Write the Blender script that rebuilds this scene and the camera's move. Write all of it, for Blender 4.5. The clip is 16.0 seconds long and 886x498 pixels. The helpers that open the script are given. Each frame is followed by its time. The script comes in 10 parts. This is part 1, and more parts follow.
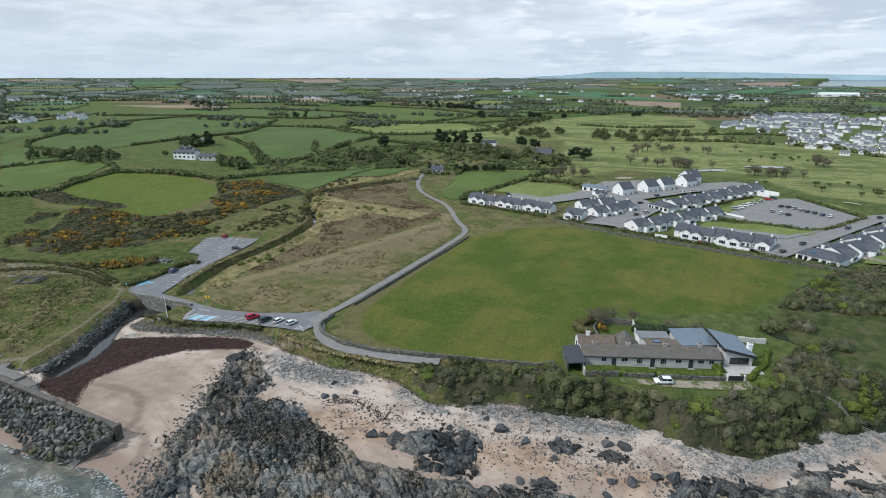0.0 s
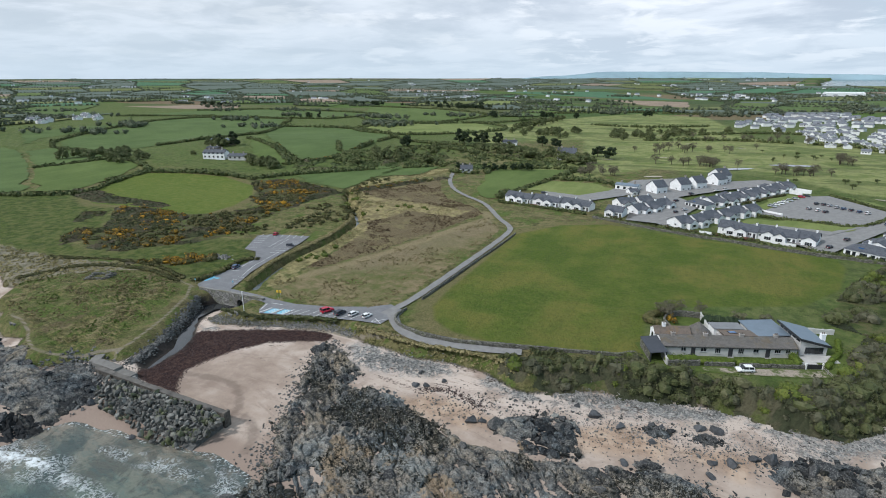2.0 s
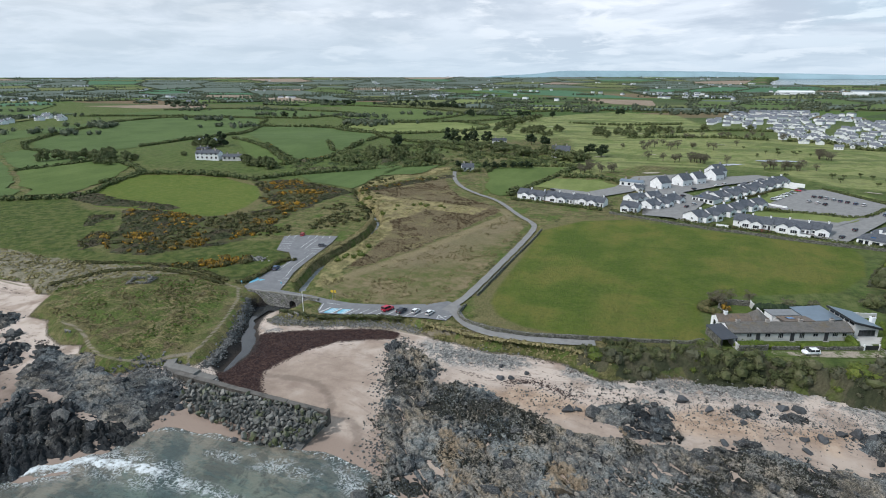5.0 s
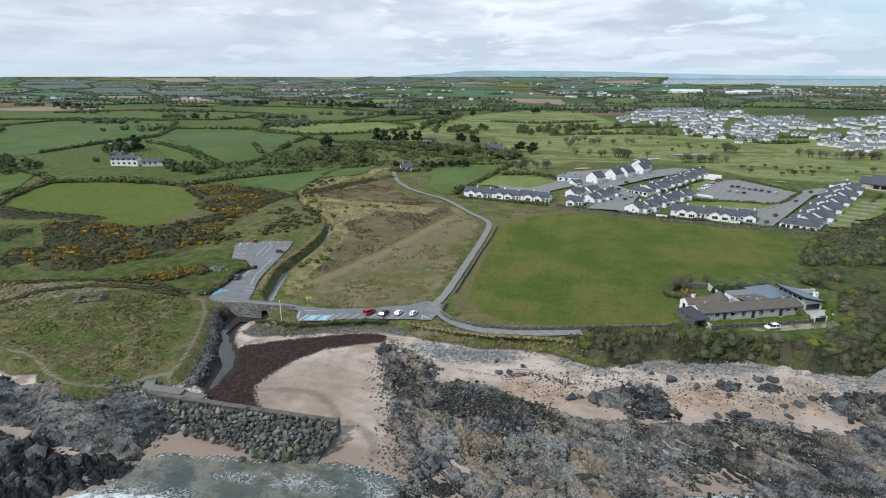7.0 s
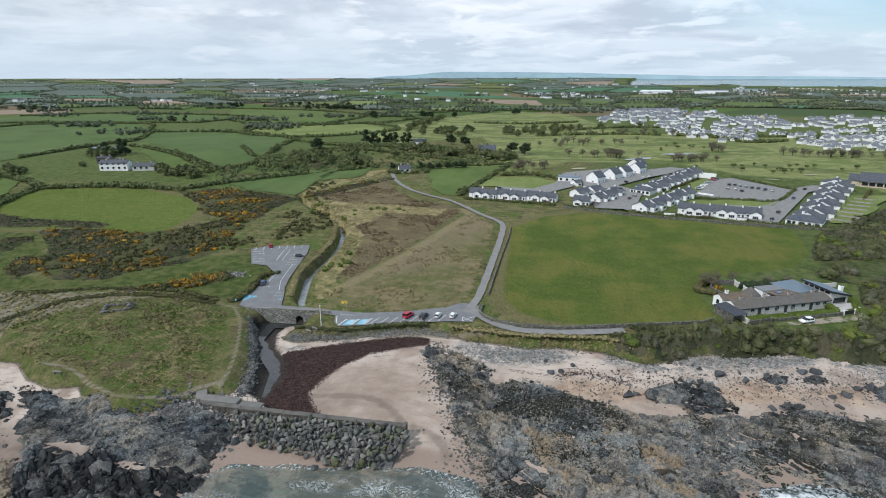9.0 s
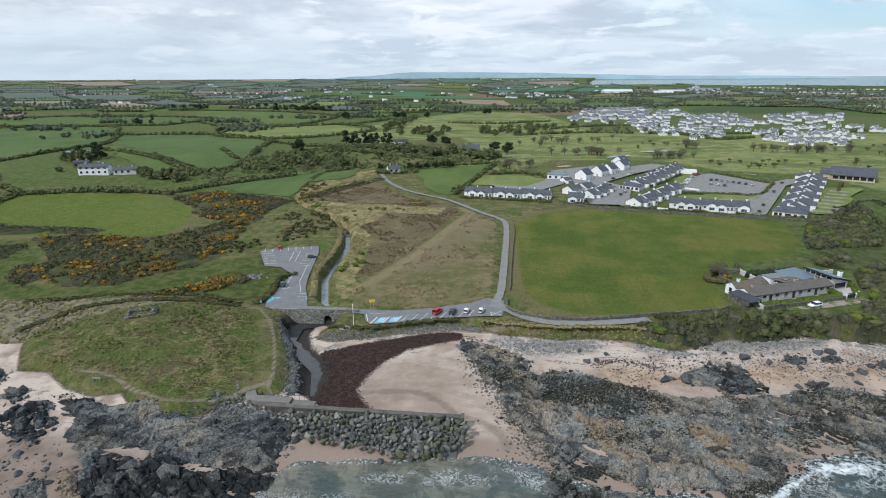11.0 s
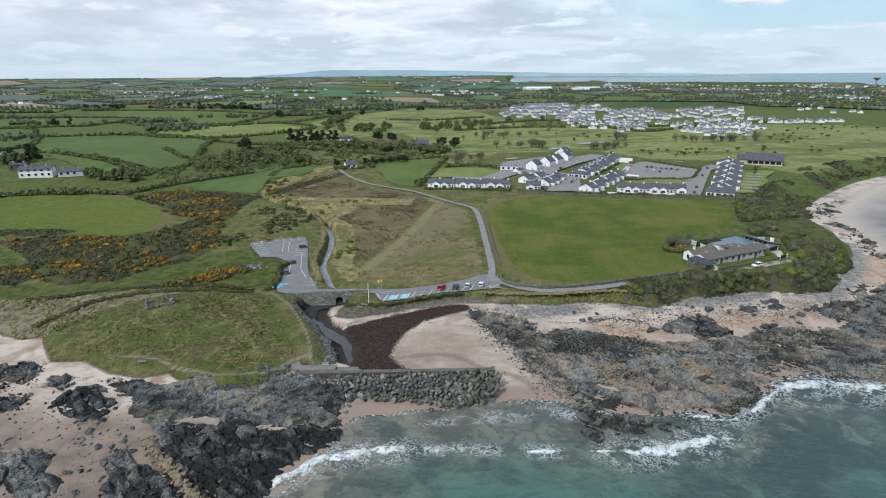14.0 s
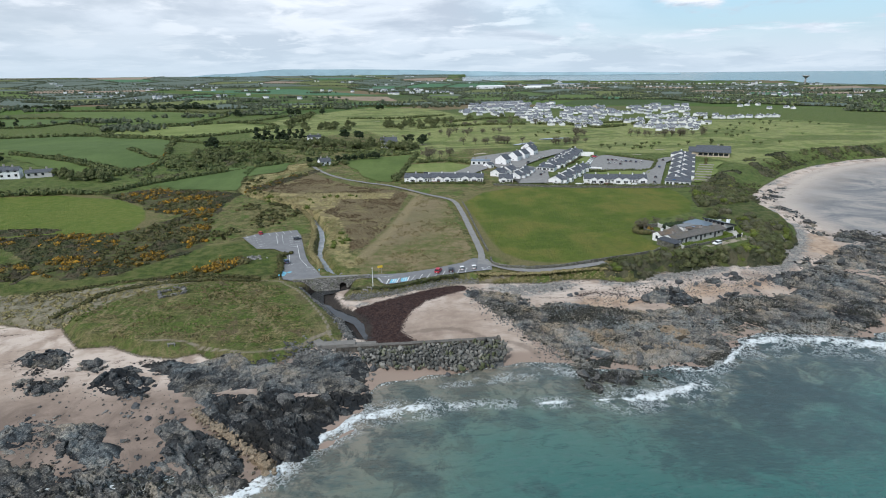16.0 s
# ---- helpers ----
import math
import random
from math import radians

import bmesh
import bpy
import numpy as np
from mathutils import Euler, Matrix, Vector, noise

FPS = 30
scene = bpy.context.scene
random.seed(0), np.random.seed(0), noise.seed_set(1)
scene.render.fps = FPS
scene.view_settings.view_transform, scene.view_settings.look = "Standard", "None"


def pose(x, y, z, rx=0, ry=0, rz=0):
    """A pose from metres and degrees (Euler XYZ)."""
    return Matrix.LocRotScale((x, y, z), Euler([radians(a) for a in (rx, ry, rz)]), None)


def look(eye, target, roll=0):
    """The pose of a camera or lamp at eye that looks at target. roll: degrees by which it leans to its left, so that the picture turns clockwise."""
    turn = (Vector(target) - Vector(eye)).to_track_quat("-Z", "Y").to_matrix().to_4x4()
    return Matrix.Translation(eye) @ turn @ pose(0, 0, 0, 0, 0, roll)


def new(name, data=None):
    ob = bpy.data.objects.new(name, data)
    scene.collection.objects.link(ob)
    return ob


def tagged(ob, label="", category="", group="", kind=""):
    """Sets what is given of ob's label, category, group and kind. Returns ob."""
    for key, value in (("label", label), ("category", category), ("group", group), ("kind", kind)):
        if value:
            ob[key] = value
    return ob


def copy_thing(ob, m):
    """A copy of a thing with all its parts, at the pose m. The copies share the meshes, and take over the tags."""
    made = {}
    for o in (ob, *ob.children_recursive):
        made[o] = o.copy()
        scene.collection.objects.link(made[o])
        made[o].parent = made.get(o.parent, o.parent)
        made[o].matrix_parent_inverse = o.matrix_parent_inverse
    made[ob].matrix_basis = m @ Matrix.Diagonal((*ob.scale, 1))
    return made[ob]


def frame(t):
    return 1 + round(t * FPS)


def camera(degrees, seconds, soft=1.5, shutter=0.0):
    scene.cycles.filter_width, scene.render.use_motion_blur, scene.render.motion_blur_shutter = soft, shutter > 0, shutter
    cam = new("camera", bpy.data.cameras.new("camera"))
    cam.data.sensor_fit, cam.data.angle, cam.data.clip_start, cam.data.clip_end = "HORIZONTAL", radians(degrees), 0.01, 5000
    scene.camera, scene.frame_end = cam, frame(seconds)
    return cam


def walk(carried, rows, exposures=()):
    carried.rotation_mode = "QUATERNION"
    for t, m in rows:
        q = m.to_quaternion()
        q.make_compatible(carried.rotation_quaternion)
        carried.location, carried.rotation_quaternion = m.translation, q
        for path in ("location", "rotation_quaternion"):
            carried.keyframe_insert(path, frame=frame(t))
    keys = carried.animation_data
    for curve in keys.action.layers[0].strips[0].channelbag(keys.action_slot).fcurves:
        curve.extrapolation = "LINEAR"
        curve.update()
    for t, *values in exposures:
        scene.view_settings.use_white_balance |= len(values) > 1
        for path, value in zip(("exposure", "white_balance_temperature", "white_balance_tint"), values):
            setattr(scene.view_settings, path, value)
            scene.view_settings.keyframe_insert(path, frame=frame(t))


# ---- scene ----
cam = camera(77.0, 16.0, 1.0)
PATH = [
    (0, (-0.761, -1.1, 65.505), (-1.672, 0.581, 64.915), -0.0),
    (0.5, (-4.413, -4.409, 65.517), (-5.325, -2.729, 64.928), -0.1),
    (1, (-7.925, -7.755, 65.521), (-8.835, -6.075, 64.932), -0.1),
    (1.5, (-11.392, -10.963, 65.53), (-12.303, -9.283, 64.942), -0.2),
    (2, (-14.861, -13.946, 65.531), (-15.773, -12.266, 64.942), -0.1),
    (2.5, (-18.393, -16.664, 65.545), (-19.307, -14.986, 64.955), -0.1),
    (3, (-22.051, -19.129, 65.561), (-22.965, -17.45, 64.972), -0.2),
    (5.5, (-40.919, -29.805, 65.889), (-41.642, -28.037, 65.295), -0.0),
    (6, (-44.907, -31.457, 65.865), (-45.547, -29.657, 65.271), -0.0),
    (6.5, (-49.008, -32.839, 65.845), (-49.572, -31.014, 65.251), 0.0),
    (7, (-53.175, -34.004, 65.835), (-53.684, -32.163, 65.241), 0.0),
    (7.5, (-57.473, -35.083, 65.842), (-57.929, -33.228, 65.25), 0.0),
    (8, (-61.8, -36.086, 65.898), (-62.254, -34.231, 65.306), -0.0),
    (8.5, (-66.09, -37.064, 65.961), (-66.544, -35.208, 65.37), -0.0),
    (9, (-70.252, -38.196, 66.023), (-70.665, -36.33, 65.433), -0.1),
    (11.5, (-89.982, -46.508, 66.087), (-90.232, -44.614, 65.497), -0.3),
    (12, (-93.408, -49.113, 66.05), (-93.596, -47.212, 65.458), -0.3),
    (12.5, (-96.881, -52.13, 65.999), (-97.001, -50.224, 65.405), -0.3),
    (13, (-100.129, -55.348, 65.94), (-100.251, -53.442, 65.346), -0.4),
    (13.5, (-103.29, -58.582, 65.884), (-103.383, -56.675, 65.29), -0.4),
    (14, (-106.484, -61.692, 65.823), (-106.508, -59.784, 65.226), -0.4),
    (14.5, (-109.768, -64.833, 65.769), (-109.728, -62.925, 65.17), -0.4),
    (15, (-112.95, -68.085, 65.708), (-112.898, -66.177, 65.108), -0.4),
    (15.5, (-116.075, -71.36, 65.683), (-115.984, -69.454, 65.082), -0.4),
    (16, (-119.339, -74.683, 65.668), (-119.203, -72.781, 65.067), -0.5),
]
walk(cam, [(t, look(eye, target, roll)) for t, eye, target, roll in PATH], [(0, -0.09, 6090, 10), (16, -0.09, 6090, 10)])


# ---- world and sun ----
def make_world():
    world = bpy.data.worlds.new("sky")
    scene.world = world
    world.use_nodes = True
    nt = world.node_tree
    nt.nodes.clear()
    n, ln = nt.nodes.new, nt.links.new
    out = n("ShaderNodeOutputWorld")
    bg = n("ShaderNodeBackground")
    sky = n("ShaderNodeTexSky")
    sky.sky_type, sky.sun_disc = "NISHITA", False
    sky.sun_elevation, sky.sun_rotation = radians(46), radians(220)
    sky.air_density, sky.dust_density = 1.0, 1.5
    low = n("ShaderNodeVectorMath")
    low.operation = "SCALE"
    low.inputs["Scale"].default_value = 0.12
    ln(sky.outputs[0], low.inputs[0])
    co = n("ShaderNodeTexCoord")
    sep = n("ShaderNodeSeparateXYZ")
    ln(co.outputs["Generated"], sep.inputs[0])
    # clouds lie on a high plane, so they crowd together toward the horizon
    up = n("ShaderNodeMath")
    up.operation = "MAXIMUM"
    up.inputs[1].default_value = 0.0
    ln(sep.outputs["Z"], up.inputs[0])
    hz = n("ShaderNodeMath")
    hz.operation = "ADD"
    hz.inputs[1].default_value = 0.15
    ln(up.outputs[0], hz.inputs[0])
    dx, dy = n("ShaderNodeMath"), n("ShaderNodeMath")
    dx.operation = dy.operation = "DIVIDE"
    ln(sep.outputs["X"], dx.inputs[0]), ln(hz.outputs[0], dx.inputs[1])
    ln(sep.outputs["Y"], dy.inputs[0]), ln(hz.outputs[0], dy.inputs[1])
    vec = n("ShaderNodeCombineXYZ")
    ln(dx.outputs[0], vec.inputs[0]), ln(dy.outputs[0], vec.inputs[1])

    def cloud(scale, detail, offset, lo, hi):
        mp = n("ShaderNodeMapping")
        mp.inputs["Location"].default_value = (offset, offset * 0.7, 0)
        ln(vec.outputs[0], mp.inputs[0])
        tx = n("ShaderNodeTexNoise")
        tx.inputs["Scale"].default_value, tx.inputs["Detail"].default_value = scale, detail
        tx.inputs["Roughness"].default_value = 0.58
        tx.inputs["Distortion"].default_value = 0.3
        ln(mp.outputs[0], tx.inputs["Vector"])
        rm = n("ShaderNodeMapRange")
        rm.interpolation_type = "SMOOTHSTEP"
        rm.inputs["From Min"].default_value, rm.inputs["From Max"].default_value = lo, hi
        ln(tx.outputs["Fac"], rm.inputs["Value"])
        return rm.outputs[0]

    def mix(fac, a, b):
        mx = n("ShaderNodeMix")
        mx.data_type = "RGBA"
        for sock, value in ((mx.inputs[0], fac), (mx.inputs[6], a), (mx.inputs[7], b)):
            if isinstance(value, (float, int, tuple)):
                sock.default_value = value
            else:
                ln(value, sock)
        return mx.outputs[2]

    grey = mix(cloud(0.85, 8, 3.1, 0.40, 0.58), (0.54, 0.60, 0.67, 1), (0.80, 0.845, 0.89, 1))
    grey = mix(cloud(1.9, 9, 8.3, 0.50, 0.63), grey, (0.92, 0.94, 0.96, 1))
    # the cloud sheet thins out toward the south-east of the bay
    east = n("ShaderNodeMapRange")
    east.inputs["From Min"].default_value, east.inputs["From Max"].default_value = 0.08, 0.45
    ln(sep.outputs["X"], east.inputs["Value"])
    gaps = n("ShaderNodeMath")
    gaps.operation = "MULTIPLY"
    ln(cloud(1.1, 8, 5.7, 0.62, 0.52), gaps.inputs[0]), ln(east.outputs[0], gaps.inputs[1])
    blue = mix(0.55, low.outputs[0], (0.50, 0.74, 0.86, 1))
    high = n("ShaderNodeMapRange")
    high.inputs["From Min"].default_value, high.inputs["From Max"].default_value = 0.015, 0.07
    ln(sep.outputs["Z"], high.inputs["Value"])
    clear = n("ShaderNodeMath")
    clear.operation = "MULTIPLY"
    ln(gaps.outputs[0], clear.inputs[0]), ln(high.outputs[0], clear.inputs[1])
    west = n("ShaderNodeMapRange")
    west.inputs["From Min"].default_value, west.inputs["From Max"].default_value = -0.05, -0.75
    west.inputs["To Max"].default_value = 0.75
    ln(sep.outputs["X"], west.inputs["Value"])
    grey = mix(west.outputs[0], grey, mix(cloud(1.4, 8, 1.4, 0.40, 0.60), (0.56, 0.62, 0.66, 1), (0.72, 0.77, 0.81, 1)))
    col = mix(clear.outputs[0], grey, blue)
    haze = n("ShaderNodeMapRange")
    haze.inputs["From Min"].default_value, haze.inputs["From Max"].default_value = 0.0, 0.10
    haze.inputs["To Min"].default_value, haze.inputs["To Max"].default_value = 0.75, 0.0
    ln(sep.outputs["Z"], haze.inputs["Value"])
    col = mix(haze.outputs[0], col, (0.565, 0.665, 0.735, 1))
    ln(col, bg.inputs["Color"])
    bg.inputs["Strength"].default_value = 1.15
    ln(bg.outputs[0], out.inputs["Surface"])


make_world()
sun = new("sun", bpy.data.lights.new("sun", "SUN"))
sun.data.energy, sun.data.angle, sun.data.color = 3.0, radians(5), (1.0, 0.97, 0.93)
sun.matrix_world = look((0, 0, 300), (190, 230, 0))


# ---- small tools ----
def lattice(ix, iy, seed):
    """A random number from 0 to 1 for each whole-numbered place."""
    h = (ix.astype(np.int64) * 374761393 + iy.astype(np.int64) * 668265263 + seed * 1442695041) & 0xFFFFFFFF
    h = ((h ^ (h >> 13)) * 1274126177) & 0xFFFFFFFF
    return ((h ^ (h >> 16)) & 0xFFFFFF) / float(0xFFFFFF)


def value_noise(x, y, seed=0):
    ix, iy = np.floor(x), np.floor(y)
    fx, fy = x - ix, y - iy
    fx, fy = fx * fx * (3 - 2 * fx), fy * fy * (3 - 2 * fy)
    a, b = lattice(ix, iy, seed), lattice(ix + 1, iy, seed)
    c, d = lattice(ix, iy + 1, seed), lattice(ix + 1, iy + 1, seed)
    return (a * (1 - fx) + b * fx) * (1 - fy) + (c * (1 - fx) + d * fx) * fy


def fbm(x, y, octaves=4, seed=0):
    total, amp, norm = 0, 1.0, 0.0
    for k in range(octaves):
        total = total + amp * value_noise(x * 2 ** k + 17.3 * k, y * 2 ** k - 9.1 * k, seed + k)
        norm += amp
        amp *= 0.5
    return total / norm


def facets(x, y, seed=0, tilt=0.5):
    """Broken rock: each cell is a tilted slab. Returns its height and how far a place lies from the cell's border."""
    ix, iy = np.floor(x), np.floor(y)
    best = np.full(x.shape, 9.0)
    second = np.full(x.shape, 9.0)
    height = np.zeros(x.shape)
    for oy in (-1, 0, 1):
        for ox in (-1, 0, 1):
            cx, cy = ix + ox, iy + oy
            px, py = cx + lattice(cx, cy, seed), cy + lattice(cx, cy, seed + 1)
            d = np.hypot(x - px, y - py)
            h = lattice(cx, cy, seed + 2) + tilt * ((lattice(cx, cy, seed + 3) - 0.25) * (x - px) + (lattice(cx, cy, seed + 4) - 0.8) * (y - py))
            near = d < best
            second = np.where(near, best, np.minimum(second, d))
            height = np.where(near, h, height)
            best = np.where(near, d, best)
    return height, second - best


def inside_by(x, y, points):
    """Metres by which a place lies inside (+) or outside (-) a closed outline."""
    p = np.array(points, float)
    q = np.roll(p, -1, 0)
    dist = np.full(x.shape, 1e9)
    odd = np.zeros(x.shape, bool)
    for (ax, ay), (bx, by) in zip(p, q):
        ex, ey = bx - ax, by - ay
        t = np.clip(((x - ax) * ex + (y - ay) * ey) / max(ex * ex + ey * ey, 1e-9), 0, 1)
        dist = np.minimum(dist, (x - ax - t * ex) ** 2 + (y - ay - t * ey) ** 2)
        if ay != by:
            odd ^= ((ay > y) != (by > y)) & (x < (bx - ax) * (y - ay) / (by - ay) + ax)
    return np.where(odd, 1, -1) * np.sqrt(dist)


def away_from(x, y, points):
    """Metres from an open line."""
    dist = np.full(x.shape, 1e9)
    for (ax, ay), (bx, by) in zip(points[:-1], points[1:]):
        ex, ey = bx - ax, by - ay
        t = np.clip(((x - ax) * ex + (y - ay) * ey) / max(ex * ex + ey * ey, 1e-9), 0, 1)
        dist = np.minimum(dist, (x - ax - t * ex) ** 2 + (y - ay - t * ey) ** 2)
    return np.sqrt(dist)


def near_only(fun, x, y, points, margin=60.0):
    """fun, worked out only round the outline; farther off it is -margin."""
    p = np.array(points, float)
    lo, hi = p.min(0) - margin, p.max(0) + margin
    pick = (x > lo[0]) & (x < hi[0]) & (y > lo[1]) & (y < hi[1])
    res = np.full(x.shape, -margin if fun is inside_by else margin)
    if pick.any():
        res[pick] = fun(x[pick], y[pick], points)
    return res


def smooth(a, lo, hi):
    t = np.clip((a - lo) / (hi - lo), 0, 1)
    return t * t * (3 - 2 * t)


def curve_through(points, step=2.0):
    """A line smoothed through points (Catmull-Rom), one place every step metres or so."""
    p = [Vector((*q[:2], 0)) for q in points]
    p = [2 * p[0] - p[1]] + p + [2 * p[-1] - p[-2]]
    made = []
    for a, b, c, d in zip(p, p[1:], p[2:], p[3:]):
        n = max(1, int((c - b).length / step))
        for k in range(n):
            t = k / n
            made.append(0.5 * (2 * b + (c - a) * t + (2 * a - 5 * b + 4 * c - d) * t * t + (3 * b - a - 3 * c + d) * t ** 3))
    made.append(p[-2])
    return [(q.x, q.y) for q in made]


# ---- materials ----
class Nodes:
    """A short way to write a node material."""

    def __init__(self, name, rough=0.9, metal=0.0, spec=0.3):
        self.mat = bpy.data.materials.new(name)
        self.mat.use_nodes = True
        self.nt = self.mat.node_tree
        self.bsdf = self.nt.nodes["Principled BSDF"]
        self.bsdf.inputs["Roughness"].default_value = rough
        self.bsdf.inputs["Metallic"].default_value = metal
        self.bsdf.inputs["Specular IOR Level"].default_value = spec
        self.pos = self.nt.nodes.new("ShaderNodeNewGeometry").outputs["Position"]
        self.own = None

    def put(self, sock, value):
        if isinstance(value, (float, int)):
            sock.default_value = value
        elif isinstance(value, tuple):
            sock.default_value = (*value, 1) if len(value) == 3 and len(sock.default_value) == 4 else value
        else:
            self.nt.links.new(value, sock)

    def obj(self):
        if self.own is None:
            self.own = self.nt.nodes.new("ShaderNodeTexCoord").outputs["Object"]
        return self.own

    def noise(self, scale, detail=4, rough=0.6, stretch=None, at=None, warp=0.0):
        tx = self.nt.nodes.new("ShaderNodeTexNoise")
        tx.inputs["Scale"].default_value, tx.inputs["Detail"].default_value = scale, detail
        tx.inputs["Roughness"].default_value, tx.inputs["Distortion"].default_value = rough, warp
        self.put(tx.inputs["Vector"], self.mapped(stretch, at))
        return tx.outputs["Fac"]

    def mapped(self, stretch=None, at=None, turn=0.0):
        at = self.pos if at is None else at
        if stretch is None and not turn:
            return at
        mp = self.nt.nodes.new("ShaderNodeMapping")
        mp.inputs["Scale"].default_value = stretch or (1, 1, 1)
        mp.inputs["Rotation"].default_value = (0, 0, turn)
        self.nt.links.new(at, mp.inputs[0])
        return mp.outputs[0]

    def cells(self, scale, feature="F1", out="Color", stretch=None, at=None, rand=1.0, turn=0.0):
        tx = self.nt.nodes.new("ShaderNodeTexVoronoi")
        tx.feature = feature
        tx.inputs["Scale"].default_value, tx.inputs["Randomness"].default_value = scale, rand
        self.put(tx.inputs["Vector"], self.mapped(stretch, at, turn))
        return tx.outputs[out]

    def attr(self, name, out="Fac"):
        at = self.nt.nodes.new("ShaderNodeAttribute")
        at.attribute_name = name
        return at.outputs[out]

    def rand(self):
        return self.nt.nodes.new("ShaderNodeObjectInfo").outputs["Random"]

    def island(self):
        return self.nt.nodes.new("ShaderNodeNewGeometry").outputs["Random Per Island"]

    def calc(self, op, a, b=0.0, c=0.0):
        m = self.nt.nodes.new("ShaderNodeMath")
        m.operation = op
        for sock, v in zip(m.inputs, (a, b, c)):
            self.put(sock, v)
        return m.outputs[0]

    def step(self, value, lo, hi):
        rm = self.nt.nodes.new("ShaderNodeMapRange")
        rm.interpolation_type = "SMOOTHSTEP"
        rm.inputs["From Min"].default_value, rm.inputs["From Max"].default_value = lo, hi
        self.put(rm.inputs["Value"], value)
        return rm.outputs[0]

    def mix(self, fac, a, b, how="MIX"):
        mx = self.nt.nodes.new("ShaderNodeMix")
        mx.data_type, mx.blend_type = "RGBA", how
        self.put(mx.inputs[0], fac), self.put(mx.inputs[6], a), self.put(mx.inputs[7], b)
        return mx.outputs[2]

    def ramp(self, fac, *stops):
        rp = self.nt.nodes.new("ShaderNodeValToRGB")
        els = rp.color_ramp.elements
        while len(els) < len(stops):
            els.new(0.5)
        for el, (place, colour) in zip(els, stops):
            el.position, el.color = place, (*colour, 1)
        self.put(rp.inputs[0], fac)
        return rp.outputs[0]

    def colour(self, value):
        self.put(self.bsdf.inputs["Base Color"], value)
        return self

    def bump(self, height, dist=0.1, strength=0.6):
        b = self.nt.nodes.new("ShaderNodeBump")
        b.inputs["Distance"].default_value, b.inputs["Strength"].default_value = dist, strength
        self.put(b.inputs["Height"], height)
        self.nt.links.new(b.outputs[0], self.bsdf.inputs["Normal"])
        return self

    def gloss(self, value):
        self.put(self.bsdf.inputs["Roughness"], value)
        return self


def plain(name, colour, rough=0.8, scale=3.0, vary=0.25, metal=0.0, per_object=0.0, bump=0.0):
    """A material of one colour with grain and soft stains."""
    m = Nodes(name, rough, metal)
    dark = tuple(c * (1 - vary) for c in colour)
    light = tuple(min(1, c * (1 + vary * 0.7)) for c in colour)
    col = m.ramp(m.noise(scale, 5), (0.3, dark), (0.7, light))
    col = m.mix(0.5, col, m.ramp(m.noise(scale * 0.13, 3), (0.35, dark), (0.65, light)))
    if per_object:
        col = m.mix(m.rand(), col, m.mix(per_object, col, (0.02, 0.02, 0.02)))
    m.colour(col)
    if bump:
        m.bump(m.noise(scale * 3, 3), bump)
    return m.mat


def mesh_of(name, verts, faces, material=None, parent=None, label="", soft=False):
    """Links a mesh from arrays, at the top or under a thing."""
    me = bpy.data.meshes.new(name)
    verts = np.asarray(verts, np.float32)
    if isinstance(faces, np.ndarray):
        me.vertices.add(len(verts))
        me.vertices.foreach_set("co", verts.ravel())
        k = faces.shape[1]
        me.loops.add(faces.size)
        me.loops.foreach_set("vertex_index", faces.astype(np.int32).ravel())
        me.polygons.add(len(faces))
        me.polygons.foreach_set("loop_start", np.arange(0, faces.size, k, dtype=np.int32))
        me.update(calc_edges=True)
    else:
        me.from_pydata([tuple(v) for v in verts], [], faces)
    me.polygons.foreach_set("use_smooth", np.full(len(me.polygons), soft))
    if material:
        me.materials.append(material)
    ob = new(name, me)
    if parent:
        ob.parent = parent
    if label:
        ob["label"] = label
    return ob


def part(name, bm, material, parent=None, label="", soft=False):
    """Links a bmesh as one mesh, at the top or under a thing."""
    me = bpy.data.meshes.new(name)
    bm.to_mesh(me)
    bm.free()
    if soft:
        for p in me.polygons:
            p.use_smooth = True
    me.materials.append(material)
    ob = new(name, me)
    if parent:
        ob.parent = parent
    if label:
        ob["label"] = label
    return ob


def box(bm, x0, x1, y0, y1, z0, z1, turn=None):
    m = Matrix.Translation(((x0 + x1) / 2, (y0 + y1) / 2, (z0 + z1) / 2)) @ Matrix.Diagonal((abs(x1 - x0), abs(y1 - y0), abs(z1 - z0), 1))
    bmesh.ops.create_cube(bm, size=1.0, matrix=turn @ m if turn else m)
    return bm


def boxed(name, x0, x1, y0, y1, z0, z1, material, parent=None, label="", bevel=0.0):
    bm = box(bmesh.new(), x0, x1, y0, y1, z0, z1)
    if bevel:
        bmesh.ops.bevel(bm, geom=bm.edges[:], offset=bevel, segments=1, affect="EDGES")
    return part(name, bm, material, parent, label)


def prism(bm, outline, y0, y1):
    """Pulls an outline in the x-z plane from y0 to y1."""
    a = [bm.verts.new((x, y0, z)) for x, z in outline]
    b = [bm.verts.new((x, y1, z)) for x, z in outline]
    bm.faces.new(a), bm.faces.new(b[::-1])
    for i in range(len(a)):
        j = (i + 1) % len(a)
        bm.faces.new((a[j], a[i], b[i], b[j]))
    bmesh.ops.recalc_face_normals(bm, faces=bm.faces[:])
    return bm


def empty(name, x=0.0, y=0.0, z=0.0, turn=0.0):
    ob = new(name)
    ob.matrix_basis = pose(x, y, z, 0, 0, turn)
    return ob


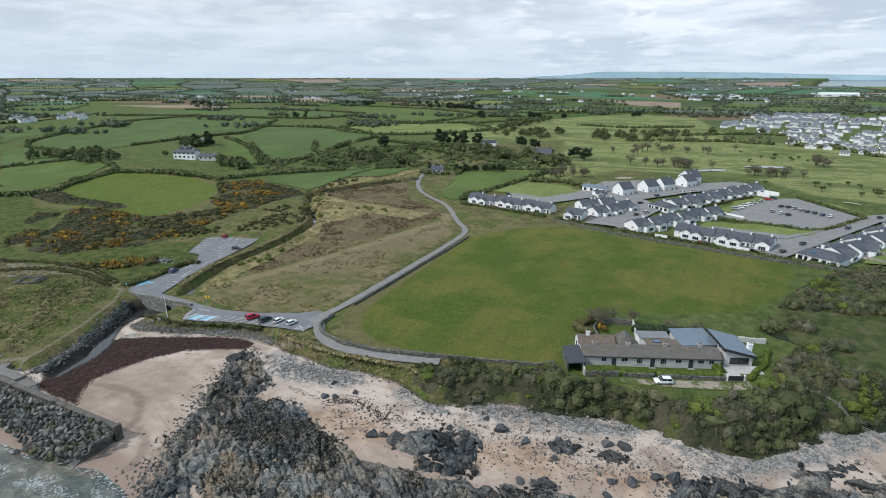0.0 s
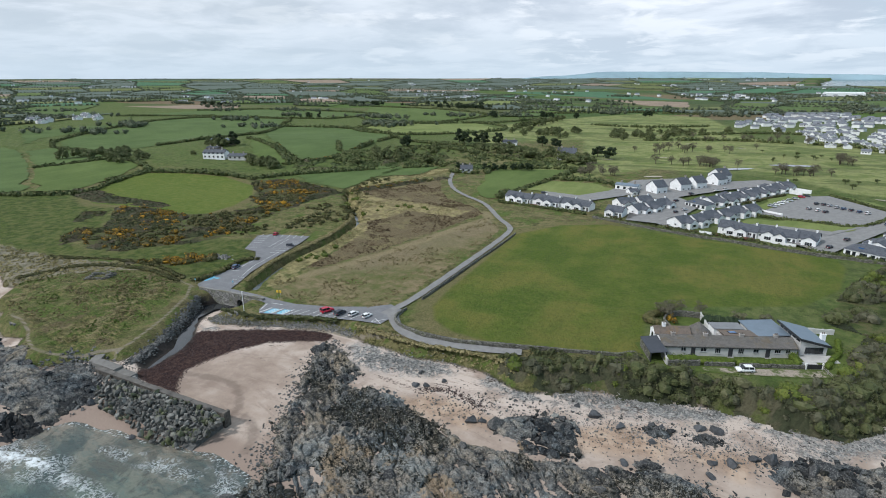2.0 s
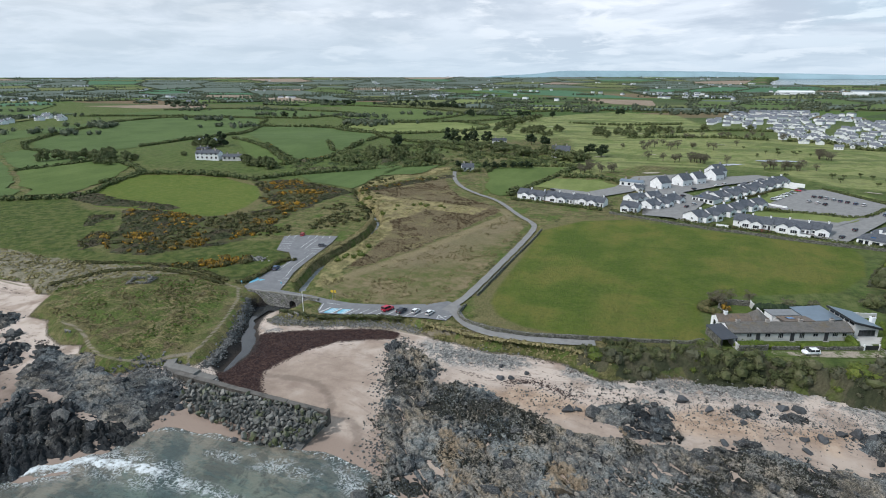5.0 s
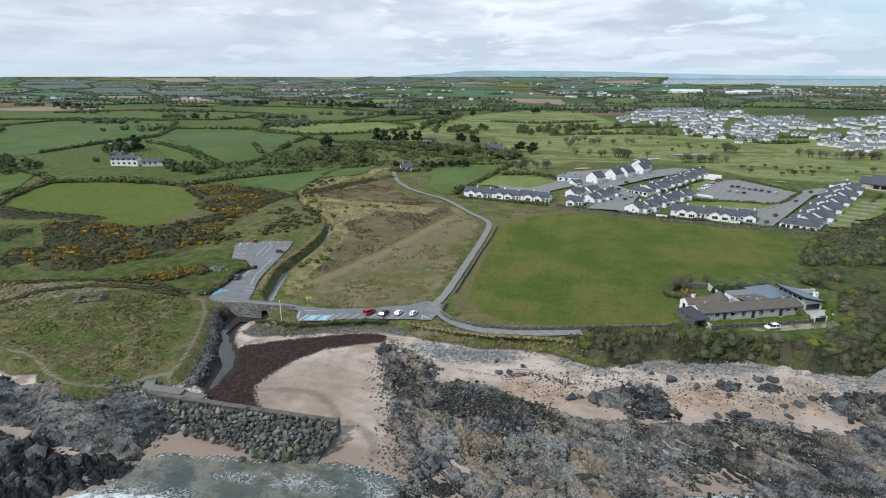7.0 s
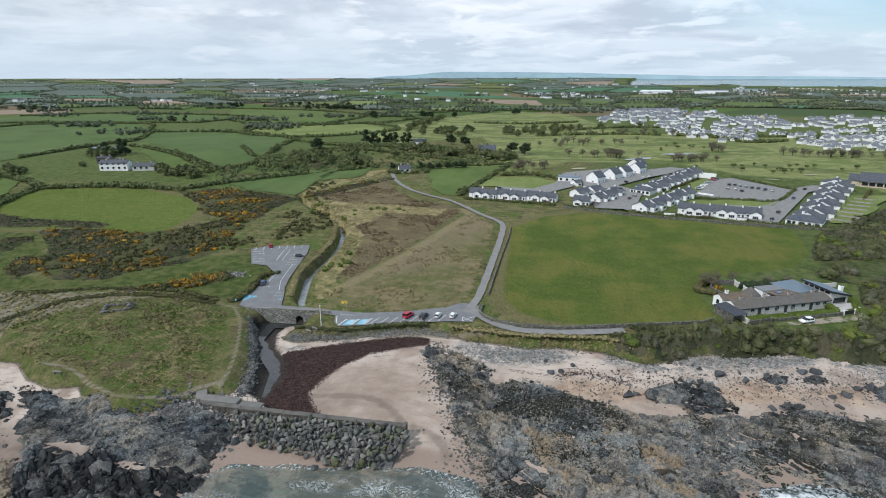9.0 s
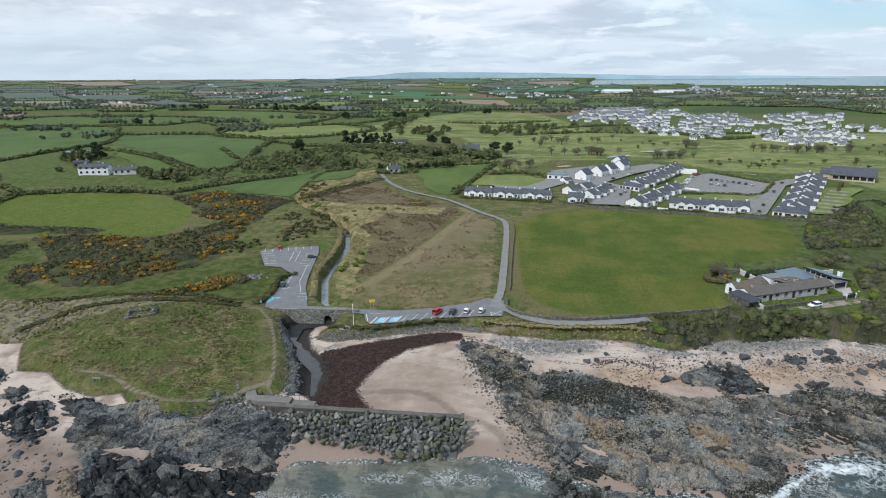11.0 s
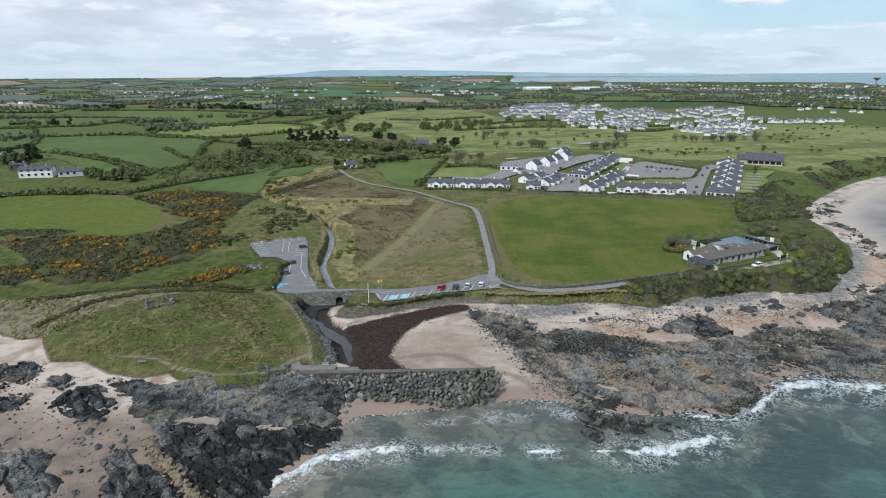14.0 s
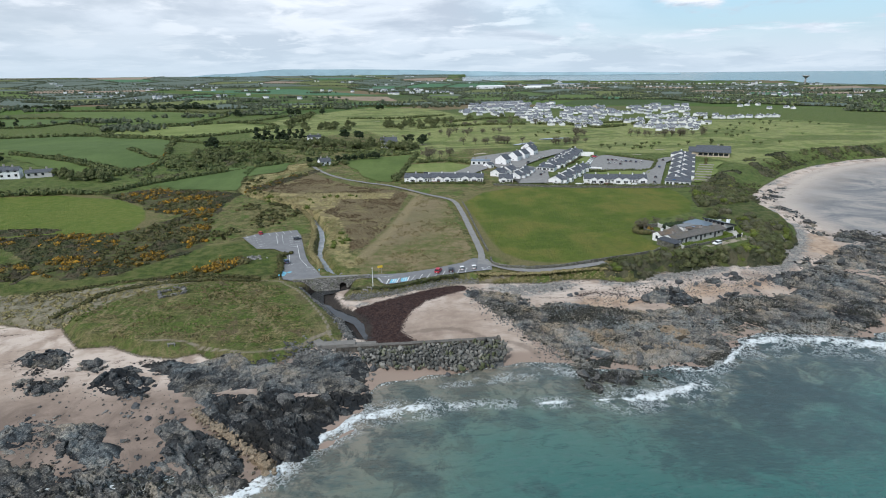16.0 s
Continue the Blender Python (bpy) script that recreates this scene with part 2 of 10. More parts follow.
# ---- plan: shores, lanes and fields ----
EDGE_WEST = [(-3000, 40), (-900, 52), (-400, 60), (-290, 64), (-246, 66.5), (-226.4, 68.6), (-214.8, 64.4), (-210.0, 65.6), (-205.9, 60.2), (-199.1, 52.8), (-191.5, 53.3), (-182.6, 47.6), (-174.2, 45.4),
             (-169.3, 47.7), (-161.7, 41.6), (-155.2, 40.2), (-148.2, 42.2), (-143.3, 47.6), (-139.7, 50.8), (-135.5, 51.8), (-135.8, 56.5), (-138.3, 64.5), (-144.2, 76), (-150, 86.6), (-147, 90.0), (-143, 91.9), (-137.6, 92.2), (-136.4, 87), (-138.0, 81.5), (-137.0, 77.4)]
EDGE_MID = [(-133.6, 76.6), (-129.2, 78.4), (-124.2, 80.2), (-117.4, 83.8), (-110.6, 86.6), (-102.6, 88.6), (-96.5, 88.6), (-91.6, 86.4), (-85.9, 86.4), (-77.4, 85.4), (-68.0, 87.3), (-60.0, 87.3), (-54.9, 85.5), (-51.3, 83.6), (-47.6, 83.8),
            (-41.5, 88.0), (-35.2, 91.2), (-26.3, 92.4), (-16.8, 95.6), (-9.3, 96.8), (-4.7, 95.6), (1.8, 94.4)]
EDGE_EAST = [(6.2, 95.8), (10.4, 101.0), (25.4, 116.4), (38.9, 130.7), (45.9, 143.2), (48.6, 157.4), (52.6, 174.0), (59.2, 195.0), (68.4, 206.6), (87.6, 227.0), (112, 250), (134, 269), (164, 289.6), (207, 310), (240, 317),
             (420, 370), (800, 620), (1300, 1250), (1630, 1867), (1588, 2142), (1636, 2457), (1300, 2750), (941, 2914), (730, 3034), (228, 3055), (300, 3900), (420, 4500), (600, 7000), (-7000, 7000), (-7000, 150)]
LAND = EDGE_WEST + EDGE_MID + EDGE_EAST
TIDE = [(-3000, -40), (-600, -20), (-230, 8), (-187.5, 7.5), (-173.8, 6.8), (-165.7, 9.0), (-157.8, 7.6), (-146.7, 3.9), (-140.2, 8.8), (-137.0, 13.1), (-131.2, 16.7), (-129.1, 26.9), (-128.2, 33.3), (-122.7, 36.5),
        (-115.1, 37.3), (-96.1, 41.3), (-82.7, 40.6), (-78.7, 37.8), (-70.0, 36.4), (-62.2, 36.6), (-50.5, 36.0), (-42.5, 40.5), (-34, 48.0), (-28.5, 51.4), (-20.3, 50.6), (-10.7, 48.4), (0.5, 47.2),
        (30, 60), (66, 92), (110, 128), (175, 190), (230, 225), (420, 300), (900, 600), (1600, 1400), (1690, 2142), (1690, 2480), (1330, 2810), (945, 2960), (733, 3080), (240, 3100), (330, 3900), (520, 7000), (-7000, 7000), (-7000, -40)]
STREAM = [(-141.0, 97.5), (-143.9, 101.2), (-146.9, 109.6), (-150.3, 119.0), (-151.2, 128.4), (-152.3, 142.8), (-154.7, 156.7), (-160.5, 174.7), (-165.6, 182.9), (-178.6, 197.5), (-193.8, 211.7), (-206.6, 228.7)]
POOL = [(-149.4, 86.4), (-148.2, 89.4), (-146.0, 91.2), (-137.4, 91.0), (-137.4, 88.6), (-142.1, 85.4), (-141.2, 78.2), (-137.4, 72.3), (-135.1, 70.4), (-131.0, 65.0), (-130.1, 59.5), (-130.0, 54.4), (-132.6, 55.2), (-136.2, 65.2), (-140.8, 73.2), (-146.2, 81.4)]
MOUTH_WEED = [(-149.0, 89.6), (-147.6, 91.6), (-137.0, 91.4), (-136.8, 87.2), (-140.2, 85.2), (-144.4, 86.8)]
WRACK = [(-136.3, 66.5), (-134.0, 71.8), (-127.4, 76.2), (-119.2, 80.6), (-110.8, 85.0), (-104.0, 87.2), (-101.2, 86.2), (-100.9, 83.4), (-106.2, 80.8), (-113.5, 76.5), (-118.1, 69.8), (-120.2, 62.9), (-121.0, 57.9), (-117.6, 53.2),
         (-114.9, 51.1), (-121.5, 50.2), (-129.0, 50.9), (-130.6, 56.5), (-133.6, 62.5)]
# patches of shingle and of damp ochre sand on the open beach
SHINGLE_BEDS = [[(-95.0, 84.0), (-91.0, 86.4), (-81.6, 86.0), (-68.5, 86.4), (-66.0, 83.5), (-71.0, 80.4), (-82.0, 76.4), (-90.0, 79.0)], [(-42.0, 87.6), (-28.5, 91.9), (-12.6, 94.9), (-12.0, 91.5), (-26.9, 86.9), (-38.0, 84.0)],
                [(-1.0, 88.4), (6.5, 95.4), (16, 104), (26, 115), (36, 126), (43, 137), (46.5, 136), (38, 122), (26, 108), (14, 96), (3.4, 87.0)]]
OCHRE_SAND = [[(-72.5, 69.5), (-66.0, 75.2), (-56, 74.5), (-50.7, 73.4), (-50.2, 69.6), (-57.6, 67.7)], [(-37.0, 77.1), (-29.5, 83.0), (-20.0, 81.1), (-20.0, 76.5), (-34.0, 72.7)], [(-18, 80), (-10, 84), (-4, 84), (-8, 77)], [(27, 109), (42, 131), (50, 133), (44, 113), (35, 106)]]
GORSE = [(-280.7, 143.4), (-264.6, 149.6), (-238.1, 150.3), (-224.5, 160.3), (-216.2, 176.4), (-238.1, 187.5), (-248.9, 203.1), (-277.7, 224.5), (-253.2, 234.7), (-213.8, 224.3), (-205.0, 219.5), (-207.2, 200.2),
         (-203.9, 174.3), (-198.9, 149.2), (-192.9, 129.1), (-202.4, 114.8), (-212.7, 101.6), (-226.7, 98.5), (-246.8, 105.0), (-248.1, 113.7), (-253.5, 122.4)]
GORSE_BANK = [(-201.1, 94.4), (-188.4, 102.0), (-184.6, 107.8), (-177.1, 114.8), (-171.1, 115.0), (-172.7, 107.9), (-179.7, 98.2), (-193.7, 93.7)]
PADDOCK = [(-350.8, 186.7), (-352.5, 207.7), (-329.2, 217.5), (-297.8, 223.1), (-262.7, 213.3), (-241.5, 192.5), (-233.3, 172.6), (-230.8, 154.5), (-246.9, 145.0), (-277.6, 148.5), (-300.6, 143.4), (-340, 160)]
HEATH = [(-202.4, 234.0), (-185.5, 266.5), (-176.4, 281.1), (-160.2, 251.0), (-145.7, 232.8), (-125.6, 222.1), (-116.8, 212.2), (-121.4, 178.8), (-127.9, 143.5), (-133.7, 124.4), (-138.9, 117.9), (-141.4, 134.2),
         (-147.0, 160.7), (-174.2, 191.0), (-175.4, 207.3)]
DRY = [(-131.9, 119.4), (-124.8, 147.5), (-117.7, 184.0), (-111.8, 206.4), (-99.5, 191.4), (-97.2, 170.4), (-96.3, 137.0), (-95.9, 111.9), (-98.8, 101.1), (-113.7, 96.5), (-133.5, 96.3), (-138.5, 103.6)]
STRAW = [(-201.6, 217.6), (-202.5, 241.5), (-187.8, 273.0), (-171.3, 287.9), (-183.2, 260.2), (-196.5, 228.2), (-176.7, 210.6), (-162.1, 210.3), (-131.6, 211.4), (-145.7, 202.7), (-162.1, 202.3), (-162.4, 188.5),
         (-147.0, 160.7), (-141.4, 134.2), (-138.8, 112.9), (-146.0, 116.3), (-150.1, 145.3), (-155.3, 167.0), (-181.4, 194.7)]
STRAW_BEDS = [STRAW, [(-157.6, 166.0), (-153.8, 173.5), (-147.3, 164.4), (-145.0, 138.4), (-141.8, 120.4), (-133.4, 108.2), (-137.1, 98.7), (-143.2, 109.7), (-148.0, 125.5), (-151.2, 148.3)],
              [(-204.0, 227.8), (-190.1, 222.3), (-170.8, 216.3), (-154.0, 217.9), (-124.0, 214.6), (-126.0, 201.5), (-150.7, 202.5), (-151.3, 187.2), (-158.8, 176.7), (-167.6, 185.7), (-181.9, 201.8)],
              [(-206.6, 225.2), (-210.3, 247.4), (-207.4, 279.6), (-199.4, 307.7), (-180.7, 316.5), (-182.9, 290.0), (-195.5, 269.5), (-199.8, 242.1), (-199.2, 224.5)]]
BIG_FIELD = [(-90.5, 186.0), (-78.6, 206.3), (-61.3, 215.2), (-40, 210.0), (-22.0, 206.2), (-0.9, 202.8), (15.7, 199.2), (17.3, 190.3), (13.6, 168.8), (4, 151), (-26.4, 136.3), (-31.6, 123.2), (-29.0, 104.5),
             (-47.1, 99.0), (-61.2, 96.3), (-72.5, 97.2), (-80.1, 101.6), (-85.0, 109.5), (-86.8, 122.4), (-88.1, 150.1)]
SCRUB = [(-54.3, 89.9), (-41.0, 94.8), (-28.9, 102.1), (-16.1, 99.1), (-5.1, 100.3), (7.1, 108.6), (11.0, 122), (16.6, 137.4), (8.7, 143.4), (16.2, 170.6), (28.3, 196.0), (50, 215), (60, 204), (52, 180), (47, 160), (40, 138), (32, 122), (13, 102), (8, 96.8),
         (4, 95.6), (-4.7, 95.9), (-9.3, 97.2), (-16.8, 96.0), (-26.3, 92.8), (-35.2, 91.7), (-41.5, 88.3), (-47.6, 86.0), (-51.3, 86.0), (-54.6, 88.0)]
GOLF = [(-149.3, 317.4), (-103.7, 305.5), (-69.8, 365.6), (4.7, 361.8), (30.1, 323.5), (78, 312), (100, 260), (160, 312), (260, 345), (400, 430), (330, 560), (215.3, 580), (78.7, 540), (-13.6, 590), (-72.5, 898.0),
        (-169.1, 961.5), (-223.2, 867.7), (-287.5, 674.1), (-269.4, 496.7), (-222.4, 457.8), (-154.3, 527.0), (-122.3, 402.9), (-159.5, 364.2)]
PASTURE = [(-262, 96), (-246, 100), (-226, 96), (-212, 100), (-203, 113), (-193, 128), (-180, 136), (-170, 125), (-160, 117), (-159, 97), (-165, 93), (-182, 96), (-200, 95.5), (-214, 92), (-236, 87), (-262, 90)]
MARRAM = [(-320, 84), (-246, 85), (-228.9, 86.5), (-209, 89), (-192.0, 93.3), (-189.3, 86.1), (-201.1, 76.8), (-208.1, 65.6), (-214.4, 64.6), (-225.8, 69.2), (-320, 64)]
GRAZING = [(-520, 80), (-520, 160), (-430, 140), (-369, 128), (-348, 146), (-327, 157), (-300, 146), (-280, 142), (-262, 124), (-250, 118), (-246, 100), (-224, 93), (-230, 87), (-262, 86), (-330, 84)]
LANE = [(-180.6, 306.0), (-168.2, 277.4), (-154.8, 256.9), (-140.8, 243.6), (-124.6, 231.0), (-106.7, 207.2), (-97.7, 196.4), (-94.5, 187.6), (-93.3, 167.2), (-92.9, 143.5), (-92.6, 121.8), (-92.8, 108.2), (-94.5, 99.0)]
SHORE_LANE = [(-93.5, 101.8), (-87.8, 95.1), (-82.9, 91.9), (-77.8, 90.4), (-69.5, 90.9), (-59.9, 92.9), (-53.6, 94.8)]
STRIP = [(-157, 90.4), (-146.9, 93.4), (-135.5, 94.0), (-128.8, 93.6), (-120.9, 93.9), (-110.6, 96.7), (-100.5, 101.4), (-96.1, 105.3), (-91.3, 103.5), (-91.0, 97.7), (-91.5, 93.2), (-97.1, 92.6), (-105.7, 90.6),
         (-112.0, 88.7), (-118.0, 86.7), (-125.2, 84.6), (-127.2, 86.6), (-128.6, 90.6), (-134.5, 91.2), (-139.8, 90.9), (-145.2, 90.1), (-152.7, 88.8)]
CAR_PARK = [(-157.4, 90.6), (-159.4, 97.0), (-160.0, 105.8), (-160.4, 113.4), (-163.0, 119.6), (-167.4, 123.9), (-173.4, 124.2), (-182.5, 139.4), (-178.5, 143.2), (-172.8, 145.0), (-163.0, 148.0), (-160.0, 139.6),
            (-156.6, 124.6), (-154.2, 114.5), (-152.0, 107.2), (-148.8, 100.4), (-145.6, 92.5)]
HEADLAND = [(-218, 72), (-205, 64), (-198, 57), (-184, 52), (-170, 51), (-158, 46), (-149, 46), (-143, 54), (-149, 70), (-158, 85), (-172, 90), (-190, 86), (-205, 79)]
FOOTPATHS = [[(-158.0, 88.9), (-152.0, 82.6), (-147.0, 73.9), (-142.8, 65.4), (-140.0, 58.4), (-138.6, 53.2), (-137, 50)], [(-240, 66.5), (-226.2, 67.0), (-218.0, 68.6), (-214.3, 70.1), (-211.2, 71.3), (-209.5, 73.7), (-202.8, 78.2), (-196.4, 83.8), (-180, 92), (-165, 90), (-157, 89)],
             [(-138.8, 54.4), (-141, 52.8), (-143, 51), (-144.5, 48.5), (-147.5, 46.2), (-152, 44.8), (-158, 44.6), (-164.5, 46.8), (-169.5, 49.4), (-175, 51), (-183, 52)], [(-116, 83.4), (-110, 85.8), (-103, 87.2), (-95, 87.6), (-88, 88.4), (-82, 90.2)], [(-110, 86.6), (-103, 88.0), (-95, 88.4), (-88, 89.2), (-83, 90.8)]]
REEFS = {"ledge": [(-182.0, 43.6), (-175.0, 46.2), (-160.0, 43.6), (-148, 43.4), (-141.5, 45.6), (-136, 47.2), (-130.5, 45.4), (-127.6, 40), (-126.6, 31), (-140.0, 30.6), (-156.0, 31.0), (-164.0, 29.8), (-170.8, 32.8), (-173.6, 37.6), (-177.6, 41.4)],
         "crag": [(-164.2, 30.4), (-156.0, 31.6), (-144.9, 31.4), (-127.0, 31.2), (-127.4, 28.0), (-130.4, 25.4), (-134.5, 23.2), (-136.8, 19.0), (-138.0, 13.4), (-139.4, 9.4), (-144.6, 7.3), (-150.0, 12.2), (-156.2, 17.8), (-160.6, 22.0), (-160.6, 26.6)],
         "mid": [(-169.0, 24.4), (-165.6, 26.2), (-162.6, 25.0), (-160.2, 22.0), (-155.6, 18.0), (-150.2, 13.4), (-146.2, 9.2), (-142.6, 5.4), (-146.5, -0.5), (-158, -1), (-170, 2), (-172.4, 7.6), (-166.4, 10.6), (-165.4, 15), (-168.0, 19.0)],
         "low": [(-240, 24), (-208, 24.4), (-197.8, 24.6), (-188.6, 25.8), (-177.4, 22.4), (-171.8, 15.6), (-170.0, 11.4), (-172.6, 8.2), (-164.5, 6.4), (-160, 2.6), (-185, 1.2), (-240, -1)],
         "foot": [(-182, 9.5), (-174, 10.0), (-166.0, 10.6), (-160, 9.6), (-156, 7.0), (-147.5, 2.0), (-153, -3.0), (-168, -3.5), (-184, -1)],
         "outcrop": [(-190.2, 39.0), (-188.2, 42.2), (-186.6, 44.8), (-180.4, 44.6), (-175.6, 38.2), (-173.8, 35.0), (-174.8, 30.4), (-182.2, 31.4), (-188.6, 34.6)],
         "dune": [(-212.0, 50.0), (-205.2, 55.0), (-200.0, 52.6), (-197.2, 47.0), (-197.4, 42.6), (-203.5, 42.2), (-210.0, 45.0)],
         "sand": [(-204.0, 38.0), (-199.2, 41.0), (-195.0, 39.2), (-193.9, 35.6), (-198.2, 34.4)],
         "link": [(-196.5, 45.1), (-192.4, 47.4), (-186.3, 43.1), (-189.6, 40.5)],
         "whaleback": [(-50.7, 76.0), (-46.4, 78.8), (-40.7, 78.4), (-36.5, 78.0), (-34.3, 70.5), (-38.3, 65.9), (-44.0, 65.5), (-45.2, 68.8), (-49.9, 70.5)],
         "main": [(-104.0, 83.0), (-96.3, 82.2), (-89.7, 79.2), (-84.2, 77.2), (-82.4, 71.6), (-76.3, 69.7), (-66.6, 68.4), (-61.4, 68.1), (-54.5, 66.9), (-50.8, 63.9), (-46.6, 65.2), (-35, 67.2), (-27, 70.6), (-17.7, 74.2),
                  (-10.3, 72.9), (-5, 73.4), (-0.6, 79), (7, 85.5), (22, 98), (44, 115), (68, 120), (60, 100), (2.2, 48.3), (-8, 48.6), (-18, 50.4), (-28.5, 51.4), (-35, 47.6), (-41, 42), (-44, 38.4), (-49, 35.6), (-55, 36.8), (-61, 37.4), (-68, 36.6), (-74, 37.0), (-79, 37.4), (-82, 40.4), (-82.4, 44), (-84.7, 48.9),
                  (-89, 56), (-94.4, 65.3), (-101.8, 76.3)]}
WEED = [(-94.4, 66.5), (-84, 70.5), (-76.2, 69.5), (-62.7, 68.2), (-53.7, 63.0), (-54.1, 58.2), (-59.5, 54.7), (-73.5, 56.9), (-81.6, 59.0), (-90.4, 61.2)]
OLIVE_WEED = [(-36, 67.0), (-20, 72.5), (-8.5, 73.5), (-10.7, 62.4), (-31.3, 57.3)]
OCHRE = [[(-66.5, 41.0), (-61.0, 43.2), (-53.0, 45.4), (-48.1, 44.6)], [(-73.4, 53.8), (-69.0, 48.6)], [(-52.5, 52.6), (-48.8, 51.4)], [(-71.1, 48.8), (-66, 44), (-64.9, 42.2)], [(-68.0, 53.4), (-63, 53), (-59.2, 57.7)], [(-50, 66), (-44, 68)]]
DYKE = [(-162.6, 24.6), (-155.4, 18.3), (-150.6, 13.9), (-146.2, 9.9), (-143.2, 6.6)]
RUNNELS = [[(-119.4, 57.0), (-114.8, 58.4), (-110.1, 59.3), (-106.1, 58.8), (-102.4, 56.7), (-99.8, 54.0), (-98.6, 51.4)], [(-96.5, 52.4), (-92.1, 50.6), (-89.2, 47.7), (-87.7, 44.6)]]
BREAKERS = [([(-215, 2), (-200, 3), (-186, 4.6), (-176, 7.2), (-168, 6.0), (-160, 4.4)], 0.45), ([(-152, -1), (-146, 3.5), (-140.7, 10.6), (-138.6, 14.6), (-134.3, 18.2), (-129.4, 22.4), (-123.0, 24.4), (-116, 24.9)], 1.35),
            ([(-116, 24.9), (-110.5, 25.1), (-104, 25.0)], 0.45), ([(-104, 25.0), (-98, 24.9)], 0.35), ([(-92, 24.6), (-87.3, 24.4)], 0.4), ([(-80, 24.3), (-75.2, 24.2)], 0.3),
            ([(-75.2, 24.2), (-70, 24.4), (-65.2, 25.4), (-60, 27.0), (-54.6, 28.0)], 0.9),
            ([(-58, 35.6), (-51.2, 33.6), (-45, 37), (-40, 41.6), (-33, 46.4)], 0.5), ([(-33, 46.8), (-27, 48.2), (-22.0, 47.6), (-14.3, 45.8), (-7, 43.8), (0, 41.6), (40, 52)], 1.6)]
LACE = [(-112, 33), (-100, 35), (-92, 36), (-86, 38), (-82, 36), (-79, 33), (-76, 30)]


def base_height(x, y):
    """The lie of the land, without shores and channels."""
    z = 5 + 0.012 * np.clip(y - 95, -40, 300) + 0.018 * np.clip(x + 100, -20, 120)
    z = z + 2.3 * np.exp(-(((x + 180) / 26) ** 2 + ((y - 72) / 20) ** 2))
    z = z + 5.0 * smooth(np.hypot(x + 380, y - 320), 160, 30)
    u, v = 0.9063 * (x + 23.1) + 0.4226 * (y - 107.3), -0.4226 * (x + 23.1) + 0.9063 * (y - 107.3)
    yard = np.minimum.reduce([u + 8.5, 44.5 - u, v + 10.5, 24.5 - v])
    z = z + (7.0 - z) * smooth(yard, -3.5, 0.0)
    r = np.hypot(x + 60, y)
    z = z + 49.0 * smooth(r, 1800, 5200) + 6 * (fbm(x / 420, y / 420, 3, 5) - 0.5) * smooth(r, 600, 2200)
    return z


def ground_height(x, y, land=None, tide=None):
    x, y = np.asarray(x, float), np.asarray(y, float)
    land = inside_by(x, y, LAND) if land is None else land
    tide = inside_by(x, y, TIDE) if tide is None else tide
    base = base_height(x, y)
    top = 2.7 + (base - 2.7) * smooth(land, -0.3, 3.4 + 15 * smooth(x, 28, 62))
    shore = np.maximum(tide, 0) / (np.maximum(tide, 0) + np.maximum(-land, 0) + 0.01)
    beach = np.where(tide > 0, 2.7 * shore + 0.0, np.maximum(-0.07 * -tide, -4.0))
    z = np.where(land > -0.5, top, beach)
    # stream bed and its pool
    ditch = near_only(away_from, x, y, STREAM)
    z = z - np.maximum(z - 2.0, 0) * smooth(ditch, 2.5, 0.7)
    pool = near_only(inside_by, x, y, POOL) + 2.4 * (fbm(x / 3.5, y / 3.5, 3, 31) - 0.5)
    z = z - np.maximum(z - 0.75, 0) * smooth(pool, -1.6, 0.6)
    return z


def height_at(x, y):
    return float(ground_height(np.array([x]), np.array([y]))[0])


# ---- the ground sheet ----
def spread(lo, hi, step, far_lo, far_hi, growth=0.045):
    """Places along one axis: even between lo and hi, then ever farther apart."""
    mid = list(np.arange(lo, hi + step, step))
    while mid[-1] < far_hi:
        mid.append(mid[-1] + step + growth * (mid[-1] - hi))
    front = [lo]
    while front[-1] > far_lo:
        front.append(front[-1] - step - growth * (lo - front[-1]))
    return np.array(front[:0:-1] + mid)


